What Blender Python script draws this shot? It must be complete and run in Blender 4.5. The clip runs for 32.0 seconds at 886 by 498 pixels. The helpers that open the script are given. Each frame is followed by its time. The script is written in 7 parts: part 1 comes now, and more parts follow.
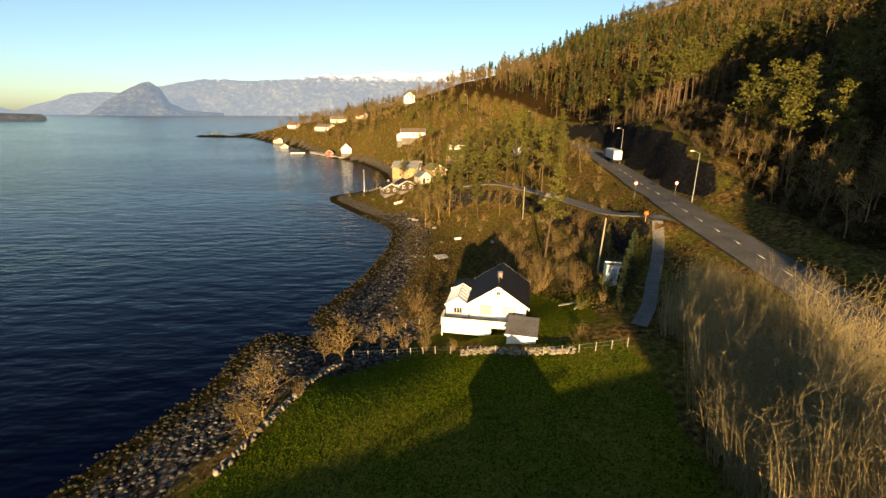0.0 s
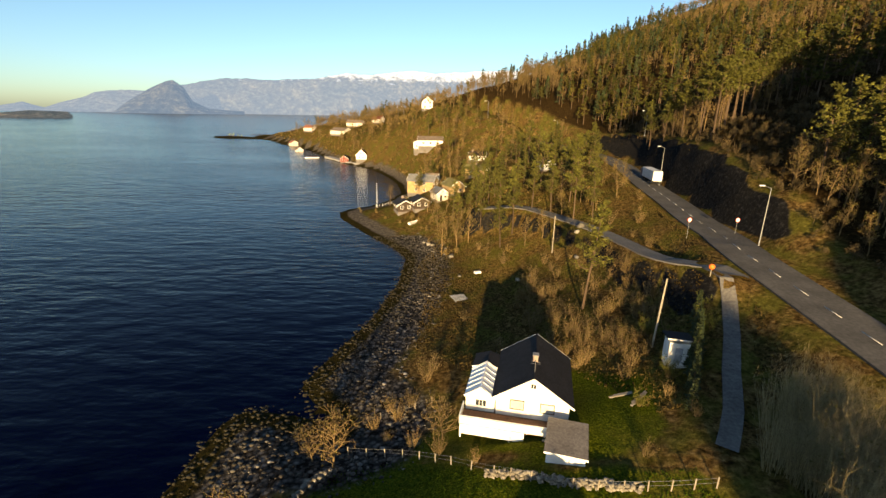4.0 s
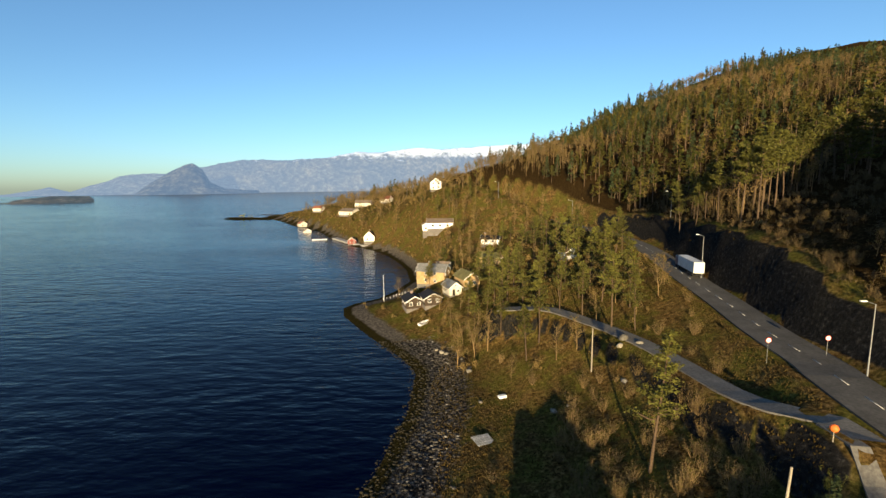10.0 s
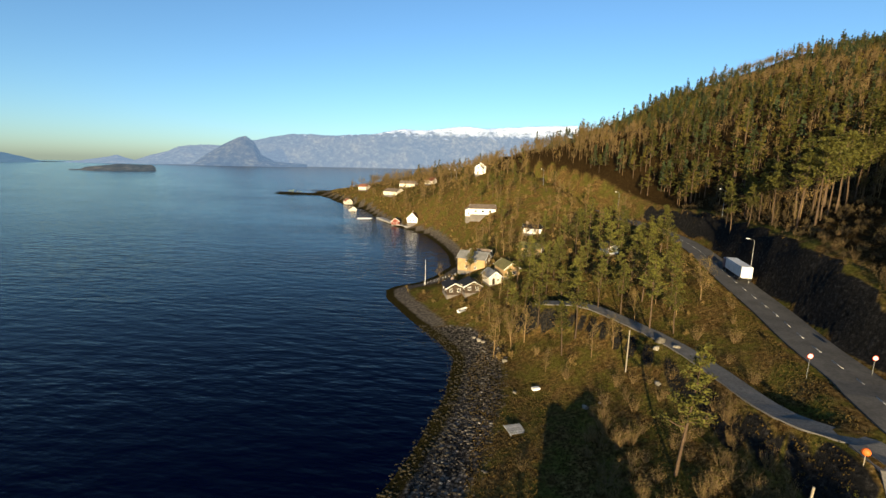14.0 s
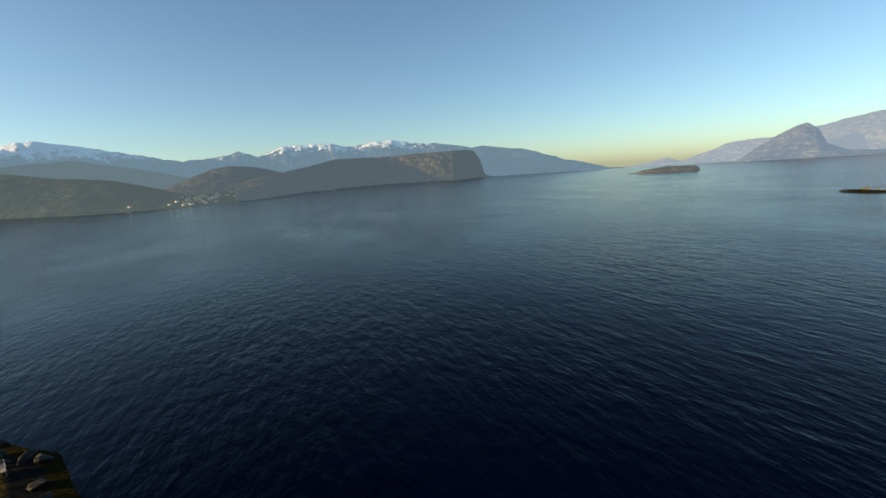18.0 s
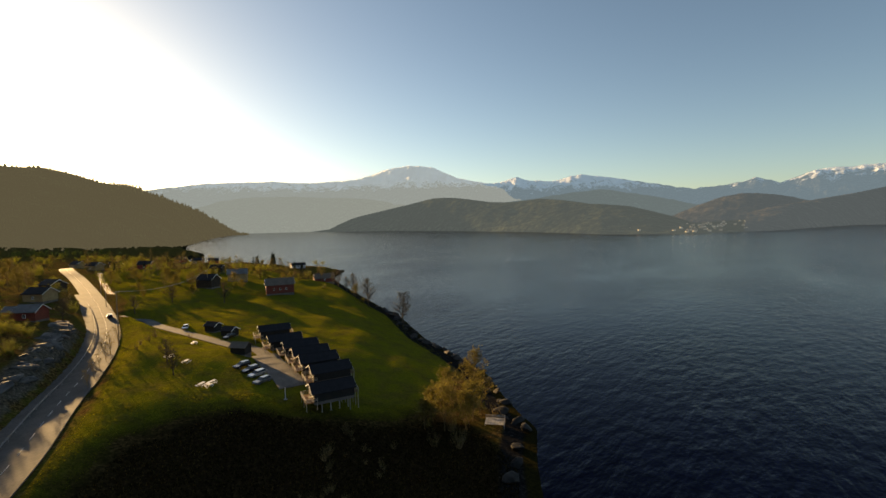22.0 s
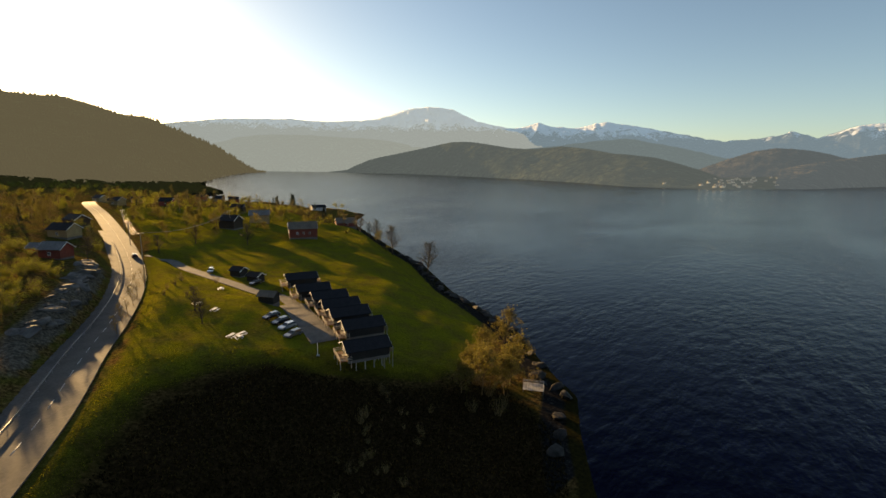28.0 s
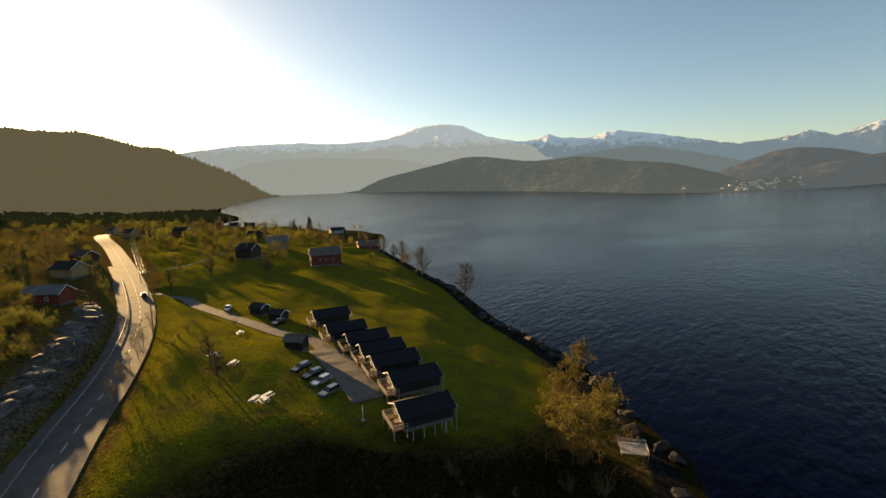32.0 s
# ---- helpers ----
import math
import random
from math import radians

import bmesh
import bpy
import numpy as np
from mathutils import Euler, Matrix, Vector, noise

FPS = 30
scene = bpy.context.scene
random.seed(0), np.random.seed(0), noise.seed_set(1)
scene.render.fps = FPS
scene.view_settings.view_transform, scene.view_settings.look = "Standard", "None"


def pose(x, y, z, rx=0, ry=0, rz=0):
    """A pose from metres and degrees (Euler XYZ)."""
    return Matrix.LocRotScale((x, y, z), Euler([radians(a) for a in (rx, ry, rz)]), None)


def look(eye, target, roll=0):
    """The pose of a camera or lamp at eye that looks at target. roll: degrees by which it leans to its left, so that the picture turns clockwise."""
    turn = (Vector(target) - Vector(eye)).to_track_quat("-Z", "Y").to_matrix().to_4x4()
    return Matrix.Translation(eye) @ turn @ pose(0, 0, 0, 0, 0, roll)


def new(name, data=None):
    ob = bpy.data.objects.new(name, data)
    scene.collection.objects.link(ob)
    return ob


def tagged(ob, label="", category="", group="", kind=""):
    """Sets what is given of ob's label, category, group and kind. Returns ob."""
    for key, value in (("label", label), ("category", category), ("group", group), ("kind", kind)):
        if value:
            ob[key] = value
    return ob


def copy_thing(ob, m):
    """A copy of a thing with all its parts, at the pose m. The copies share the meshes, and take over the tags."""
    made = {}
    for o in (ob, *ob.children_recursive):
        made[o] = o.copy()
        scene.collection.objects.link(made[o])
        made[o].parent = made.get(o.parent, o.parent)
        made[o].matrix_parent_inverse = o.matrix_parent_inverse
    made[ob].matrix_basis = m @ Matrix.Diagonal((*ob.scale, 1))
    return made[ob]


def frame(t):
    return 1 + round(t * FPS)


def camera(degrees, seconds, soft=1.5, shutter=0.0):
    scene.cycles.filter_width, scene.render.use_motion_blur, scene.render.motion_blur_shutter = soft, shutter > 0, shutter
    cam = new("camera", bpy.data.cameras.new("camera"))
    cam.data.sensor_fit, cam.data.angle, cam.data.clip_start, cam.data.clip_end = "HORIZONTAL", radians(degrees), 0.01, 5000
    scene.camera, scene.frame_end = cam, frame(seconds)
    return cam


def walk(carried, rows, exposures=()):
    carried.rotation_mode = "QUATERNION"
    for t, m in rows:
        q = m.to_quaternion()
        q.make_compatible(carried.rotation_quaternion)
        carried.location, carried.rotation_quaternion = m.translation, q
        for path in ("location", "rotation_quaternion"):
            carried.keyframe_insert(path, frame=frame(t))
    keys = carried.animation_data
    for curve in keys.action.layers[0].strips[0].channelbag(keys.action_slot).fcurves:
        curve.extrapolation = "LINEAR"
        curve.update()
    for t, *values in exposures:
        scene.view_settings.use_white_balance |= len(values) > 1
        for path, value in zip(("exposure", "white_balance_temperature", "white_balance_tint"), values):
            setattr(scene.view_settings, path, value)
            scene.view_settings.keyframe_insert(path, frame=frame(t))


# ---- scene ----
PATH = [  # seconds, place, and yaw to the left of +y, pitch, roll in degrees
    (0, -0.10, 0.21, 33.73, 0.27, -16.63, 0.49),
    (0.5, -0.50, 3.53, 34.31, 0.30, -16.99, 0.59),
    (1, -0.81, 5.91, 34.84, 0.42, -17.24, 0.72),
    (1.5, -0.96, 7.70, 35.36, 0.65, -17.24, 0.91),
    (2, -0.98, 9.36, 35.88, 1.06, -17.01, 1.04),
    (2.5, -0.96, 10.91, 36.42, 1.50, -16.81, 1.04),
    (3, -0.96, 12.45, 36.91, 1.86, -16.74, 1.01),
    (3.5, -0.98, 13.94, 37.24, 2.08, -16.80, 1.02),
    (5.5, -0.62, 18.88, 38.92, 2.87, -14.87, 1.35),
    (6, -0.63, 20.41, 39.35, 2.70, -14.17, 1.64),
    (6.5, -0.64, 22.03, 39.75, 2.59, -13.49, 1.81),
    (7, -0.73, 23.71, 40.19, 2.43, -12.69, 1.90),
    (7.5, -0.88, 25.28, 40.62, 2.32, -11.87, 1.83),
    (8, -1.01, 26.88, 41.07, 2.28, -10.90, 1.64),
    (8.5, -1.18, 28.57, 41.50, 2.39, -10.08, 1.30),
    (9, -1.54, 29.98, 41.93, 2.81, -9.22, 0.70),
    (9.5, -2.16, 31.05, 42.42, 3.19, -8.64, 0.07),
    (10, -2.68, 31.73, 42.81, 3.61, -7.95, -0.67),
    (10.5, -2.93, 32.05, 43.11, 3.93, -7.54, -1.35),
    (11, -3.02, 32.13, 43.34, 4.08, -7.73, -1.64),
    (11.5, -3.07, 32.01, 43.57, 4.33, -8.21, -1.37),
    (12, -3.12, 31.79, 43.88, 4.96, -8.81, -0.70),
    (12.5, -3.04, 31.52, 44.21, 5.60, -9.29, -0.18),
    (13, -2.99, 31.16, 44.62, 6.29, -9.78, 0.35),
    (13.5, -3.02, 30.20, 45.30, 6.98, -10.29, 0.89),
    (15.5, -1.89, 25.29, 47.94, 23.63, -11.26, 1.40),
    (16, -1.41, 25.83, 48.02, 31.66, -11.66, 1.34),
    (16.5, -1.48, 27.71, 48.12, 40.29, -11.72, 0.76),
    (17, -2.10, 29.69, 48.51, 50.62, -11.37, -0.58),
    (17.5, -2.87, 31.53, 49.04, 60.78, -10.26, -2.48),
    (18, -3.37, 33.30, 49.52, 70.56, -9.38, -3.70),
    (18.5, -3.47, 35.10, 49.83, 79.86, -8.55, -4.17),
    (19, -3.44, 36.87, 49.98, 90.46, -7.56, -4.38),
    (19.5, -3.73, 38.28, 50.07, 100.23, -6.03, -4.13),
    (20, -4.53, 39.01, 50.18, 109.98, -4.63, -3.99),
    (20.5, -5.71, 38.97, 50.33, 119.02, -3.46, -3.23),
    (21, -6.87, 38.45, 50.53, 126.38, -2.73, -2.54),
    (21.5, -8.68, 36.80, 50.36, 128.62, -2.67, -2.04),
    (22, -8.37, 37.19, 51.03, 128.15, -3.34, -1.32),
    (22.5, -8.33, 37.62, 51.88, 127.78, -6.49, -1.09),
    (23, -8.35, 37.60, 52.39, 127.69, -7.99, -1.07),
    (23.5, -8.48, 37.14, 52.64, 127.89, -7.87, -0.90),
    (24, -8.66, 36.33, 52.70, 128.15, -7.66, -0.66),
    (24.5, -8.81, 35.49, 52.72, 128.40, -7.49, -0.44),
    (25, -9.00, 34.72, 52.68, 128.71, -7.37, -0.15),
    (25.5, -9.25, 33.70, 52.64, 128.92, -7.63, 0.10),
    (27.5, -10.75, 28.42, 52.65, 129.86, -9.66, 0.85),
    (28, -11.18, 26.51, 52.63, 130.04, -10.23, 0.84),
    (28.5, -11.62, 24.59, 52.69, 130.19, -10.83, 0.73),
    (29, -12.27, 22.46, 52.73, 130.42, -11.43, 0.40),
    (29.5, -13.31, 19.91, 52.70, 130.70, -11.51, 0.04),
    (30, -14.73, 17.06, 52.59, 130.92, -11.22, -0.45),
    (30.5, -16.17, 14.19, 52.44, 131.14, -10.77, -0.88),
    (31, -17.55, 11.28, 52.30, 131.36, -10.02, -1.25),
    (31.5, -18.88, 8.46, 52.19, 131.52, -9.20, -1.56),
    (32, -20.35, 5.60, 52.02, 131.76, -8.22, -1.93),
]

EXPOSURES = [  # seconds, stops, kelvin, tint
    (0, 1.66, 8500, 8), (3, 1.60, 7900, 7), (6, 1.48, 7100, 4), (9, 1.36, 6500, 2), (13.5, 1.32, 6300, 2), (17, 1.48, 7200, 4), (20, 1.46, 9200, 8), (22, 1.36, 10200, 12), (25, 1.44, 10200, 12), (28, 1.52, 10200, 12), (32, 1.50, 10200, 12),
]


def eye_pose(x, y, z, yaw, pitch, roll):
    return Matrix.Translation((x, y, z)) @ Euler((radians(90 + pitch), 0, radians(yaw))).to_matrix().to_4x4() @ pose(0, 0, 0, 0, 0, roll)


cam = camera(88.49, 32.0)
walk(cam, [(t, eye_pose(*p)) for t, *p in PATH], EXPOSURES)

# ---- sky and sun ----
SUN_AZ, SUN_EL = 175.0, 9.0      # degrees to the left of +y, above the horizon
SUN_DIR = Vector((-math.sin(radians(SUN_AZ)) * math.cos(radians(SUN_EL)), math.cos(radians(SUN_AZ)) * math.cos(radians(SUN_EL)), math.sin(radians(SUN_EL))))
world = bpy.data.worlds.new("sky")
scene.world = world
world.use_nodes = True
wn = world.node_tree
sky = wn.nodes.new("ShaderNodeTexSky")
sky.sky_type, sky.sun_disc = "NISHITA", False
sky.sun_elevation, sky.sun_rotation = radians(SUN_EL), math.atan2(SUN_DIR.x, SUN_DIR.y)
sky.air_density, sky.dust_density, sky.ozone_density = 0.8, 0.65, 3.0
wn.links.new(sky.outputs[0], wn.nodes["Background"].inputs[0])
wn.nodes["Background"].inputs[1].default_value = 0.088
sun = new("sun", bpy.data.lights.new("sun", "SUN"))
sun.data.energy, sun.data.angle, sun.data.color = 5.0, radians(0.6), (1.0, 0.74, 0.43)
sun.matrix_world = look(SUN_DIR * 100, (0, 0, 0))

# ---- materials ----
def mat(name, rough=0.9, metal=0.0, spec=0.3):
    m = bpy.data.materials.new(name)
    m.use_nodes = True
    b = m.node_tree.nodes["Principled BSDF"]
    b.inputs["Roughness"].default_value, b.inputs["Metallic"].default_value = rough, metal
    b.inputs["Specular IOR Level"].default_value = spec
    return m, m.node_tree.nodes, m.node_tree.links, b


def noise_node(n, l, scale, detail=4.0, rough=0.6, coords="Object", stretch=None, turn=0.0):
    tc = n.new("ShaderNodeTexCoord")
    t = n.new("ShaderNodeTexNoise")
    t.inputs["Scale"].default_value, t.inputs["Detail"].default_value, t.inputs["Roughness"].default_value = scale, detail, rough
    if stretch:
        mp = n.new("ShaderNodeMapping")
        mp.inputs["Scale"].default_value = stretch
        mp.inputs["Rotation"].default_value = (0, 0, radians(turn))
        l.new(tc.outputs[coords], mp.inputs[0])
        l.new(mp.outputs[0], t.inputs["Vector"])
    else:
        l.new(tc.outputs[coords], t.inputs["Vector"])
    return t.outputs["Fac"]


def ramp(n, l, fac, *stops):
    r = n.new("ShaderNodeValToRGB")
    e = r.color_ramp.elements
    while len(e) < len(stops):
        e.new(0.5)
    for el, (p, c) in zip(e, stops):
        el.position, el.color = p, (*c, 1)
    l.new(fac, r.inputs[0])
    return r.outputs[0]


def mix(n, l, fac, a, b, how="MIX"):
    m = n.new("ShaderNodeMix")
    m.data_type, m.blend_type = "RGBA", how
    for sock, v in ((m.inputs[0], fac), (m.inputs[6], a), (m.inputs[7], b)):
        if isinstance(v, (int, float)):
            sock.default_value = v
        elif isinstance(v, tuple):
            sock.default_value = (*v, 1)
        else:
            l.new(v, sock)
    return m.outputs[2]


def bump(n, l, b, height, strength=0.5, distance=0.05):
    k = n.new("ShaderNodeBump")
    k.inputs["Strength"].default_value, k.inputs["Distance"].default_value = strength, distance
    l.new(height, k.inputs["Height"])
    l.new(k.outputs[0], b.inputs["Normal"])


def surface(name, dark, light, scale=3.0, rough=0.85, coarse=None, metal=0.0, bumpy=0.3, depth=0.02, spec=0.3, vary=0.0, stretch=None):
    """A surface of two tones by fine noise, shaded again by a coarse noise."""
    m, n, l, b = mat(name, rough, metal, spec)
    fine = noise_node(n, l, scale, stretch=stretch)
    c = ramp(n, l, fine, (0.3, dark), (0.7, light))
    big = noise_node(n, l, coarse or scale / 9, 3.0)
    c = mix(n, l, 1.0, c, ramp(n, l, big, (0.3, (0.72, 0.72, 0.72)), (0.7, (1.12, 1.12, 1.12))), "MULTIPLY")
    if vary:
        oi = n.new("ShaderNodeObjectInfo")
        c = mix(n, l, 1.0, c, ramp(n, l, oi.outputs["Random"], (0.0, (1 - vary,) * 3), (1.0, (1 + vary,) * 3)), "MULTIPLY")
    l.new(c, b.inputs["Base Color"])
    if bumpy:
        bump(n, l, b, fine, bumpy, depth)
    return m


def ground_material():
    m, n, l, b = mat("heath_and_grass", 1.0, spec=0.0)
    fine, mid, big = noise_node(n, l, 1.4, 7.0, 0.72), noise_node(n, l, 0.2, 4.0), noise_node(n, l, 0.045, 3.0)
    tuft = noise_node(n, l, 5.0, 3.0, 0.6)

    def zone(name):
        at = n.new("ShaderNodeAttribute")
        at.attribute_name = name
        return at.outputs["Fac"]

    def edge(fac, a, b):
        """A zone's border broken up by noise."""
        add = n.new("ShaderNodeMath")
        add.operation = "MULTIPLY_ADD"
        l.new(mid, add.inputs[0])
        add.inputs[1].default_value = 0.5
        l.new(fac, add.inputs[2])
        return ramp(n, l, add.outputs[0], (a, (0, 0, 0)), (b, (1, 1, 1)))

    heath = ramp(n, l, fine, (0.34, (0.016, 0.011, 0.005)), (0.48, (0.10, 0.062, 0.022)), (0.60, (0.22, 0.145, 0.055)), (0.72, (0.36, 0.26, 0.12)))
    moss = ramp(n, l, fine, (0.3, (0.028, 0.030, 0.007)), (0.55, (0.12, 0.11, 0.025)), (0.75, (0.24, 0.20, 0.06)))
    c = mix(n, l, ramp(n, l, mid, (0.42, (0, 0, 0)), (0.6, (1, 1, 1))), heath, moss)
    green = ramp(n, l, tuft, (0.3, (0.016, 0.026, 0.003)), (0.55, (0.066, 0.080, 0.007)), (0.75, (0.18, 0.16, 0.02)))
    worn = ramp(n, l, fine, (0.35, (0.045, 0.045, 0.008)), (0.7, (0.20, 0.15, 0.035)))
    green = mix(n, l, ramp(n, l, big, (0.44, (0, 0, 0)), (0.64, (0.7, 0.7, 0.7))), green, worn)
    olive = ramp(n, l, tuft, (0.3, (0.045, 0.050, 0.005)), (0.55, (0.165, 0.155, 0.014)), (0.75, (0.32, 0.27, 0.032)))
    olive = mix(n, l, ramp(n, l, mid, (0.4, (0, 0, 0)), (0.62, (0.8, 0.8, 0.8))), olive, worn)
    green = mix(n, l, zone("lawn"), green, olive)
    c = mix(n, l, 1.0, c, (0.72, 0.70, 0.68), "MULTIPLY")
    c = mix(n, l, edge(zone("grass"), 0.62, 0.82), c, green)
    # brown undergrowth whose near-black colour also holds the bank's shade
    shaded_fern = ramp(n, l, fine, (0.3, (0.006, 0.004, 0.002)), (0.55, (0.030, 0.018, 0.008)), (0.75, (0.075, 0.046, 0.020)))
    c = mix(n, l, edge(zone("shaded_bracken"), 0.55, 1.15), c, shaded_fern)
    # brown forest floor, darkened further to paint in the hillside's shade
    shaded_litter = ramp(n, l, fine, (0.3, (0.006, 0.004, 0.002)), (0.55, (0.030, 0.019, 0.008)), (0.75, (0.085, 0.052, 0.021)))
    c = mix(n, l, edge(zone("shaded_woods"), 0.6, 0.9), c, shaded_litter)
    stone = n.new("ShaderNodeTexVoronoi")
    tc = n.new("ShaderNodeTexCoord")
    l.new(tc.outputs["Object"], stone.inputs["Vector"])
    stone.inputs["Scale"].default_value = 1.5
    pebble = ramp(n, l, stone.outputs["Color"], (0.2, (0.035, 0.03, 0.025)), (0.8, (0.16, 0.145, 0.13)))
    pebble = mix(n, l, 1.0, pebble, ramp(n, l, stone.outputs["Distance"], (0.1, (1.1, 1.1, 1.1)), (0.6, (0.25, 0.25, 0.25))), "MULTIPLY")
    c = mix(n, l, edge(zone("stones"), 0.6, 0.85), c, pebble)
    # dark rock, near black as the road cut's shade is in its colour
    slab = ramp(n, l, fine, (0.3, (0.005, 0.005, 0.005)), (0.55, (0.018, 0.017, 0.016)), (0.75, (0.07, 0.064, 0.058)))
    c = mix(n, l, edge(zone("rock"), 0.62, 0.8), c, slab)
    pale = ramp(n, l, fine, (0.3, (0.022, 0.018, 0.014)), (0.5, (0.085, 0.072, 0.056)), (0.72, (0.22, 0.19, 0.15)))
    c = mix(n, l, edge(zone("shelf"), 0.62, 0.85), c, pale)
    weed = ramp(n, l, fine, (0.3, (0.008, 0.007, 0.004)), (0.7, (0.035, 0.028, 0.008)))
    c = mix(n, l, edge(zone("weed"), 0.6, 0.85), c, weed)
    l.new(c, b.inputs["Base Color"])
    bump(n, l, b, fine, 0.7, 0.35)
    return m


M_GROUND = ground_material()


def water_material():
    m, n, l, b = mat("fjord_water", 0.14, spec=0.5)
    b.inputs["Base Color"].default_value = (0.0, 0.0004, 0.008, 1)
    b.inputs["IOR"].default_value = 1.125
    b.inputs["Specular Tint"].default_value = (0.22, 0.5, 1.0, 1)
    swell = noise_node(n, l, 0.12, 2.0, 0.4, stretch=(0.45, 1.0, 1.0), turn=-14)
    wave = noise_node(n, l, 0.36, 2.0, 0.5, stretch=(0.42, 1.0, 1.0), turn=-10)
    chop = noise_node(n, l, 1.2, 3.0, 0.55, stretch=(0.6, 1.0, 1.0), turn=8)
    calm = ramp(n, l, noise_node(n, l, 0.012, 3.0, 0.55, stretch=(0.5, 1.0, 1.0)), (0.36, (0.35, 0.35, 0.35)), (0.6, (1, 1, 1)))
    last = None
    for height, strength, distance in ((swell, 0.5, 0.9), (wave, 0.6, 0.9), (chop, 0.5, 0.2)):
        k = n.new("ShaderNodeBump")
        k.inputs["Distance"].default_value = distance
        share = n.new("ShaderNodeMath")
        share.operation = "MULTIPLY"
        l.new(calm, share.inputs[0])
        share.inputs[1].default_value = strength
        l.new(share.outputs[0], k.inputs["Strength"])
        l.new(height, k.inputs["Height"])
        if last:
            l.new(last, k.inputs["Normal"])
        last = k.outputs[0]
    l.new(last, b.inputs["Normal"])
    return m


M_WATER = water_material()
M_ASPHALT = surface("asphalt", (0.062, 0.060, 0.057), (0.105, 0.10, 0.094), 2.5, 0.85, bumpy=0.3, depth=0.02, spec=0.15)
M_GRAVEL = surface("gravel", (0.09, 0.084, 0.078), (0.18, 0.168, 0.15), 3.0, 0.95, bumpy=0.4, depth=0.03)
M_WHITE = surface("white_boards", (0.74, 0.73, 0.70), (0.82, 0.81, 0.78), 4.0, 0.6, bumpy=0.1)
M_DARKROOF = surface("dark_roof", (0.012, 0.012, 0.014), (0.026, 0.026, 0.03), 5.0, 0.75, bumpy=0.3, spec=0.12)
M_DARKWOOD = surface("dark_boards", (0.03, 0.02, 0.014), (0.065, 0.045, 0.03), 5.0, 0.8, bumpy=0.3)
M_PINE = surface("pine_needles", (0.034, 0.038, 0.007), (0.16, 0.15, 0.026), 1.5, 0.8, vary=0.25, bumpy=0)
def foliage(name, one, two, share=0.5):
    """Needles or buds whose hue changes from tree to tree."""
    m, n, l, b = mat(name, 0.85, spec=0.15)
    fine, tree, stand_ = noise_node(n, l, 1.5), noise_node(n, l, 0.13, 2.0, 0.7), noise_node(n, l, 0.02, 3.0)
    a = ramp(n, l, fine, (0.3, one[0]), (0.7, one[1]))
    c = ramp(n, l, fine, (0.3, two[0]), (0.7, two[1]))
    c = mix(n, l, ramp(n, l, tree, (share - 0.06, (0, 0, 0)), (share + 0.06, (1, 1, 1))), a, c)
    c = mix(n, l, 1.0, c, ramp(n, l, stand_, (0.35, (0.65, 0.68, 0.7)), (0.65, (1.25, 1.18, 1.1))), "MULTIPLY")
    l.new(c, b.inputs["Base Color"])
    return m


M_HILLPINE = foliage("hill_needles", ((0.016, 0.022, 0.006), (0.075, 0.080, 0.016)), ((0.038, 0.034, 0.008), (0.15, 0.125, 0.028)))
M_HILLBUD = foliage("hill_buds", ((0.085, 0.062, 0.018), (0.20, 0.15, 0.045)), ((0.13, 0.088, 0.038), (0.28, 0.20, 0.095)))
M_BARK = surface("bark", (0.05, 0.034, 0.022), (0.12, 0.078, 0.045), 3.0, 0.9, vary=0.2)


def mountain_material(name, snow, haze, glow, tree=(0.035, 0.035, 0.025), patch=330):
    """Distant rock and wood, patchy snow above a height; haze of the air between painted in as emission."""
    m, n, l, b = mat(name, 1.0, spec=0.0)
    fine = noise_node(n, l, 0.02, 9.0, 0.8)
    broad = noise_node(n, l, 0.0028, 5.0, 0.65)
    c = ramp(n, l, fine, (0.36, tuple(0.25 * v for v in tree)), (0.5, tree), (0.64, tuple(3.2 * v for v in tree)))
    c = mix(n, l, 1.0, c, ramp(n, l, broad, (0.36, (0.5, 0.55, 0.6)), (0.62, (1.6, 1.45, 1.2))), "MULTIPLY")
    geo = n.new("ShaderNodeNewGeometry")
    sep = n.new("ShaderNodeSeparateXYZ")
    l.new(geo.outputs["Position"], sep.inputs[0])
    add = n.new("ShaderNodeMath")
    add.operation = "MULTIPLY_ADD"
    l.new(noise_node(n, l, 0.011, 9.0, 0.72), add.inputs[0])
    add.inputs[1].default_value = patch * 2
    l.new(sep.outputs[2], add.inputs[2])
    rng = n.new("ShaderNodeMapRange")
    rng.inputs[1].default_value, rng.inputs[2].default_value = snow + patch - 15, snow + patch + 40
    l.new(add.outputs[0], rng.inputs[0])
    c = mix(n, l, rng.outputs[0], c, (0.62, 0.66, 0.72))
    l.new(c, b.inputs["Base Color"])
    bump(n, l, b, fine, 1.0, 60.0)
    # one even glow per layer stands in for the aerial haze
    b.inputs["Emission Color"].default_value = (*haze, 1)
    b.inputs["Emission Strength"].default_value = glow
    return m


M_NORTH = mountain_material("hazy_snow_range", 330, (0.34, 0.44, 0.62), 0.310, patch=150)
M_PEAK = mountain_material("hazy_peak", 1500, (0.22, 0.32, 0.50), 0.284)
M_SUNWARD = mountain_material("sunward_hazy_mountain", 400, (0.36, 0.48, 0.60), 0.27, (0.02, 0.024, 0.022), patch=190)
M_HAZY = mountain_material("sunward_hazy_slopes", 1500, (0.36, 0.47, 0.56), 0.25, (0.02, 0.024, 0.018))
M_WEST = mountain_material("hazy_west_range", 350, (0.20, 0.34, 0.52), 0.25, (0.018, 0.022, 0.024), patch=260)
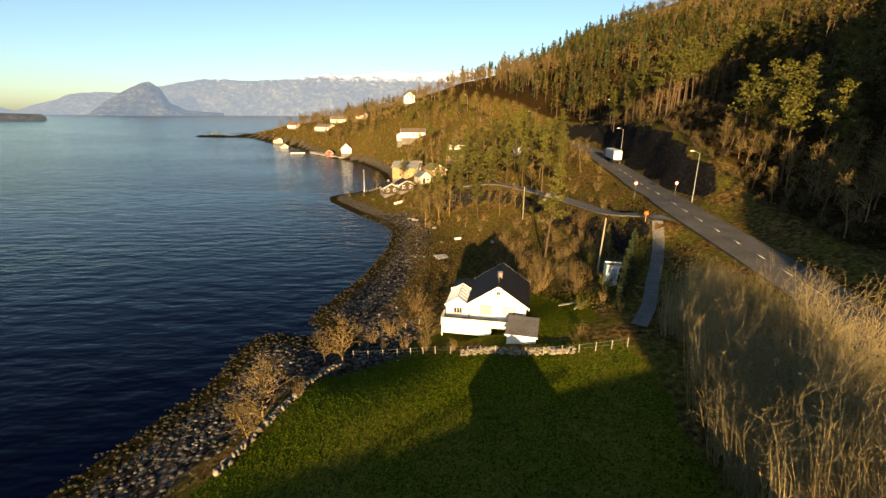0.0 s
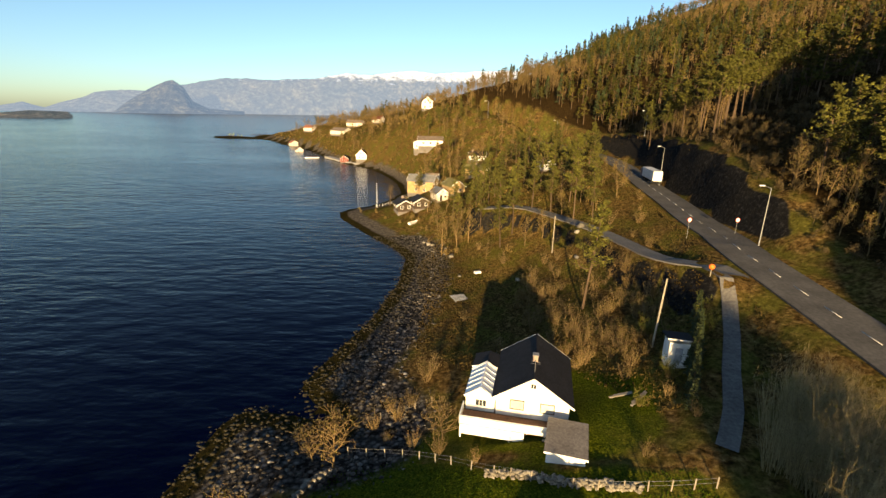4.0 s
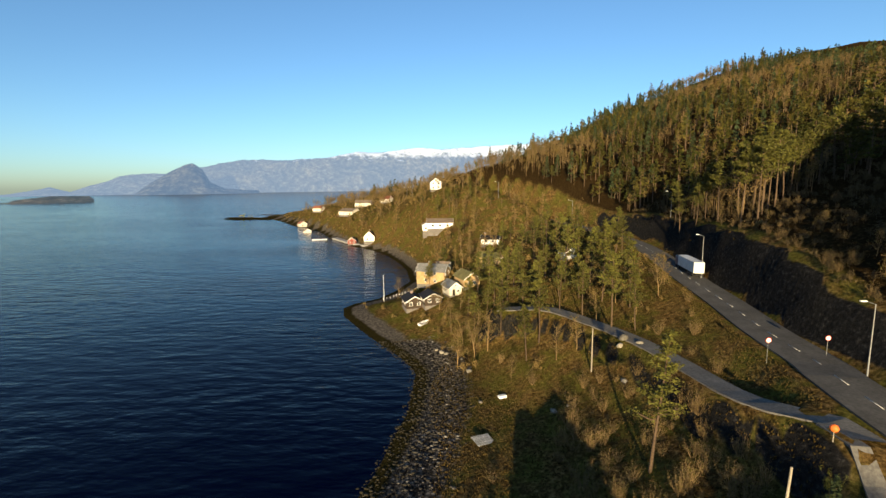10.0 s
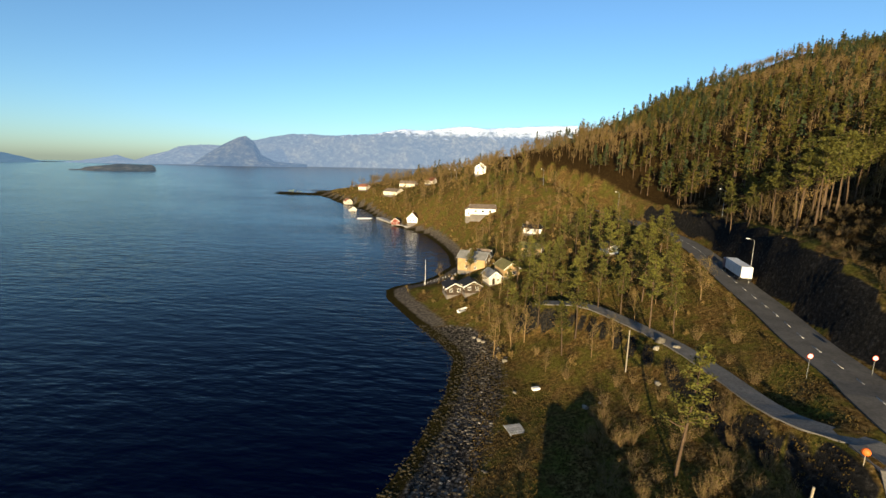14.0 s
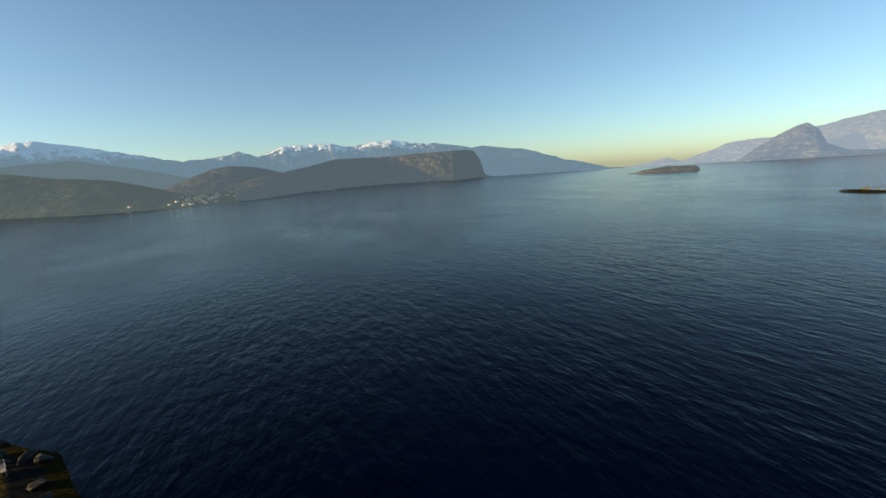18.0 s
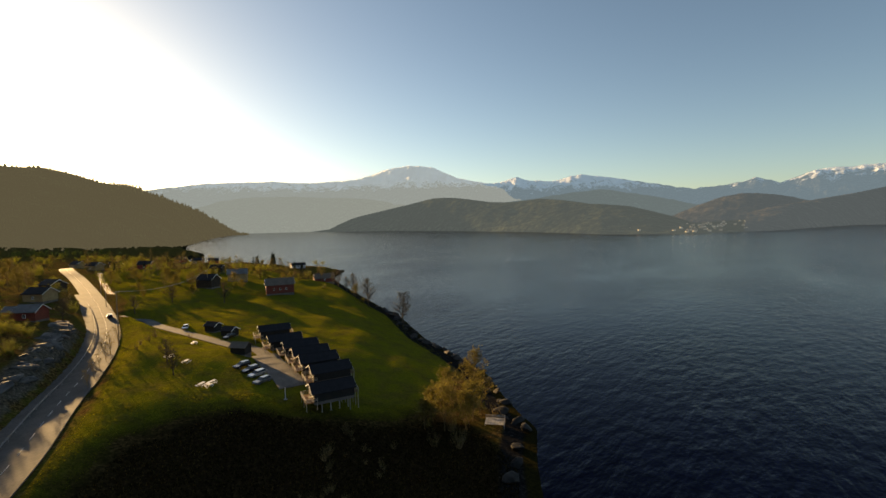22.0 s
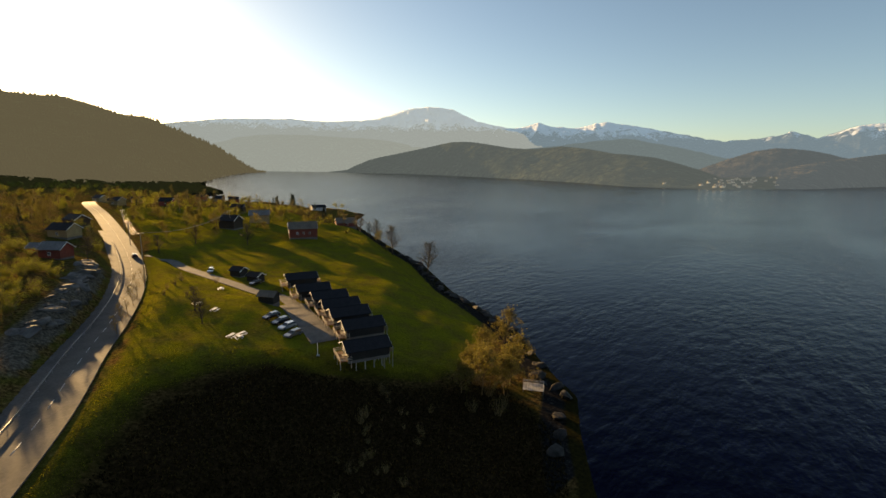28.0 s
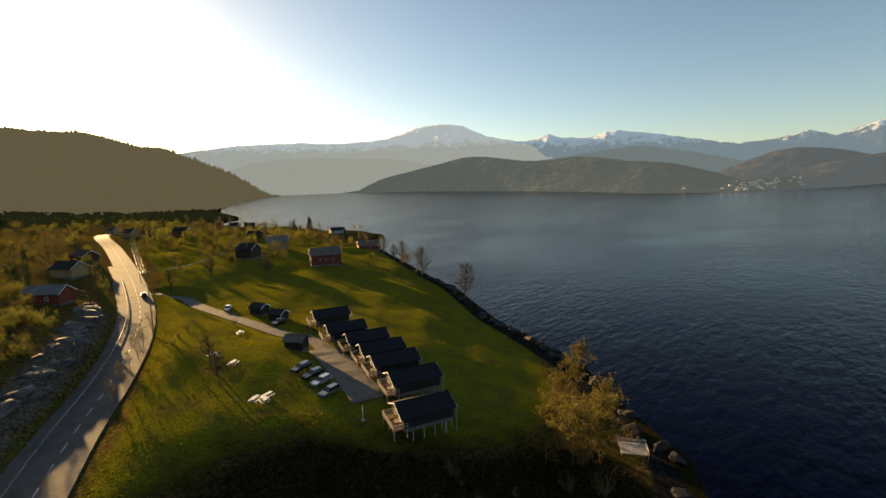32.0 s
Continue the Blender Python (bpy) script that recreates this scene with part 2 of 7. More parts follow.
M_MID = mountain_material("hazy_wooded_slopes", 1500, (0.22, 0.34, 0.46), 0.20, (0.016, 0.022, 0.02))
M_CAPE = mountain_material("hazy_wooded_cape", 1500, (0.20, 0.29, 0.40), 0.145, (0.032, 0.029, 0.024))
M_NEARCAPE = mountain_material("hazy_wooded_headland", 1500, (0.22, 0.31, 0.39), 0.125, (0.018, 0.022, 0.016))
# the ridge's golden evening haze is put in as a faint emission
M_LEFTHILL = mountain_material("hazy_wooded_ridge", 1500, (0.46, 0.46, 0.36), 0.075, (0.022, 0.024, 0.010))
M_ISLE = mountain_material("hazy_rocky_islet", 1500, (0.25, 0.32, 0.40), 0.120, (0.06, 0.05, 0.035))
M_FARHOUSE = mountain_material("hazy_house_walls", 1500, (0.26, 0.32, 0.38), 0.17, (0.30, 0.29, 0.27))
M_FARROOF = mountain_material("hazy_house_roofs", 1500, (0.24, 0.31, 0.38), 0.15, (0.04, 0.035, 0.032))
M_DARKROCK = surface("dark_shore_rock", (0.008, 0.007, 0.006), (0.045, 0.04, 0.035), 1.3, 0.85, bumpy=0.8, depth=0.15, vary=0.25)
M_BANKROCK = surface("grey_bank_rock", (0.03, 0.028, 0.026), (0.15, 0.14, 0.13), 1.3, 0.85, bumpy=0.8, depth=0.15, vary=0.25)
M_SPRUCE = surface("spruce_needles", (0.012, 0.022, 0.008), (0.045, 0.06, 0.018), 1.5, 0.8, vary=0.25, bumpy=0)
M_TWIG = surface("tan_twigs", (0.11, 0.072, 0.032), (0.26, 0.175, 0.078), 2.0, 0.9, vary=0.25, bumpy=0)
M_DARKTWIG = surface("dark_twigs", (0.05, 0.035, 0.022), (0.12, 0.085, 0.05), 2.0, 0.9, vary=0.15, bumpy=0)
M_STEM = surface("sallow_stems", (0.19, 0.148, 0.072), (0.40, 0.31, 0.155), 2.0, 0.85, vary=0.3, bumpy=0)
M_BUD = surface("buds", (0.085, 0.072, 0.015), (0.20, 0.165, 0.038), 2.0, 0.85, vary=0.25, bumpy=0)
M_DRYBUD = surface("dry_buds", (0.17, 0.115, 0.035), (0.34, 0.235, 0.085), 2.0, 0.85, vary=0.25, bumpy=0)
M_LEAF = surface("young_leaves", (0.09, 0.095, 0.014), (0.24, 0.235, 0.036), 2.0, 0.8, vary=0.25, bumpy=0)
M_CONCRETE = surface("concrete", (0.22, 0.21, 0.20), (0.36, 0.35, 0.33), 2.0, 0.9)
M_CHIMNEY = surface("chimney_brick", (0.20, 0.14, 0.11), (0.34, 0.26, 0.22), 6.0, 0.9)
M_STEEL = surface("galvanised_steel", (0.16, 0.165, 0.17), (0.28, 0.285, 0.29), 5.0, 0.5, metal=0.6, bumpy=0.05)
M_DECK = surface("deck_boards", (0.14, 0.07, 0.04), (0.24, 0.13, 0.07), 6.0, 0.8, vary=0.2)
M_WOOD = surface("weathered_wood", (0.20, 0.17, 0.13), (0.36, 0.31, 0.24), 5.0, 0.9, vary=0.15)
M_GREYWOOD = surface("grey_boards", (0.22, 0.22, 0.22), (0.38, 0.38, 0.37), 5.0, 0.9, vary=0.2)
M_RAILWOOD = surface("pale_rail_wood", (0.26, 0.23, 0.19), (0.42, 0.38, 0.32), 5.0, 0.85, vary=0.1)
M_BLACKWOOD = surface("black_stained_boards", (0.012, 0.011, 0.010), (0.035, 0.031, 0.028), 5.0, 0.75)
M_GREYPAINT = surface("grey_paint", (0.30, 0.31, 0.33), (0.42, 0.43, 0.45), 3.0, 0.7, bumpy=0.1)
M_FELT = surface("roofing_felt", (0.10, 0.09, 0.085), (0.19, 0.17, 0.155), 4.0, 0.9)
M_STONE = surface("field_stone", (0.09, 0.08, 0.065), (0.27, 0.245, 0.20), 3.0, 0.95, vary=0.35)
M_OCHRE = surface("ochre_boards", (0.27, 0.18, 0.085), (0.40, 0.28, 0.14), 4.0, 0.8)
M_CREAM = surface("cream_boards", (0.55, 0.50, 0.40), (0.68, 0.63, 0.53), 4.0, 0.7)
M_RED = surface("red_boards", (0.14, 0.03, 0.02), (0.24, 0.06, 0.04), 4.0, 0.8)
M_GREYROOF = surface("grey_roof", (0.10, 0.10, 0.10), (0.20, 0.20, 0.195), 4.0, 0.8)
M_BROWNROOF = surface("brown_roof", (0.10, 0.075, 0.055), (0.20, 0.155, 0.12), 4.0, 0.75)
M_REDROOF = surface("red_tile_roof", (0.16, 0.055, 0.03), (0.28, 0.11, 0.06), 5.0, 0.75)
M_TURF = surface("turf_roof", (0.08, 0.08, 0.025), (0.20, 0.17, 0.07), 3.0, 0.95)
M_PAINT = surface("road_paint", (0.30, 0.30, 0.29), (0.52, 0.52, 0.50), 8.0, 0.7, bumpy=0)
M_SIGNRED = surface("red_enamel", (0.42, 0.03, 0.02), (0.55, 0.05, 0.03), 3.0, 0.4, bumpy=0)
M_ORANGE = surface("orange_plastic", (0.75, 0.13, 0.02), (0.85, 0.2, 0.04), 3.0, 0.45, bumpy=0)
M_TYRE = surface("black_rubber", (0.012, 0.012, 0.012), (0.03, 0.03, 0.03), 6.0, 0.85)
M_CABLE = surface("cable", (0.05, 0.05, 0.05), (0.12, 0.12, 0.12), 6.0, 0.5, bumpy=0)
M_TRAILER = surface("white_trailer", (0.66, 0.67, 0.68), (0.78, 0.79, 0.80), 1.0, 0.4, bumpy=0.03)
M_BLIND = surface("pale_blind", (0.40, 0.39, 0.36), (0.52, 0.51, 0.47), 2.0, 0.8, bumpy=0.05)


def glossy(name, colour, rough, metal=0.0, coat=0.0):
    m, n, l, b = mat(name, rough, metal, 0.5)
    c = ramp(n, l, noise_node(n, l, 2.0), (0.3, tuple(0.85 * v for v in colour)), (0.7, colour))
    l.new(c, b.inputs["Base Color"])
    b.inputs["Coat Weight"].default_value = coat
    return m


M_GLASS = glossy("window_glass", (0.03, 0.035, 0.04), 0.06)
M_CARGLASS = glossy("car_glass", (0.015, 0.017, 0.02), 0.05)
M_CARBLACK = glossy("black_car_paint", (0.015, 0.015, 0.018), 0.25, 0.2, 0.8)
M_CARGREY = glossy("grey_car_paint", (0.16, 0.17, 0.18), 0.28, 0.5, 0.8)
M_CARSILVER = glossy("silver_car_paint", (0.5, 0.51, 0.53), 0.28, 0.6, 0.8)
M_CABBLUE = glossy("blue_cab_paint", (0.01, 0.015, 0.07), 0.3, 0.1, 0.6)
M_CLEARROOF = glossy("translucent_roof", (0.62, 0.66, 0.72), 0.25)


def beach_material():
    m, n, l, b = mat("beach_stones", 0.85, spec=0.35)
    geo = n.new("ShaderNodeNewGeometry")
    c = ramp(n, l, geo.outputs["Random Per Island"], (0.0, (0.018, 0.015, 0.010)), (0.5, (0.045, 0.038, 0.03)), (0.9, (0.085, 0.076, 0.064)), (1.0, (0.22, 0.205, 0.185)))
    sep = n.new("ShaderNodeSeparateXYZ")
    l.new(geo.outputs["Position"], sep.inputs[0])
    wet = n.new("ShaderNodeMapRange")
    wet.inputs[1].default_value, wet.inputs[2].default_value = 0.35, 0.9
    l.new(sep.outputs[2], wet.inputs[0])
    c = mix(n, l, wet.outputs[0], (0.02, 0.016, 0.006), c)
    l.new(c, b.inputs["Base Color"])
    return m


M_BEACH = beach_material()


def blade_material(name, *stops):
    m, n, l, b = mat(name, 1.0, spec=0.0)
    geo = n.new("ShaderNodeNewGeometry")
    c = ramp(n, l, geo.outputs["Random Per Island"], *stops)
    big = noise_node(n, l, 0.07, 3.0)
    c = mix(n, l, 1.0, c, ramp(n, l, big, (0.35, (0.6, 0.62, 0.6)), (0.65, (1.2, 1.12, 1.0))), "MULTIPLY")
    l.new(c, b.inputs["Base Color"])
    return m


M_GRASS = blade_material("grass_blades", (0.0, (0.026, 0.055, 0.006)), (0.6, (0.050, 0.085, 0.009)), (1.0, (0.075, 0.11, 0.013)))
M_LAWNBLADE = blade_material("lawn_blades", (0.0, (0.075, 0.085, 0.008)), (0.6, (0.16, 0.165, 0.016)), (1.0, (0.24, 0.225, 0.028)))
M_DRYGRASS = blade_material("dry_grass", (0.0, (0.035, 0.028, 0.010)), (0.6, (0.062, 0.046, 0.018)), (1.0, (0.095, 0.07, 0.028)))


def let_through(m, share=0.45):
    """Thin leaves that the sun shines through."""
    n, l = m.node_tree.nodes, m.node_tree.links
    b = n["Principled BSDF"]
    tr, mx = n.new("ShaderNodeBsdfTranslucent"), n.new("ShaderNodeMixShader")
    l.new(b.inputs["Base Color"].links[0].from_socket, tr.inputs["Color"])
    mx.inputs[0].default_value = share
    l.new(b.outputs[0], mx.inputs[1])
    l.new(tr.outputs[0], mx.inputs[2])
    l.new(mx.outputs[0], n["Material Output"].inputs["Surface"])


for leafy in (M_LEAF, M_BUD, M_DRYBUD, M_GRASS, M_LAWNBLADE, M_PINE, M_HILLPINE, M_HILLBUD):
    let_through(leafy, 0.25 if leafy in (M_PINE, M_HILLPINE) else 0.45)

# ---- plan ----
SHORE = [(-353.7, 759.9), (-290.3, 670.7), (-203.1, 533.4), (-151.4, 465.7), (-112.0, 388.0), (-90.0, 354.0), (-74.0, 338.0), (-60.0, 320.0), (-44.0, 283.0), (-35.5, 257.6), (-30.5,
    232.0), (-34.0, 212.6), (-38.3, 200.6), (-45.8, 192.3), (-48.2, 186.3), (-45.3, 176.2), (-32.1, 155.9), (-20.8, 140.6), (-16.2, 132.5), (-15.6, 130.2), (-15.1,
    112.2), (-17.6, 92.5), (-21.9, 76.0), (-23.2, 70.4), (-15.6, 62.1), (-19.8, 63.8), (-27.8, 65.3), (-29.9, 62.4), (-30.2, 58.0), (-30.4, 50.4), (-35.1, 36.7), (-37.4,
    28.9), (-93.4, -5.5), (-107.6, -12.6), (-112.5, -19.6), (-118.7, -27.3), (-135.6, -45.8), (-146.0, -65.4), (-158.8, -91.9), (-188.3, -135.3), (-200.9, -161.6),
    (-245.9, -246.3), (-282.0, -312.0), (-336.0, -356.0), (-343.0, -376.0), (-322.0, -430.0), (-300.0, -490.0), (-262.0, -560.0), (-248.0, -610.0), (-262.0, -660.0), (-300.0, -712.0)]
MAIN_ROAD = [(-122.0, -470.0, 18.0), (-105.0, -410.0, 22.0), (-91.3, -348.5, 24.7), (-85.7, -299.0, 21.9), (-73.5, -224.2, 19.2), (-64.4, -176.8, 17.8), (-57.3, -146.8, 16.7), (-49.0, -122.2, 15.8), (-39.3, -99.8,
    15.2), (-33.3, -87.6, 15.1), (-28.8, -77.9, 15.1), (-24.8, -68.2, 15.3), (-20.4, -58.4, 15.2), (-15.2, -48.6, 15.0), (-9.5, -39.0, 14.8), (4.0, -19.0, 14.4), (18.0,
    2.0, 13.9), (31.5, 22.0, 13.5), (42.5, 39.5, 13.2), (45.8, 87.1, 16.2), (47.9, 98.4, 16.4), (48.9, 111.7, 16.8), (51.8, 131.1, 17.3), (54.0, 152.6, 18.2), (58.2,
    186.9, 19.8), (58.0, 212.0, 20.9), (53.0, 241.0, 21.9), (43.0, 275.0, 23.0), (27.0, 308.0, 24.2), (6.0, 340.0, 25.5), (-18.0, 372.0, 26.5)]
LANE = [(38.5, 78.1, 16.6), (38.3, 82.5, 16.0), (34.6, 87.0, 15.1), (32.7, 93.0, 14.3), (31.3, 104.7, 13.6), (28.8, 116.2, 13.2), (24.2, 126.3, 13.1), (16.8, 137.4,
    13.3), (13.4, 140.4, 13.0), (4.4, 144.7, 11.4)]
TRACK = [(36.7, 81.9, 15.8), (36.4, 76.9, 14.7), (35.6, 73.8, 13.0), (32.8, 67.5, 12.0), (29.4, 61.0, 10.7), (26.5, 55.0, 9.8), (23.1, 49.8, 9.5)]
DRIVE = [(-66.9, -172.8, 15.9), (-76.7, -171.0, 14.2), (-76.2, -154.6, 13.9), (-78.2, -126.8, 13.4), (-80.0, -106.3, 12.8), (-82.8, -96.1, 12.3), (-74.9, -69.5, 11.7),
    (-71.7, -60.2, 11.4)]
PT = {'spit': (-342.5, 692.9, 4.2), 'whouse': (-67.6, 331.1, 16.6), 'lhouse': (-28.8, 279.5, 22.9), 'flagbase': (-35.2, 197.1, 1.1), 'rock1': (3.1, 122.6, -1.4), 'rock2':
    (11.6, 107.8, 2.9), 'sign1': (41.5, 99.9, 19.3), 'sign2': (51.1, 101.4, 19.2), 'lamp1': (55.6, 151.5, 29.6), 'gable': (7.0, 56.3, 11.9), 'deckcorner': (-0.8, 55.8,
    6.6), 'lamp2': (50.2, 94.5, 26.8), 'shed': (22.9, 59.7, 15.6), 'shadowcorner': (-10.2, 42.5, 4.5), 'treebase': (-18.5, 40.9, 5.1), 'trackside': (21.3, 48.2, 10.3),
    'roadfar': (34.7, 129.9, 18.0), 'lamp3': (45.0, 256.3, 35.2), 'annex': (7.0, 50.7, 7.4), 'pinetop': (21.0, 87.2, 25.8), 'buoy': (35.1, 78.6, 13.5), 'bend': (16.7,
    136.2, 13.7), 'jetty': (-102.5, -20.5, 2.6), 'btree': (-171.1, -115.3, 3.7), 'cabL': (-65.2, -48.2, 13.7), 'cabR': (-74.0, -40.6, 11.8), 'carback': (-64.1, -66.3,
    14.7), 'lpole': (-57.9, -128.6, 32.5), 'wpost': (-63.3, -51.2, 14.6), 'barn': (-149.6, -179.6, 18.9), 'hillhouse': (-26.5, 320.2, 48.4), 'cabinpt': (-48.0, 193.3,
    1.8), 'beach1': (-5.8, 113.4, 0.4), 'trunk2': (24.9, 131.4, 9.4), 'ridgepine': (65.2, 372.1, 82.7), 'ridge2': (-8.4, 900.1, 100.2), 'hilltop': (115.8, 259.9, 93.5),
    'whiterock': (27.3, 122.8, 12.2), 'shorerock': (-11.1, 142.1, 3.3), 'blackhut': (-23.4, 178.8, 5.1), 'roadedge': (-38.0, -78.5, 14.8), 'cab3': (-107.9, -62.0, 6.3),
    'redshed': (-28.9, -125.9, 30.3), 'roadbend': (-83.1, -334.2, 34.0), 'spit2': (-331.0, -353.8, 4.8), 'fir': (-286.1, -403.3, 7.8), 'table': (-57.2, -65.2, 13.4),
    'housef': (-72.6, -132.2, 16.9), 'redbarn': (-145.1, -163.3, 19.3), 'hillL': (-129.7, -245.6, 77.4)}
AE_HILL = [(3.5, 1.83), (-1.9, 3.57), (-7.3, 4.57), (-11.1, 6.09), (-15.3, 8.07), (-19.3, 9.85), (-24.6, 11.38), (-29.0, 12.29), (-32.8, 12.21), (-37.3, 11.45), (-40.4,
    10.72)]
AE_PEAK = [(38.0, -0.87), (36.2, 0.52), (34.0, 1.91), (32.7, 2.58), (32.0, 2.75), (31.1, 2.12), (30.4, 0.71), (28.9, -0.05), (25.4, -0.26)]
AE_NORTH = [(48.9, -0.51), (47.1, -0.31), (44.1, 0.28), (42.7, -0.17), (38.0, 1.49), (34.6, 1.64), (30.3, 2.53), (26.9, 3.18), (21.5, 3.21), (17.8, 3.41), (13.8, 4.21),
    (11.2, 4.06), (7.1, 4.69), (3.7, 4.39), (-1.0, 4.71), (-7.0, 4.85)]
AE_ISLE = [(48.2, -2.29), (46.9, -1.58), (44.1, -1.24), (41.3, -1.32), (41.0, -1.63)]
AE_SUNWARD = [(178.0, 3.2), (166.0, 3.2), (160.0, 4.3), (155.0, 5.0), (150.0, 5.19), (148.5, 5.33), (145.5, 5.15), (142.5, 5.22), (139.5, 5.43), (138.0, 5.68), (136.5, 6.13), (135.0, 6.68), (133.5, 6.95), (132.0, 7.12),
    (130.5, 7.08), (129.0, 6.89), (127.5, 6.21), (126.0, 5.56), (124.5, 5.23), (122.0, 4.7), (119.0, 4.1), (115.0, 3.0), (110.0, 1.6)]
AE_WEST = [(125.0, 3.60), (123.0, 4.60), (121.5, 4.75), (120.0, 4.95), (118.5, 5.35), (117.4, 5.05), (115.5, 4.80), (114.3, 4.75), (112.5, 5.10), (111.0, 5.30), (109.5, 5.10), (108.0, 4.85), (106.5, 4.65), (105.0, 4.35), (103.5, 4.06),
    (102.0, 3.69), (100.5, 3.33), (99.0, 3.10), (97.5, 3.20), (96.0, 3.32), (94.5, 3.54), (93.3, 3.95), (92.0, 3.60), (91.2, 3.28), (90.0, 3.71), (88.5, 4.30), (87.0, 4.49), (85.5, 4.41), (84.0, 4.50), (82.5, 4.30), (81.0, 3.86), (79.5, 4.02),
    (78.0, 4.37), (76.5, 4.44), (75.0, 4.40), (73.5, 3.93), (72.0, 3.81), (69.5, 3.70), (67.5, 3.28), (66.0, 2.97), (64.5, 3.04), (63.0, 2.86), (60.0, 2.44), (57.0, 1.54), (54.0, 0.61), (51.0, -0.10), (47.5, -1.20)]
AE_CAPE = [(93.5, 0.30), (91.5, 0.80), (88.5, 1.30), (85.5, 1.83), (84.0, 2.18), (82.5, 2.53), (79.5, 2.57), (75.0, 2.58), (72.0, 2.65), (69.0, 2.68), (66.8, 2.70), (65.6, 2.55), (64.9, 1.60), (63.9, 0.30), (62.0, 0.05), (60.0, -0.45), (57.5, -0.85)]
AE_CAPE_LOW = [(101.0, 0.1), (99.0, 0.9), (97.5, 1.58), (96.0, 2.11), (94.5, 2.35), (93.0, 2.34), (91.5, 2.13), (90.0, 1.78), (88.5, 1.38), (87.0, 1.06), (85.5, 0.58), (84.0, 0.04), (82.5, -0.5)]
AE_NEARCAPE = [(142.3, -0.6), (141.0, 0.03), (139.5, 0.61), (138.0, 1.08), (136.5, 1.43), (135.0, 1.76), (133.5, 2.09), (132.0, 2.43), (130.5, 2.76), (129.0, 3.1), (127.5, 3.17), (126.0, 3.08), (124.5, 2.92), (123.0, 2.67), (121.5, 2.45),
    (120.0, 2.36), (118.5, 2.4), (117.0, 2.56), (115.5, 2.72), (114.0, 2.58), (112.5, 2.43), (111.0, 2.16), (109.5, 1.86), (108.0, 1.76), (105.0, 1.4), (103.5, 1.0), (102.0, 0.57), (100.5, 0.16), (99.0, -0.36), (97.5, -1.0)]
AE_MID = [(121.0, 2.2), (118.0, 2.5), (115.5, 2.75), (114.0, 2.96), (112.5, 3.21), (111.0, 3.38), (109.5, 3.5), (108.0, 3.44), (106.5, 3.17), (105.0, 2.9), (103.5, 2.62), (102.0, 2.32), (100.5, 1.98), (99.0, 1.54), (97.0, 1.1), (94.0, 0.6)]
AE_HAZY = [(160.0, 1.4), (156.0, 2.36), (154.0, 3.0), (152.0, 3.3), (150.0, 3.46), (146.0, 3.51), (142.0, 3.32), (140.0, 3.33), (138.0, 3.2), (136.0, 2.93), (134.0, 2.6), (132.0, 2.3), (128.0, 1.93), (124.0, 1.4)]
AE_LEFT = [(172.5, 6.1), (169.5, 6.1), (168.0, 5.8), (166.5, 5.4), (165.0, 4.92), (163.5, 4.71), (162.0, 4.5), (160.5, 3.86), (159.0, 3.17), (157.5, 2.5), (156.0, 1.75), (154.5, 0.8), (153.0, -0.2)]
FAR_SHORE = [(47, 4300), (60, 4200), (64, 3900), (68, 3200), (76, 3400), (83, 2900), (90, 1850), (98, 1430), (108, 1520), (115, 1900), (122, 2250), (135, 3200), (142, 3400), (160, 3600), (180, 3700)]

SPOTS = [  # spot heights of the land: x, y, z
    (-10.3, 42.5, 4.7), (0, 28, 3.7), (14, 30, 5.6), (21, 46.9, 9.7), (4.7, 54.4, 6.1), (6, 61.2, 5.7), (12.1, 63.2, 5.7), (11.2, 107.3, 2.9),
    (2.6, 119.5, 1.8), (26.3, 119.2, 10.6), (15.8, 125.6, 8.4), (21.5, 59.8, 8.7), (21.1, 82.1, 7.3), (62, 127.9, 27.8), (76.8, 130.2, 35.1), (72, 60, 20),
    (90, 25, 24), (110, 90, 42), (114.7, 192.2, 51), (64.9, 176.9, 27.6), (-65.7, 332.8, 12.1), (-29, 280.4, 15.7), (-26.1, 320.4, 36.6), (-23.5, 180, 5),
    (-16.6, 202.2, 6.9), (-8, 174.2, 7.5), (44.9, 256.4, 25.2), (-173.5, 495.7, 12.1), (-111, 417, 15.1), (-255.3, 604.3, 7.3), (12.2, 198.2, 16.5), (0.8, 158.1, 8.3),
    (-66.5, -46.2, 9.3), (-64.8, -66.9, 13), (-57, -64.6, 13.2), (-88.6, -60.4, 8.6), (-109.5, -59.6, 4.4), (-128.4, -99.1, 7.5), (-145.8, -166.1, 13.1), (-73.2, -133, 14.7),
    (-28.5, -126.1, 22.7), (-10.4, -63.4, 18.1), (25, -100, 19), (-16.6, -20.7, 13.1), (-40.1, -25.8, 5.6), (-55.2, -27.6, 3.6), (-73.2, -31.3, 3.2), (-41.4, -57, 13.1), (-42, -44, 8.6), (-56, -44, 7.2), (-28, -34, 9.0), (-33, -48, 11.4),
    # last two: unseen ground kept low so that sun reaches the thicket
    (15, 5, 7.6), (-30.5, 8, 4.4), (-288.3, -394.9, 8.5), (-190, -302.7, 16.3), (-39.5, -296.5, 25.8), (58, 8, 19), (25, -42, 17.5), (36, -30, 21),
]


def crest(eye, az, el, d, less=0.0):
    a = radians(az)
    return (eye[0] - math.sin(a) * d, eye[1] + math.cos(a) * d, eye[2] + d * math.tan(radians(el)) - less)


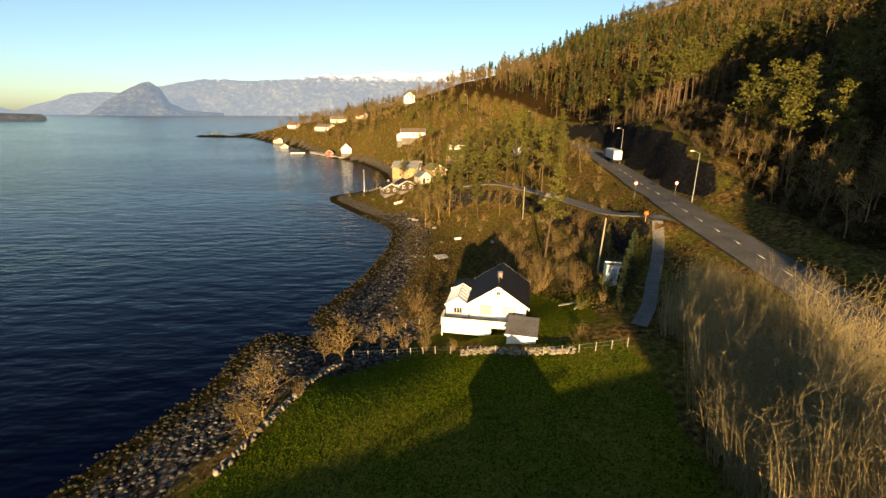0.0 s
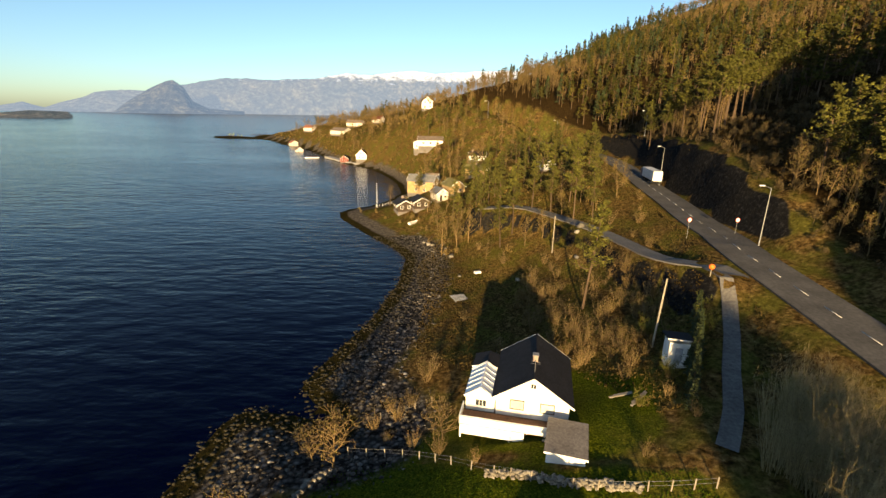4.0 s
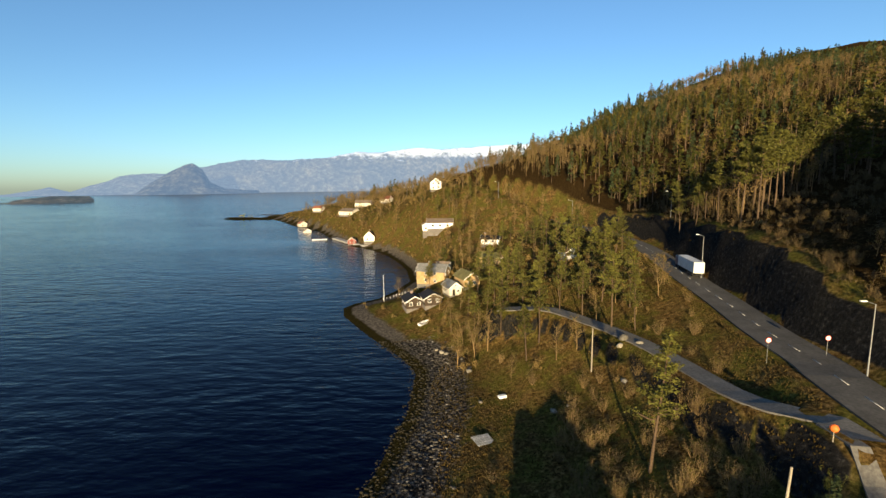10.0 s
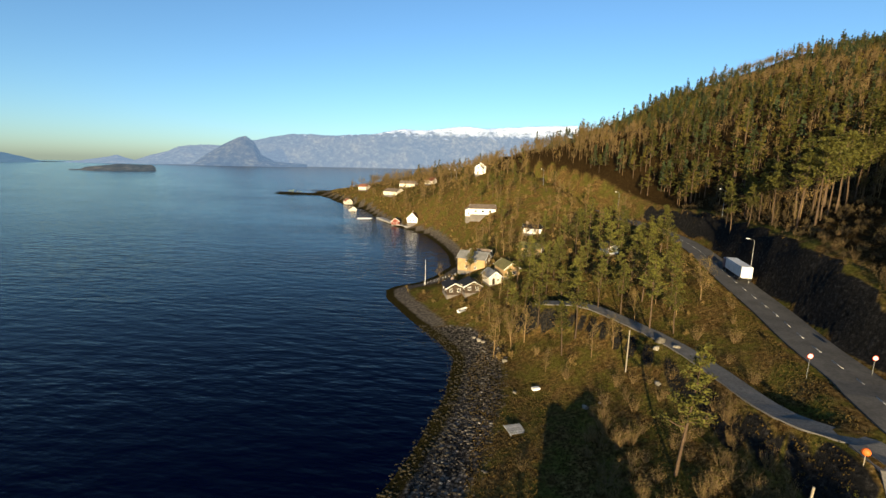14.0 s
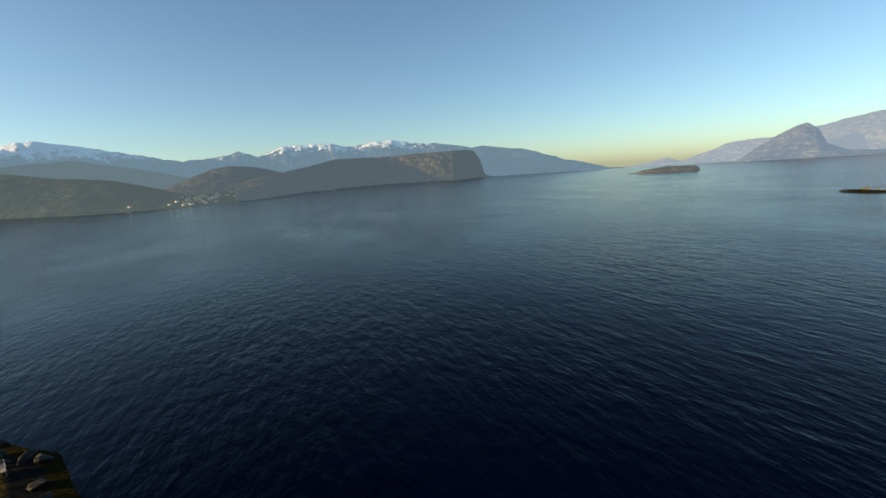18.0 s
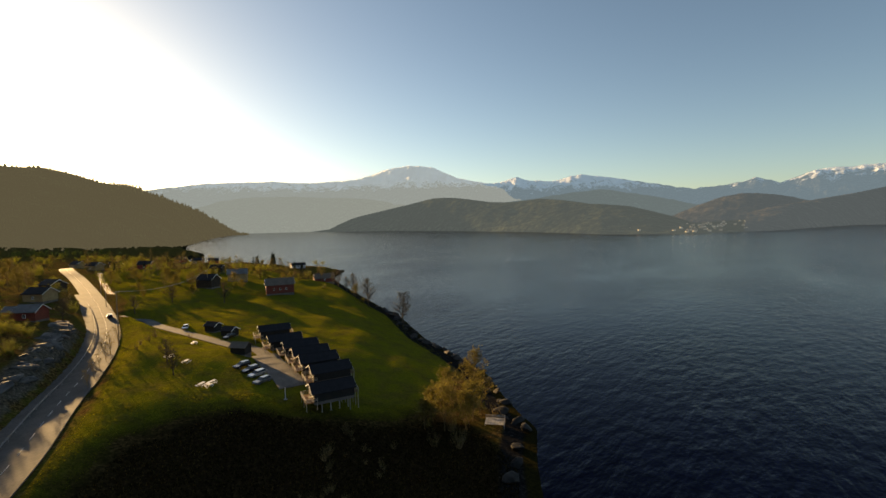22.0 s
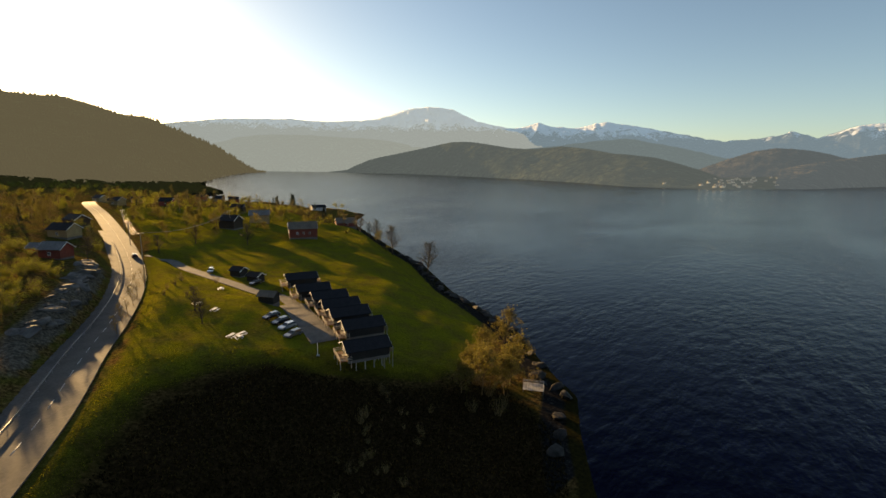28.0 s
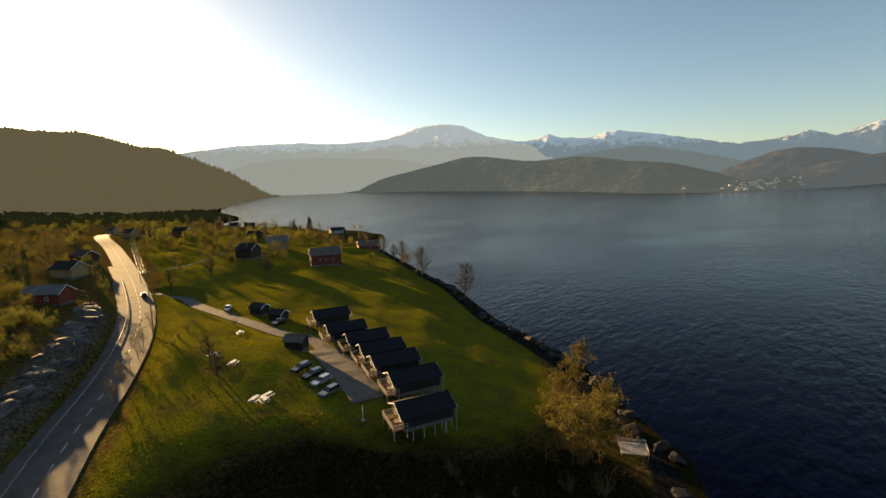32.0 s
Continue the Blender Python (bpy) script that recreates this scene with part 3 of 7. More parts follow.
HILL_EYE, BACK_EYE = (-2.7, 38.0, 40.0), (-23.0, 3.0, 49.0)
SPOTS += [crest(HILL_EYE, az, el, d, 9) for (az, el), d in zip(AE_HILL, (330, 430, 480, 500, 560, 620, 670, 700, 720, 740, 740))]
SPOTS += [crest(HILL_EYE, az, el, d * 1.9, 60) for (az, el), d in zip(AE_HILL[3:], (500, 560, 620, 670, 700, 720, 740, 740))]
# last three: an unseen hill, added to shade the slope beside the road
SPOTS += [(-350, -1600, 15), (-700, -2300, 20), (75, -60, 54), (95, -20, 47), (120, -110, 68)]
SPOTS += [(400, -900, 60), (700, -300, 170), (300, -400, 80), (900, 300, 210), (1500, 0, 230), (900, 1300, 130), (100, 1200, 60), (200, -1600, 60), (-300, -1100, 20), (800, -2300, 90)]
SPOTS = np.array(SPOTS, float)


def kernel(r2):
    return 0.5 * r2 * np.log(r2 + 1e-9)


def spline(p):
    """Weights of a smooth sheet through the spot heights."""
    n = len(p)
    a = np.zeros((n + 3, n + 3))
    q = p[:, :2] / 100
    a[:n, :n] = kernel(((q[:, None] - q[None]) ** 2).sum(-1)) + np.eye(n) * 0.02
    a[:n, n:] = np.c_[np.ones(n), q]
    a[n:, :n] = a[:n, n:].T
    return q, np.linalg.solve(a, np.r_[p[:, 2], 0, 0, 0])


KNOTS, WEIGHTS = spline(SPOTS)
COAST = np.array([(3500, 1500), (600, 1500), (100, 1150), (-150, 900), (-270, 730)] + SHORE
                 + [(-375, -786), (-437, -925), (-425, -1000), (-560, -1300), (-640, -1460), (-880, -1970), (-1560, -2980), (-1800, -3600), (3500, -3600)], float)


SPIT = [(-250.7, 626.4), (-300.5, 648.8), (-319.4, 638.9), (-346.8, 662)]


def to_line(x, y, line):
    """Distance to an open line, and the share along it."""
    best = np.full(x.shape, 1e18)
    at = np.zeros(x.shape)
    for i, (a, b) in enumerate(zip(line[:-1], line[1:])):
        d = np.subtract(b, a)[:2]
        t = np.clip(((x - a[0]) * d[0] + (y - a[1]) * d[1]) / max(d @ d, 1e-9), 0, 1)
        q = (x - a[0] - t * d[0]) ** 2 + (y - a[1] - t * d[1]) ** 2
        near = q < best
        best, at = np.where(near, q, best), np.where(near, i + t, at)
    return np.sqrt(best), at


def inside(x, y, ring):
    odd = np.zeros(x.shape, bool)
    for a, b in zip(ring, np.roll(ring, -1, 0)):
        if a[1] != b[1]:
            odd ^= ((a[1] > y) != (b[1] > y)) & (x < (b[0] - a[0]) * (y - a[1]) / (b[1] - a[1]) + a[0])
    return odd


def smooth(a, b, v):
    t = np.clip((v - a) / (b - a), 0, 1)
    return t * t * (3 - 2 * t)


def shore_distance(x, y):
    d, _ = to_line(x, y, COAST)
    return np.where(inside(x, y, COAST), d, -d)


def rounded_line(points, step=3.0):
    """A smooth line through the given points, in even steps."""
    p = np.array(points, float)
    p = np.vstack([2 * p[0] - p[1], p, 2 * p[-1] - p[-2]])
    out = []
    for a, b, c, d in zip(p[:-3], p[1:-2], p[2:-1], p[3:]):
        n = max(1, int(np.linalg.norm(c - b) / step))
        for t in np.arange(n) / n:
            out.append(0.5 * (2 * b + (c - a) * t + (2 * a - 5 * b + 4 * c - d) * t ** 2 + (3 * b - a - 3 * c + d) * t ** 3))
    return np.array(out + [p[-2]])


ROADS = [(rounded_line(TRACK), 1.7, 3.0), (rounded_line(DRIVE), 3.4, 3.0), (rounded_line(LANE), 2.2, 3.5), (rounded_line(MAIN_ROAD), 4.6, 6.0)]


def wobble(x, y, size):
    """Cheap rolling unevenness."""
    u, v = x / size, y / size
    return (np.sin(u * 1.7 + 1.3 * np.sin(v * 1.1)) + np.sin(v * 2.3 + 1.7 * np.sin(u * 0.9 + 2)) + 0.5 * np.sin(u * 4.1 + v * 3.3) + 0.5 * np.sin(v * 5.3 - u * 4.7)) / 3


def land(x, y):
    x, y = np.asarray(x, float), np.asarray(y, float)
    s = shore_distance(x, y)
    q = np.stack([x, y], -1) / 100
    h = WEIGHTS[-3] + q[..., 0] * WEIGHTS[-2] + q[..., 1] * WEIGHTS[-1]
    for k, w in zip(KNOTS, WEIGHTS):
        h = h + w * kernel(((q - k) ** 2).sum(-1))
    h = np.maximum(h, 1.0)
    h = h + wobble(x, y, 9) * 0.25 * smooth(6, 30, s) + wobble(x + 40, y, 45) * 3.0 * smooth(60, 260, np.hypot(x, y - 40) - 60)
    h = h + wobble(x + 13, y, 21) * 0.9 * smooth(12, 34, s) * smooth(36, 52, -y) * (1 - smooth(240, 300, -y))
    # two unseen hills, added to keep the sun off the roadside slope
    h = h + 32 * np.exp(-((x - 78) / 32) ** 2 - ((y + 60) / 60) ** 2) + 45 * np.exp(-((x - 150) / 60) ** 2 - ((y + 110) / 80) ** 2)
    beach = 0.10 * s
    h = np.where(s > 0, beach + (np.maximum(h, beach) - beach) * smooth(4, 26, s), np.maximum(0.14 * s, -9))
    h = np.maximum(h, 2.6 - 0.16 * to_line(x, y, SPIT)[0] + 0.5 * wobble(x, y, 7))
    for line, half, bank in ROADS:
        d, at = to_line(x, y, line)
        if half > 4:  # blasted rock face on the hill side
            cut = smooth(84, 98, y) * (1 - smooth(180, 196, y)) * (x > np.interp(y, line[:, 1], line[:, 0]))
            h = h + cut * 2.0 * smooth(4.5, 8.0, d) * (1 - smooth(12, 40, d)) * (1 + 0.35 * wobble(x, y, 5))
            bank = bank - 2.6 * cut
        z = np.interp(at, np.arange(len(line)), line[:, 2])
        h = h + (z - (0.22 if half > 4 else 0) - h) * (1 - smooth(half, half + bank, d))
    return h


def on_sheet(x, y):
    """Height of the built ground sheet."""
    x, y = np.asarray(x, float), np.asarray(y, float)
    i = np.clip(np.searchsorted(gx, x) - 1, 0, len(gx) - 2)
    j = np.clip(np.searchsorted(gy, y) - 1, 0, len(gy) - 2)
    u, v = np.clip((x - gx[i]) / (gx[i + 1] - gx[i]), 0, 1), np.clip((y - gy[j]) / (gy[j + 1] - gy[j]), 0, 1)
    return GZ[i, j] * (1 - u) * (1 - v) + GZ[i + 1, j] * u * (1 - v) + GZ[i, j + 1] * (1 - u) * v + GZ[i + 1, j + 1] * u * v


def ground(x, y):
    return float(on_sheet(x, y))


def steps(lo, hi, fine, far_lo, far_hi, grow=1.07):
    mid = list(np.arange(lo, hi + fine / 2, fine))
    a, s = [lo], fine
    while a[-1] > far_lo:
        s *= grow
        a.append(a[-1] - s)
    b, s = [mid[-1]], fine
    while b[-1] < far_hi:
        s *= grow
        b.append(b[-1] + s)
    return np.array(a[:0:-1] + mid + b[1:])


def mesh_from(name, verts, faces, material=None, smooth_faces=False):
    me = bpy.data.meshes.new(name)
    me.from_pydata([tuple(v) for v in verts], [], [tuple(int(i) for i in q) for q in faces])
    if material:
        me.materials.append(material)
    if smooth_faces:
        me.polygons.foreach_set("use_smooth", [True] * len(me.polygons))
    me.update()
    return me


def grid_faces(nx, ny):
    i, j = np.meshgrid(np.arange(nx - 1), np.arange(ny - 1), indexing="ij")
    a = (i * ny + j).ravel()
    return np.stack([a, a + ny, a + ny + 1, a + 1], 1)


gx = steps(-150, 110, 2.0, -1700, 3400)
gy = steps(-190, 215, 2.0, -3500, 1450)
GX, GY = np.meshgrid(gx, gy, indexing="ij")
GZ = land(GX, GY)
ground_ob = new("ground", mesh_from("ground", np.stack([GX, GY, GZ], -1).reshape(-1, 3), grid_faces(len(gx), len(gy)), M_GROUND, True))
FIELD = [(-19.3, 35.9), (-16.6, 46.3), (-13.1, 53.8), (-6.6, 55), (2.2, 50.9), (11.2, 48.8), (19.8, 48), (21.4, 40.6), (20, 25), (16, 8), (0, -6), (-26.6, 6.1), (-25, 24)]
LAWN = [(-32.9, -69.6), (-46.3, -101.9), (-61.6, -148.1), (-81, -203.3), (-99.7, -327.1), (-204.3, -333.1), (-207.7, -237.3), (-191.9, -165), (-166, -101.5), (-132.4, -58.4), (-110.1, -42.4), (-93.7, -36.9), (-78.7, -48.1), (-68.6, -44.1), (-56.2, -54.5)]
GREEN_BANK = [(-12, -34), (-22.6, -53.7), (-33, -71.6), (-56.1, -66), (-80.7, -50.1), (-93.7, -40), (-85, -37), (-66, -48), (-58, -58), (-46, -60), (-34, -58), (-25, -47), (-17, -36)]
SHADED_BRACKEN = [(-6, -20), (-14, -36), (-24, -50), (-34, -60), (-46, -62), (-58, -60), (-66, -50), (-80, -41), (-92, -36), (-100, -28), (-92, -8), (-60, 12), (-38, 26), (-24, 6)]
NEAR_HOUSE = [(-9.7, 58.3), (-0.5, 54), (13.2, 50.2), (20, 53.4), (20.9, 63.5), (14.4, 67.1), (10.3, 69.1), (1.7, 59.2), (-5.6, 59.2)]


def zone_of(ring, soft):
    ring = np.array(ring, float)
    d, _ = to_line(GX.ravel(), GY.ravel(), np.vstack([ring, ring[:1]]))
    return np.clip(0.5 + np.where(inside(GX.ravel(), GY.ravel(), ring), d, -d) / soft, 0, 1)


main_line = ROADS[3][0]
GS = shore_distance(GX, GY).ravel()
hz = GZ.ravel()
on_beach = smooth(25, 34, GY.ravel()) * (1 - smooth(146, 156, GY.ravel())) * (np.abs(GX.ravel()) < 80)
steep = np.hypot(*np.gradient(GZ, gx, gy)).ravel()
bank_d = to_line(GX.ravel(), GY.ravel(), main_line)[0]
ROCK_BANK = smooth(5.5, 7.5, bank_d) * (1 - smooth(12, 17, bank_d)) * (GX.ravel() > np.interp(GY.ravel(), main_line[:, 1], main_line[:, 0])) * smooth(-160, -145, GY.ravel()) * (1 - smooth(-80, -66, GY.ravel()))
lay = {"lawn": np.maximum(zone_of(LAWN, 8), zone_of(GREEN_BANK, 10)),
       "grass": np.maximum.reduce([zone_of(FIELD, 3), zone_of(LAWN, 8), zone_of(NEAR_HOUSE, 4), 0.9 * zone_of(GREEN_BANK, 10)]) * smooth(1.5, 5, GS),
       "stones": (1 - smooth(7, 16, GS)) * on_beach,
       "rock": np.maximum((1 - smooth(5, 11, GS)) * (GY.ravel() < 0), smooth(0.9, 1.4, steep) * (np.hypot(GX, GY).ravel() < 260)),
       "shelf": np.maximum((1 - smooth(4, 12, GS)) * (1 - on_beach) * smooth(100, 140, GY.ravel()), 0.62 * ROCK_BANK),
       "shaded_bracken": zone_of(SHADED_BRACKEN, 24),
       "shaded_woods": smooth(8, 16, to_line(GX.ravel(), GY.ravel(), main_line)[0]) * (GX.ravel() > np.interp(GY.ravel(), main_line[:, 1], main_line[:, 0])) * smooth(40, 70, GY.ravel()),
       "weed": 1 - smooth(1.0, 5.0, GS)}
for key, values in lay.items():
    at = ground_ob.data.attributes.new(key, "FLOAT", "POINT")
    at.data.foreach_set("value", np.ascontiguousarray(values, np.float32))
tagged(ground_ob, "sloping green field, rough heath and forest floor down to a stony shore", "ground", kind="structure")

# water: one sheet to the horizon
wx = np.array([-4900, -2500, -1200, -600, -300, 0, 300, 1200, 4900])
WX, WY = np.meshgrid(wx, wx, indexing="ij")
water = new("water", mesh_from("water", np.stack([WX, WY, 0 * WX], -1).reshape(-1, 3), grid_faces(len(wx), len(wx)), M_WATER))
tagged(water, "calm dark blue fjord water with long low ripples", "water", kind="structure")


def ribbon(line, half, lift, shift=0.0):
    """A strip along a line, laid over the land."""
    p = np.asarray(line, float)
    t = np.gradient(p[:, :2], axis=0)
    t /= np.linalg.norm(t, axis=1)[:, None] + 1e-9
    side = np.stack([-t[:, 1], t[:, 0]], 1)
    v = []
    for off in (shift + half, shift - half):
        v.append(np.c_[p[:, :2] + side * off, p[:, 2] + lift])
    n = len(p)
    verts = np.vstack(v)
    faces = [(i, i + n, i + n + 1, i + 1) for i in range(n - 1)]
    return verts, faces


def road(name, line, half, material, label, lift=0.09, thick=0.25):
    v, fc = ribbon(line, half, lift)
    n = len(line)
    if half < 3.5:  # small roads follow the land
        z = on_sheet(v[:, 0], v[:, 1])
        mid = on_sheet(line[:, 0], line[:, 1])
        v[:, 2] = np.maximum(z, np.r_[mid, mid]) + lift
    low = v - [0, 0, thick]
    m = len(v)
    sides = [(i, i + 1, m + i + 1, m + i) for i in range(n - 1)] + [(n + i + 1, n + i, m + n + i, m + n + i + 1) for i in range(n - 1)]
    ob = new(name, mesh_from(name, np.vstack([v, low]), [f[::-1] for f in fc] + sides, material))
    return tagged(ob, label, "road", kind="structure")


road("road", main_line, 3.9, M_ASPHALT, "two-lane grey asphalt country road with a dashed centre line")
road("road_lane", ROADS[2][0], 1.9, M_GRAVEL, "narrow grey gravel lane", 0.16)
road("road_track", ROADS[0][0], 0.9, M_GRAVEL, "gravel farm track beside a hedge", 0.18)
road("road_drive", ROADS[1][0], 1.9, M_GRAVEL, "grey gravel drive to the cabins", 0.14)
yard = rounded_line(DRIVE[-3:], 2.0)
road("parking_yard", yard[int(len(yard) * 0.2):], 3.4, M_GRAVEL, "wide grey gravel yard in front of the cabins", 0.18)


# ---- builders ----
class Soup:
    """Points and triangles gathered for one mesh."""

    def __init__(self):
        self.v, self.f, self.n = [], [], 0

    def add(self, v, f):
        self.v.append(np.asarray(v, float).reshape(-1, 3))
        self.f.append(np.asarray(f, int).reshape(-1, 3) + self.n)
        self.n += len(self.v[-1])

    def tube(self, pts, rad, sides=5):
        pts = np.asarray(pts, float)
        t = np.gradient(pts, axis=0)
        t /= np.linalg.norm(t, axis=1)[:, None] + 1e-9
        ref = np.array([0.31, 0.17, 0.93]) if abs(t[0, 2]) < 0.8 else np.array([1.0, 0.1, 0])
        u = np.cross(t, ref)
        u /= np.linalg.norm(u, axis=1)[:, None] + 1e-9
        w = np.cross(t, u)
        a = np.arange(sides) / sides * 2 * np.pi
        ring = pts[:, None] + (np.cos(a)[None, :, None] * u[:, None] + np.sin(a)[None, :, None] * w[:, None]) * np.asarray(rad)[:, None, None]
        n, f = len(pts), []
        for i in range(n - 1):
            for j in range(sides):
                p, q = i * sides + j, i * sides + (j + 1) % sides
                f += [(p, q, q + sides), (p, q + sides, p + sides)]
        for j in range(1, sides - 1):
            f += [((n - 1) * sides, (n - 1) * sides + j, (n - 1) * sides + j + 1)]
        self.add(ring.reshape(-1, 3), f)

    def leaves(self, centres, size, rnd, flat=0.6):
        c = np.asarray(centres, float).reshape(-1, 3)
        n = len(c)
        d = rnd.normal(size=(n, 3, 3)) * [1, 1, flat]
        d -= d.mean(1, keepdims=True)
        d /= np.linalg.norm(d, axis=2, keepdims=True) + 1e-9
        s = np.asarray(size) * (0.6 + 0.8 * rnd.rand(n))
        self.add((c[:, None] + d * s[:, None, None]).reshape(-1, 3), np.arange(3 * n))

    def arrays(self):
        return np.vstack(self.v), np.vstack(self.f)

    def mesh(self, name, material, smooth_faces=False):
        return mesh_np(name, *self.arrays(), material, smooth_faces)


def mesh_np(name, v, f, material, smooth_faces=False):
    me = bpy.data.meshes.new(name)
    me.vertices.add(len(v))
    me.vertices.foreach_set("co", np.ascontiguousarray(v, np.float32).ravel())
    me.loops.add(f.size)
    me.loops.foreach_set("vertex_index", np.ascontiguousarray(f, np.int32).ravel())
    me.polygons.add(len(f))
    me.polygons.foreach_set("loop_start", np.arange(0, f.size, f.shape[1], dtype=np.int32))
    if smooth_faces:
        me.polygons.foreach_set("use_smooth", np.ones(len(f), bool))
    me.materials.append(material)
    me.update(calc_edges=True)
    me.validate()
    return me


def child(name, me, parent, label=""):
    ob = new(name, me)
    ob.parent = parent
    return tagged(ob, label)


def limb(rnd, start, way, length, r0, bend=0.25, n=4):
    p = [np.array(start, float)]
    way = np.array(way, float)
    for _ in range(n):
        way = way + rnd.normal(size=3) * bend
        way /= np.linalg.norm(way)
        p.append(p[-1] + way * length / n)
    return np.array(p), np.linspace(r0, r0 * 0.25, n + 1)


def pine_parts(seed, h, detail=1.0, low=0.42, tuft=0.66, needles=54, slim=0.82):
    """Scots pine: bare lower trunk, layered tufted crown."""
    rnd = np.random.RandomState(seed)
    wood, crown = Soup(), Soup()
    top = np.array([rnd.normal() * 0.35, rnd.normal() * 0.35, h])
    k = np.linspace(0, 1, 6)[:, None]
    trunk = k * top + np.sin(k * 3 + seed) * [[0.12, 0.1, 0]]
    trunk[0] = (0, 0, -0.4)
    wood.tube(trunk, np.linspace(0.0135 * h, 0.03, 6), 6)
    n = int(26 * detail)
    for i in range(n):
        t = low + (1 - low) * (i + rnd.rand()) / n
        at = np.array([np.interp(t, k[:, 0], trunk[:, j]) for j in range(3)])
        reach = h * slim * (0.05 + 0.165 * np.sin(min(1, (1.03 - t) / (1 - low) * 1.15) * 1.5)) * (0.7 + 0.5 * rnd.rand())
        a = rnd.rand() * 6.28
        p, r = limb(rnd, at, (np.cos(a), np.sin(a), 0.25 + 0.4 * t), reach, 0.012 * h * (1.1 - t), 0.18, 3)
        wood.tube(p, r, 3)
        m = int(needles * detail * (0.6 + reach / h * 3))
        q = p[1 + rnd.randint(0, 3, m)] + rnd.normal(size=(m, 3)) * [0.30, 0.30, 0.17] * (reach / 2.6 + 0.25)
        crown.leaves(q, 0.038 * tuft * h ** 0.85, rnd, 0.5)
    crown.leaves(trunk[-1] + rnd.normal(size=(int(18 * detail), 3)) * [0.3, 0.3, 0.4], 0.3, rnd)
    return wood, crown


def spruce_parts(seed, h, detail=1.0):
    rnd = np.random.RandomState(seed)
    wood, crown = Soup(), Soup()
    wood.tube([(0, 0, -0.4), (0, 0, h * 0.5), (0, 0, h)], [0.016 * h, 0.01 * h, 0.01], 5)
    n = int(300 * detail)
    t = rnd.rand(n) ** 0.8
    a = rnd.rand(n) * 6.28
    r = (1 - t) * h * 0.19 * (0.35 + 0.65 * rnd.rand(n) ** 0.5) + 0.05
    z = h * (0.08 + 0.92 * t) - r * 0.35
    crown.leaves(np.stack([np.cos(a) * r, np.sin(a) * r, z], 1), 0.05 * h, rnd, 0.5)
    return wood, crown


def birch_parts(seed, h, leaf=0.3, twigs=1.0, spread=0.33, stout=1.0):
    """Leafless or just budding broadleaf tree."""
    rnd = np.random.RandomState(seed)
    wood, crown = Soup(), Soup()
    p, r = limb(rnd, (0, 0, -0.3), (0, 0, 1), h * 0.95, 0.013 * h * stout, 0.06, 6)
    wood.tube(p, r, 6)
    tips = []
    for i in range(int(20 * twigs)):
        t = 0.22 + 0.75 * (i + rnd.rand()) / (20 * twigs)
        at = np.array([np.interp(t * 6, range(7), p[:, j]) for j in range(3)])
        a = rnd.rand() * 6.28
        q, s = limb(rnd, at, (np.cos(a), np.sin(a), 0.9), h * spread * (1.15 - t) + 0.4, 0.007 * h * stout * (1.15 - t), 0.2, 3)
        wood.tube(q, s, 3)
        for _ in range(4):
            b = q[rnd.randint(1, 4)]
            w, s2 = limb(rnd, b, rnd.normal(size=3) * 0.8 + [0, 0, 0.7], h * 0.11, 0.0028 * h * stout, 0.25, 2)
            wood.tube(w, s2, 3)
            tips += [w[1], w[2]]
            for _ in range(2):
                w2, s3 = limb(rnd, w[rnd.randint(1, 3)], rnd.normal(size=3) + [0, 0, 0.4], h * 0.06, 0.0018 * h * stout, 0.2, 1)
                wood.tube(w2, s3, 3)
                tips.append(w2[-1])
    tips = np.array(tips)
    m = int(len(tips) * leaf * 3) + 3
    crown.leaves(tips[rnd.randint(0, len(tips), m)] + rnd.normal(size=(m, 3)) * 0.16, 0.10 + 0.004 * h, rnd, 0.8)
    return wood, crown


def shrub_parts(seed, h, stems=26, leaf=0.25, lean=0.35, width=0.5, bend=0.09, thick=1.0):
    """Many-stemmed sallow or hazel."""
    rnd = np.random.RandomState(seed)
    wood, crown = Soup(), Soup()
    tips = []
    for _ in range(stems):
        a, o = rnd.rand() * 6.28, rnd.rand() ** 0.5 * width
        way = (np.cos(a) * lean * rnd.rand() * 1.6, np.sin(a) * lean * rnd.rand() * 1.6, 1)
        ln = h * (0.55 + 0.5 * rnd.rand())
        p, r = limb(rnd, (np.cos(a) * o, np.sin(a) * o, -0.15), way, ln, (0.012 + 0.006 * h) * thick, bend, 4)
        wood.tube(p, r, 3)
        for _ in range(4):
            b = p[rnd.randint(1, 5)]
            q, s = limb(rnd, b, rnd.normal(size=3) * 0.55 + [0, 0, 1], ln * 0.28, 0.012 * (0.5 + 0.5 * thick), 0.15, 2)
            wood.tube(q, s, 3)
            tips += [q[1], q[2]]
            q2, s2 = limb(rnd, q[1], rnd.normal(size=3) * 0.7 + [0, 0, 1], ln * 0.16, 0.008, 0.15, 1)
            wood.tube(q2, s2, 3)
            tips.append(q2[-1])
    tips = np.array(tips)
    m = int(len(tips) * leaf * 2) + 2
    crown.leaves(tips[rnd.randint(0, len(tips), m)] + rnd.normal(size=(m, 3)) * 0.14, 0.09, rnd, 0.8)
    return wood, crown


def plant(name, parts, wood_mat, leaf_mat, label, category="tree", group="", names=("trunk", "crown")):
    e = new(name)
    wood, crown = parts
    child(names[0], wood.mesh(names[0], wood_mat), e)
    child(names[1], crown.mesh(names[1], leaf_mat), e)
    return tagged(e, label, category, group)


STOCK = {}


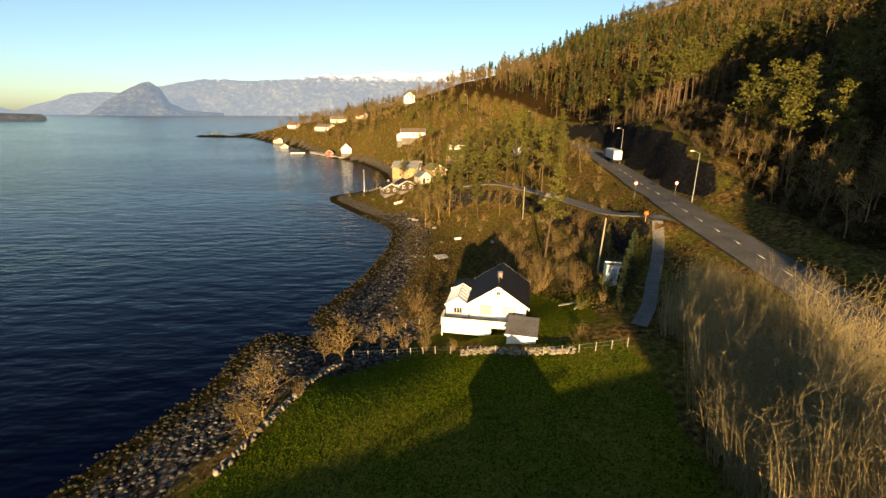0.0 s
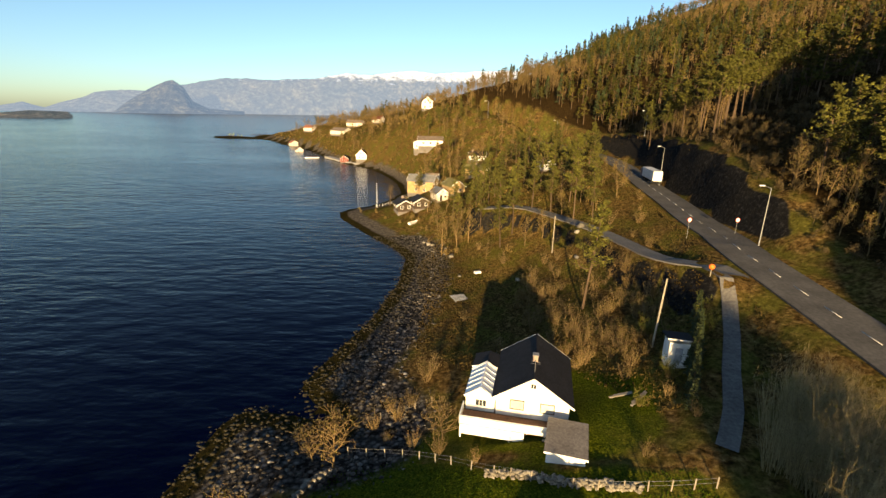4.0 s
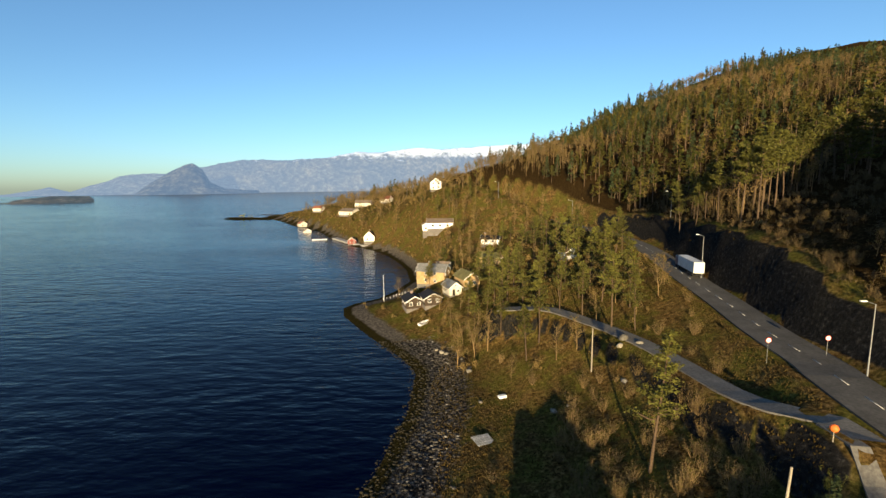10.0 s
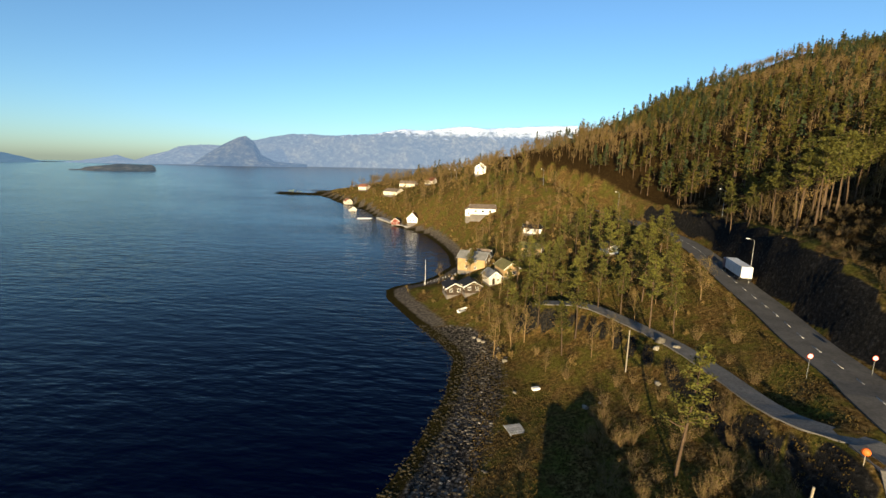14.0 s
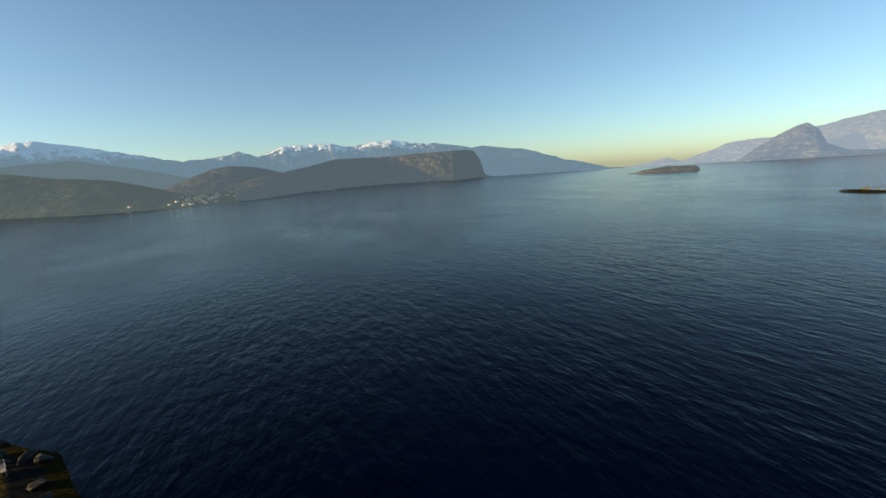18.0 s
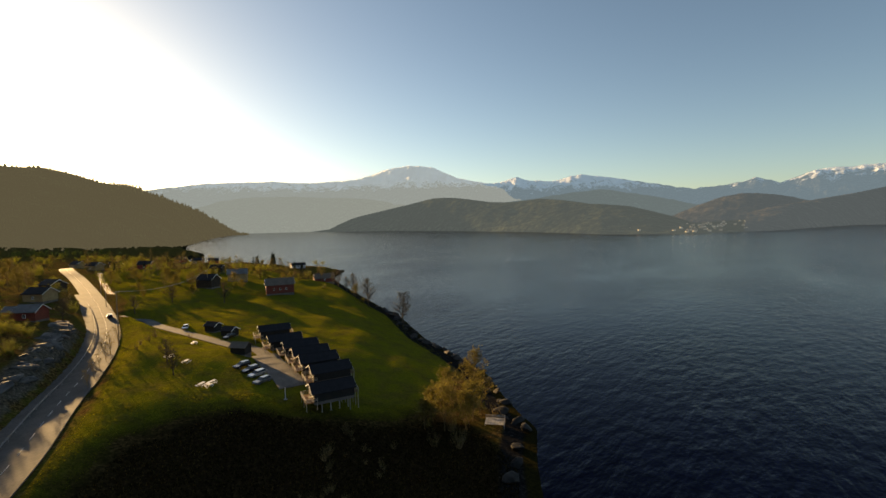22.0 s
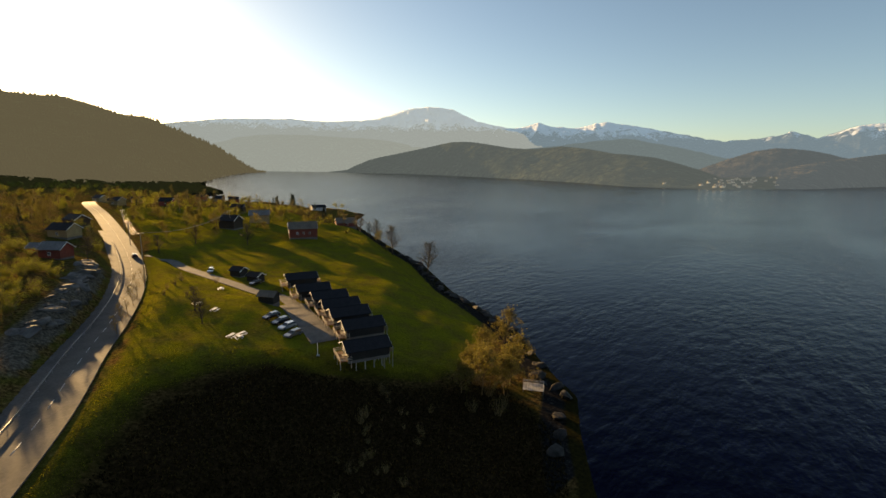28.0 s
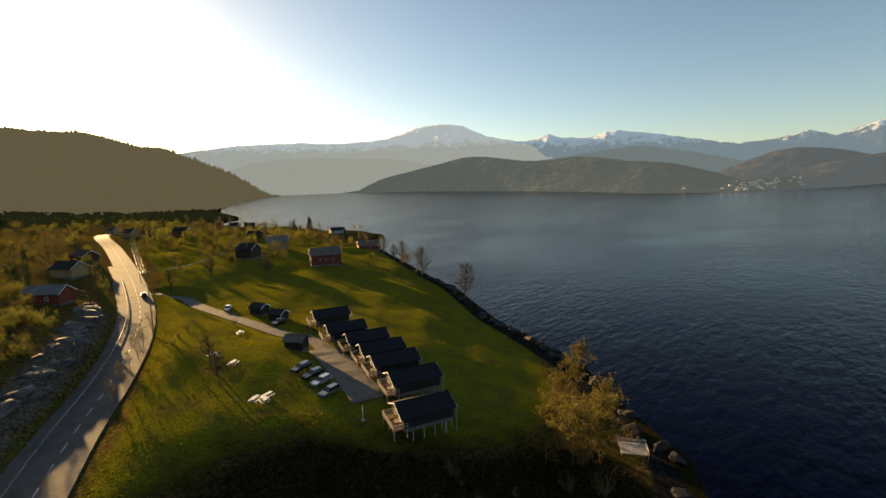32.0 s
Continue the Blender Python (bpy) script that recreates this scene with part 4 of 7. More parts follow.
def stand(kind, x, y, size=1.0, turn=None, lean=0.0, label="", z=None):
    """Sets one plant of a kind on the land."""
    if kind in ("shrub", "thicket", "green") and min(to_line(np.array([x]), np.array([y]), r[0])[0][0] - r[1] for r in ROADS[:3]) < 0.9:
        return None
    first, makers, used = STOCK[kind]
    rnd = random.Random(hash((round(x * 7), round(y * 7))) & 0xFFFF)
    i = rnd.randrange(len(makers))
    m = Matrix.LocRotScale((x, y, ground(x, y) if z is None else z), Euler((lean * rnd.uniform(-1, 1), lean * rnd.uniform(-1, 1), rnd.uniform(0, 6.28) if turn is None else turn)),
                           Vector((1, 1, 1)) * size * rnd.uniform(0.88, 1.12))
    if first[i] is None:
        first[i] = makers[i]()
        first[i].matrix_basis = m
        ob = first[i]
    else:
        keep = first[i].matrix_basis.copy()
        first[i].scale = (1, 1, 1)
        ob = copy_thing(first[i], m)
        first[i].matrix_basis = keep
    if label:
        tagged(ob, label)
    return ob


def stock(kind, makers):
    STOCK[kind] = ([None] * len(makers), makers, 0)


stock("pine", [lambda s=s, h=h: plant("pine_tree", pine_parts(s, h), M_BARK, M_PINE, "tall Scots pine with bare reddish trunk and green crown", group="pines by the shore") for s, h in ((3, 13), (8, 14.5), (11, 12), (15, 15.5))])
stock("tall_pine", [lambda s=s, h=h: plant("pine_tree", pine_parts(s, h, 1.0, 0.56), M_BARK, M_PINE, "very tall pine with a long bare trunk and a high crown", group="pines on the hillside") for s, h in ((91, 18), (93, 20), (96, 17))])
stock("spruce", [lambda s=s, h=h: plant("spruce_tree", spruce_parts(s, h), M_BARK, M_SPRUCE, "dark green pointed spruce", group="spruces") for s, h in ((4, 9), (9, 11))])
stock("birch", [lambda s=s, h=h: plant("birch_tree", birch_parts(s, h), M_TWIG, M_BUD, "slender budding birch with pale bare branches", group="birches") for s, h in ((2, 10), (5, 11.5), (7, 9))])
stock("bare", [lambda s=s, h=h: plant("bare_tree", birch_parts(s, h, 0.02, 2.2, 0.5, 1.9), M_DARKTWIG, M_BUD, "bare broadleaf tree on the shore rocks", group="bare shore trees") for s, h in ((21, 10), (25, 11))])
stock("pollard", [lambda s=s, h=h: plant("pollard_tree", birch_parts(s, h, 0.2, 1.9, 0.6, 1.9), M_TWIG, M_BUD, "stout pollard tree with a fan of tan twigs", group="pollard trees on the sea wall") for s, h in ((27, 6.5), (29, 7.0))])
stock("shrub", [lambda s=s, h=h: plant("sallow_bush", shrub_parts(s, h), M_TWIG, M_BUD, "bushy leafless sallow with many tan stems", "bush", "sallow bushes", ("framework", "foliage")) for s, h in ((1, 3.6), (6, 4.4), (13, 3.0))])
stock("green", [lambda s=s, h=h: plant("green_bush", shrub_parts(s, h, 30, 3.2, 0.5), M_TWIG, M_LEAF, "rounded bush with fresh yellow-green leaves", "bush", "green bushes", ("framework", "foliage")) for s, h in ((31, 3.4), (36, 4.2))])
stock("thicket", [lambda s=s, h=h: plant("sallow_thicket", shrub_parts(s, h, 74, 0.05, 0.17, 1.5, 0.04, 0.5), M_STEM, M_BUD, "dense thicket of tall straight leafless stems", "bush", "sallow thicket by the road", ("framework", "foliage")) for s, h in ((41, 6.2), (44, 7.0), (47, 5.4))])
stock("willow", [lambda s=s, h=h: plant("leafy_tree", birch_parts(s, h, 1.5, 1.5, 0.55), M_TWIG, M_BUD, "broad budding tree with olive-tan twigs on the shore", group="leafy shore trees") for s, h in ((51, 7.5), (55, 6.5))])

# pines, birches and bushes between the sea and the road
lone = plant("pine_tree", pine_parts(5, 18.0, 1.2, 0.38, 0.5, 62, 0.68), M_BARK, M_PINE, "tall slightly leaning pine standing alone on the heath", group="pines by the shore")
lone.matrix_basis = pose(19.7, 86.1, ground(19.7, 86.1), 0, 4, 0)
for x, y, s in [(9, 125.6, 0.9), (3.6, 156.1, 1.0), (22.4, 133.6, 0.95), (28.6, 140.4, 0.9), (12.3, 130.7, 1.0), (23.6, 159.7, 1.0), (-2.1, 146, 0.8), (1.2, 148, 0.9), (4.4, 138.9, 1.0),
                (40.4, 163.2, 1.0), (5.7, 150, 1.1), (13.9, 145.8, 1.0), (24.6, 146.6, 1.0), (-0.9, 166.1, 0.9), (33.1, 155.4, 1.05), (16.2, 157.9, 1.0), (9.7, 164, 1.0), (19.5, 167.9, 0.95), (29.1, 167.6, 1.1), (35.5, 173.4, 1.0),
                (26.4, 125.4, 1.0), (30.5, 123.2, 0.9), (18.1, 137.7, 1.1), (9.4, 137.9, 1.0), (37.1, 147.2, 1.0), (29, 153.5, 1.1), (20.5, 151.7, 1.0), (7.4, 158, 1.1), (11.9, 170, 1.1), (25, 173.7, 1.1), (3.2, 174.2, 1.0), (31.4, 179.6, 1.1), (37.4, 165.3, 1.1), (41.6, 173.2, 1.0), (-3.7, 156, 0.9), (32.7, 133.2, 0.9), (12, 178.1, 0.9), (18.6, 186, 1.0), (7.7, 188.2, 0.9), (33.6, 187.5, 1.0), (39.7, 181.3, 0.9), (16.6, 203.1, 0.9), (25.3, 202.9, 1.0), (33.8, 205.6, 1.0), (23.3, 217.9, 0.9), (10.2, 220.2, 0.8), (14.7, 234.2, 0.8)]:
    stand("pine", x, y, s * 0.95, lean=0.04)
rnd = random.Random(5)
for x, y in [(-5, 143.9), (-2.2, 138.8), (1.1, 135.8), (-8.2, 149.9), (-5.9, 131.7), (-2, 134.7), (5.4, 121.6), (19, 123.5), (27.8, 148.5), (36, 143.2), (38.7, 133.1), (32.7, 129.2), (-10.4, 158), (-5.9, 162.1), (30.8, 137.3), (24.4, 129.5), (14.7, 122.5), (39.1, 147.2), (41.8, 139.1), (-12.5, 166.1)]:
    stand("birch", x, y, rnd.uniform(0.6, 1.0))
for _ in range(46):
    x, y = rnd.uniform(-30, 45), rnd.uniform(185, 330)
    if shore_distance(np.array([x]), np.array([y]))[0] > 9 and to_line(np.array([x]), np.array([y]), main_line)[0][0] > 9:
        stand("birch" if rnd.random() < 0.75 else "pine", x, y, rnd.uniform(0.55, 0.95))
for x, y in [(-5.1, 70.6), (-4.2, 73), (12.9, 77.1), (15.6, 77.5), (19.1, 69.5), (18.3, 76.5), (10.9, 81.6), (14.5, 82.1), (19.3, 73.1), (21.8, 77.1), (17.1, 85.1), (23.1, 83.1), (13, 89.1), (21.4, 92.1), (25.3, 87.1), (26.6, 95.1),
             (27.7, 79.2), (23.5, 72.2), (30, 84.2), (18.5, 97.1), (9.9, 93.1), (0.1, 90.2), (27.8, 101.1), (23.9, 105.1), (3.8, 128.7), (9.2, 117.5), (17.8, 112.3), (35.7, 102.1), (35, 109.1), (38.1, 115), (40.3, 121), (33.4, 119.1), (42.4, 127)]:
    stand("shrub", x, y, rnd.uniform(0.55, 1.05))
for _ in range(70):
    y = rnd.uniform(68, 112)
    x = rnd.uniform(np.interp(y, [68, 90, 112], [13, 8, 14]), np.interp(y, [68, 80, 112], [26, 31, 27]))
    stand("shrub", x, y, rnd.uniform(0.4, 0.9))
for x, y, s in [(25.4, 73.3, 0.8), (30.2, 68.9, 0.7), (23.6, 62.3, 0.6), (31.1, 70.8, 0.6), (18.6, 57.8, 0.5), (32.9, 75.2, 0.5)]:
    stand("green", x, y, s)
for x, y, s in [(23.4, 55.7, 0.75), (24.6, 58.3, 0.9), (25.5, 60.2, 1.0), (26.4, 62.1, 1.05), (27.7, 64.4, 1.1), (28.9, 66.9, 1.1), (30, 69.4, 1.0), (31.4, 72.3, 0.9), (25.1, 59.3, 0.9), (28.3, 65.9, 1.0)]:
    stand("spruce", x - 0.6, y, s * 0.5, label="dense dark green hedge conifer beside the track")
# pollards and saplings along the sea wall of the field
for x, y, s in [(-16.8, 45.5, 0.6), (-2.7, 55, 0.8), (-21, 42.8, 0.9), (1.1, 52.1, 0.45), (16.4, 50.1, 0.5)]:
    stand("shrub", x, y, s)
for x, y, s in [(-8.7, 59.2, 0.5), (-5.6, 57.3, 0.45), (-10.8, 61.7, 0.8), (-8.2, 63.1, 0.9), (-6.7, 65.5, 0.8), (-9.3, 65, 0.7), (19, 63.4, 0.8), (20.7, 66.3, 0.9), (21.9, 58.9, 0.6), (22.8, 54.6, 0.5), (24.7, 56.6, 0.7), (15.4, 68.6, 0.8), (11.5, 72.1, 0.8), (8.4, 74, 0.7), (5.2, 76, 0.6)]:
    stand("shrub", x, y, s)
for x, y, s in [(-19.5, 41.7, 1.0), (-19.3, 37.7, 0.75), (-13.9, 55, 0.85), (-16.4, 55.6, 0.7), (-2.3, 57.7, 0.7)]:
    stand("pollard", x, y, s)
for x, y, s in [(-310, 643.8, 0.9), (-315.6, 639.8, 1.1), (-322.4, 643.9, 0.8), (-306.2, 645.8, 0.7)]:
    stand("green", x, y, s)
# tall thicket between field and road
for i in range(125):
    t = rnd.random()
    y = 14 + 42 * t
    road_x = np.interp(y, [20, 39.5, 60], [30.5, 38.5, 43])
    x = rnd.uniform(20.5 + 5 * t, road_x - 4.5)
    stand("thicket", x, y, rnd.uniform(0.95, 1.3) * (1 - 0.4 * smooth(30, 56, y)))
# trees on the hill side of the road
for x, y, s in [(68.5, 175, 0.9), (67.1, 165.1, 0.95), (67.8, 155.3, 1.0), (69.7, 151.6, 1.0), (72.5, 154.7, 0.95), (75.2, 156.9, 1.0), (78.3, 159.1, 1.05), (80.6, 162.2, 0.95), (83.2, 163.5, 1.0), (86.6, 165.8, 1.0), (89.6, 167.8, 1.05), (92.5, 168.7, 0.95),
                (95.7, 168.3, 1.0), (98.7, 167.1, 1.0), (101.5, 166.5, 1.0), (103.9, 163, 1.0), (71.4, 163.3, 1.0), (76.7, 165.6, 1.0), (82, 170, 1.0), (88.9, 173.7, 1.0), (63, 86.3, 0.9), (67.6, 90.8, 1.0), (73.2, 98.2, 0.95), (77.6, 91.6, 1.0), (81.9, 102, 1.0), (88.7, 108.5, 1.0), (94.5, 99.6, 1.0), (86.7, 94.1, 0.9)]:
    stand("tall_pine", x, y, s, lean=0.03)
for x, y, s in [(63.3, 95.1, 1.0), (62.6, 99.3, 1.1), (66.8, 102.1, 1.0), (69, 99.1, 1.1), (71.2, 105.8, 1.0), (67.1, 80.9, 1.0), (72.9, 85.3, 1.0), (81, 76, 1.1), (81, 87.7, 1.1), (75, 70, 1.0), (78.3, 95.7, 1.1), (90, 80, 1.0), (65.4, 184.7, 1.0), (68.9, 182.9, 1.1), (65.8, 174.9, 0.9), (67.4, 192.8, 1.0), (70.9, 188.9, 1.1), (74.2, 181.1, 1.1)]:
    stand("pine", x, y, s * 1.05, lean=0.03)
for _ in range(62):
    y = rnd.uniform(54, 106)
    x = rnd.uniform(np.interp(y, [54, 80, 106], [57.5, 57, 60]), np.interp(y, [54, 80, 106], [80, 74, 74]))
    stand("birch", x, y, rnd.uniform(0.6, 1.0))
for _ in range(40):
    y = rnd.uniform(104, 200)
    x = np.interp(y, main_line[:, 1], main_line[:, 0]) + rnd.uniform(11, 18)
    stand("birch" if rnd.random() < 0.4 else "shrub", x, y, rnd.uniform(0.45, 0.75))


# ---- forest on the hill ----
VILLAGE = [(-208, -422), (-218, -412), (-197, -434), (-109, -358), (-139, -418), (-63.7, -246.6), (-134.8, -339.2), (-52, -208), (-115, -425), (-47, -226), (-168, -300), (-253, -325), (-151, -238), (-124, -218)]
def forest(name, kinds, spots, material, label, sway=0.0):
    """Many far trees joined into one mesh."""
    rnd = np.random.RandomState(len(spots))
    vs, fs, n = [], [], 0
    for x, y, z, s, k in spots:
        v, f = kinds[int(k) % len(kinds)]
        a = rnd.rand() * 6.28
        c, d = np.cos(a) * s, np.sin(a) * s
        vs.append(np.stack([v[:, 0] * c - v[:, 1] * d + x, v[:, 0] * d + v[:, 1] * c + y, v[:, 2] * s * (0.85 + 0.3 * rnd.rand()) + z], 1))
        fs.append(f + n)
        n += len(v)
    ob = new(name, mesh_np(name, np.vstack(vs), np.vstack(fs), material))
    return tagged(ob, label, "forest", kind="stuff")


def far_birch(seed, h):
    """Slim trunk, a fan of upright twigs and a haze of buds."""
    r = np.random.RandomState(seed)
    wood, crown = Soup(), Soup()
    wood.tube([(0, 0, -0.3), (0.1, 0.1, h * 0.5), (0.2, 0, h * 0.95)], [0.012 * h, 0.008 * h, 0.01], 4)
    for i in range(26):
        t = 0.25 + 0.65 * r.rand()
        a, reach = r.rand() * 6.28, h * 0.34 * (1.1 - t)
        p = np.array([0.1, 0.05, h * t])
        q = p + [np.cos(a) * reach * 0.7, np.sin(a) * reach * 0.7, reach * (0.8 + 0.4 * r.rand())]
        w = np.array([-np.sin(a), np.cos(a), 0]) * 0.006 * h
        wood.add([p - w, p + w, q], [(0, 1, 2)])
        crown.leaves(p + (q - p) * (0.4 + 0.7 * r.rand(5, 1)) + r.normal(size=(5, 3)) * 0.3, 0.26, r, 1.2)
    return wood, crown


def far_pine(seed, h):
    """The crown of a full pine on a plain trunk."""
    r = np.random.RandomState(seed)
    wood = Soup()
    wood.tube([(0, 0, -0.3), (0.1, 0, h * 0.5), (0, 0.1, h * 0.96)], [0.017 * h, 0.011 * h, 0.02], 5)
    for _ in range(6):
        a, t = r.rand() * 6.28, 0.25 + 0.3 * r.rand()
        p, s = limb(r, (0.05, 0, h * t), (np.cos(a), np.sin(a), 0.2), h * 0.12, 0.05, 0.1, 1)
        wood.tube(p, s, 3)
    return wood, pine_parts(seed, h, 0.62, 0.30, 1.45, 24)[1]


lo_pines = [far_pine(s, h) for s, h in ((61, 13), (64, 15), (67, 12))]
lo_spruces = [spruce_parts(s, h, 0.5) for s, h in ((71, 12), (73, 14))]
lo_birches = [far_birch(s, h) for s, h in ((81, 10), (83, 12))]
rnd2 = np.random.RandomState(12)
n = 27000
fx, fy = rnd2.uniform(-200, 760, n), rnd2.uniform(15, 980, n)
fz = on_sheet(fx, fy)
road_d = to_line(fx, fy, main_line)[0]
far = np.hypot(fx, fy - 35)
road_x = np.interp(fy, main_line[:, 1], main_line[:, 0])
east = (fx > road_x + 9) & (road_d > 13)
clearing = (((fx - 82) / 26) ** 2 + ((fy - 132) / 30) ** 2 < 1) | ((fx < 82) & (fy < 150))
bearing = np.degrees(np.arctan2(-fx, fy - 35))
crest_d = np.interp(bearing, [a for a, _ in AE_HILL[::-1]], [740, 740, 720, 700, 670, 620, 560, 500, 480, 430, 330])
shown = (far < crest_d * 1.06) & (bearing > -62) & (bearing < 9)
thick = np.where(far < 160, 0.7, np.where(far < 330, 0.72, 0.75))
lot = rnd2.rand(n)
keep = east & ~clearing & shown & (lot < thick) & (fz > 14)
SITES = np.array([(-21.9, 175), (-17.2, 201.2), (-9.1, 176.7), (-4.3, 181.7), (-20.1, 282.5), (-27.8, 292.4), (-76, 354), (-91, 363), (4.5, 199.3), (6, 240.3), (28.8, 182.2), (-27, 343.4), (-114, 443.1), (-171.3, 527.9)])
clear = np.min([np.hypot(fx - a, fy - b) for a, b in SITES], axis=0) > 10
west = (~(fx > road_x)) & (fy > 205) & (shore_distance(fx, fy) > 13) & clear & (lot < np.where(fy > 330, 0.36, 0.36)) & (road_d > 8)
keep |= west
pick = rnd2.rand(n)
leafless = np.sin(fx / 37 + 1) + np.sin(fy / 29 + fx / 60) > 0.35
kind = np.where((fx < road_x) & (pick < np.where(fy < 330, 0.62, 0.72)), 2, np.where(leafless & (pick < 0.8), 2, np.where((far > 230) & (pick < np.where(far > 420, 0.5, 0.2)), 1, np.where(pick < 0.78, 0, 2))))
rows = np.stack([fx, fy, fz - 0.2, rnd2.uniform(0.5, 1.25, n), rnd2.randint(0, 6, n)], 1)


def wood_of(p):
    return [a.arrays() for a, _ in p]


def crown_of(p):
    return [b.arrays() for _, b in p]


for code, p, names in ((0, lo_pines, ("pine_trunks", "pine_crowns")), (1, lo_spruces, ("spruce_trunks", "spruce_crowns")), (2, lo_birches, ("bare_birches", "birch_buds"))):
    sel = rows[keep & (kind == code)]
    forest(names[0], wood_of(p), sel, M_BARK if code < 2 else M_TWIG, "trunks of the mixed forest on the hillside" if code < 2 else "leafless birches among the pines on the hillside")
    forest(names[1], crown_of(p), sel, (M_HILLPINE, M_SPRUCE, M_HILLBUD)[code], ("green pine crowns of the hillside forest", "dark spruce crowns of the hillside forest", "yellowish buds of the hillside birches")[code])


def far_leafy(seed, h):
    """Round-headed tree in fresh leaf."""
    r = np.random.RandomState(seed)
    wood, crown = far_birch(seed, h)
    c = r.normal(size=(9, 3)) * [0.16 * h, 0.16 * h, 0.15 * h] + [0, 0, 0.62 * h]
    crown.leaves(c[r.randint(0, 9, 150)] + r.normal(size=(150, 3)) * 0.085 * h, 0.05 * h, r, 0.9)
    return wood, crown


leafy = [far_leafy(s, h) for s, h in ((101, 8), (104, 10), (107, 7))]
n = 2600
fx, fy = rnd2.uniform(-330, 190, n), rnd2.uniform(-760, -235, n)
ok = (shore_distance(fx, fy) > 12) & (to_line(fx, fy, main_line)[0] > 9) & (np.sin(fx / 31) + np.sin(fy / 27 + 1) > 0.1) & ((fx > -90) | (rnd2.rand(n) < 0.55))
ok &= np.min([np.hypot(fx - a, fy - b) for a, b in VILLAGE], axis=0) > 9
rows = np.stack([fx, fy, on_sheet(fx, fy) - 0.2, rnd2.uniform(0.35, 0.95, n), rnd2.randint(0, 6, n)], 1)[ok]
forest("leafy_trunks", wood_of(leafy), rows, M_TWIG, "trunks and twigs of the trees about the village")
forest("leafy_crowns", crown_of(leafy), rows, M_LEAF, "fresh yellow-green crowns of the trees about the village")

# low bushes on the sunny slope above the sea
n = 3600
fx, fy = rnd2.uniform(-260, 60, n), rnd2.uniform(120, 660, n)
ok = (shore_distance(fx, fy) > 7) & (to_line(fx, fy, main_line)[0] > 6.5) & (fx < np.interp(fy, main_line[:, 1], main_line[:, 0])) & (to_line(fx, fy, ROADS[2][0])[0] > 4)
ok &= np.min([np.hypot(fx - a, fy - b) for a, b in SITES], axis=0) > 7
rows = np.stack([fx, fy, on_sheet(fx, fy) - 0.15, rnd2.uniform(0.16, 0.42, n), rnd2.randint(0, 6, n)], 1)[ok]
n = 2600
fx, fy = rnd2.uniform(52, 150, n), rnd2.uniform(50, 230, n)
ok = (fx > np.interp(fy, main_line[:, 1], main_line[:, 0]) + 9) & (to_line(fx, fy, main_line)[0] > 9)
hill_rows = np.stack([fx, fy, on_sheet(fx, fy) - 0.15, rnd2.uniform(0.12, 0.34, n), rnd2.randint(0, 6, n)], 1)[ok]
forest("bush_twigs", wood_of(leafy), rows, M_TWIG, "twigs of low bushes on the slope above the sea")
forest("bush_leaves", crown_of(leafy), rows, M_DRYBUD, "budding olive and tan bushes on the slope above the sea")
# brown scrub, its colour lowered for the shade on this slope
M_SCRUB = surface("shaded_brown_scrub", (0.035, 0.025, 0.010), (0.10, 0.07, 0.027), 2.0, 0.9, bumpy=0)
forest("hill_scrub_twigs", wood_of(leafy), hill_rows, M_DARKTWIG, "bare twigs of the scrub on the hillside clearing")
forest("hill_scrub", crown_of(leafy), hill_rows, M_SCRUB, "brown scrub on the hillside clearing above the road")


# ---- solid parts ----
def bm_mesh(name, bm, material):
    me = bpy.data.meshes.new(name)
    bm.to_mesh(me)
    bm.free()
    me.materials.append(material)
    return me


def part(name, bm, material, parent, label=""):
    return child(name, bm_mesh(name, bm, material), parent, label)


def add_box(bm, x0, x1, y0, y1, z0, z1, m=None, bevel=0.0):
    r = bmesh.ops.create_cube(bm, size=1.0)
    vs = r["verts"]
    bmesh.ops.scale(bm, vec=(x1 - x0, y1 - y0, z1 - z0), verts=vs)
    bmesh.ops.translate(bm, vec=((x0 + x1) / 2, (y0 + y1) / 2, (z0 + z1) / 2), verts=vs)
    if bevel:
        es = list({e for v in vs for e in v.link_edges})
        vs = bmesh.ops.bevel(bm, geom=es, offset=bevel, segments=1, affect="EDGES")["verts"]
    if m is not None:
        bmesh.ops.transform(bm, matrix=m, verts=vs)


def box(name, x0, x1, y0, y1, z0, z1, material, parent, label="", m=None, bevel=0.015):
    bm = bmesh.new()
    add_box(bm, x0, x1, y0, y1, z0, z1, m, bevel)
    return part(name, bm, material, parent, label)


def add_beam(bm, a, b, w, h):
    a, b = Vector(a), Vector(b)
    d = b - a
    q = d.to_track_quat("X", "Z").to_matrix().to_4x4()
    add_box(bm, 0, d.length, -w / 2, w / 2, -h / 2, h / 2, Matrix.Translation(a) @ q)


def beam(name, a, b, w, h, material, parent, label=""):
    bm = bmesh.new()
    add_beam(bm, a, b, w, h)
    return part(name, bm, material, parent, label)


def add_rod(bm, a, b, r0, r1=None, sides=8):
    a, b = Vector(a), Vector(b)
    d = b - a
    m = Matrix.Translation((a + b) / 2) @ d.to_track_quat("Z", "Y").to_matrix().to_4x4()
    bmesh.ops.create_cone(bm, cap_ends=True, segments=sides, radius1=r0, radius2=r0 if r1 is None else r1, depth=d.length, matrix=m)


def rod(name, a, b, r0, material, parent, label="", r1=None, sides=8):
    bm = bmesh.new()
    add_rod(bm, a, b, r0, r1, sides)
    return part(name, bm, material, parent, label)


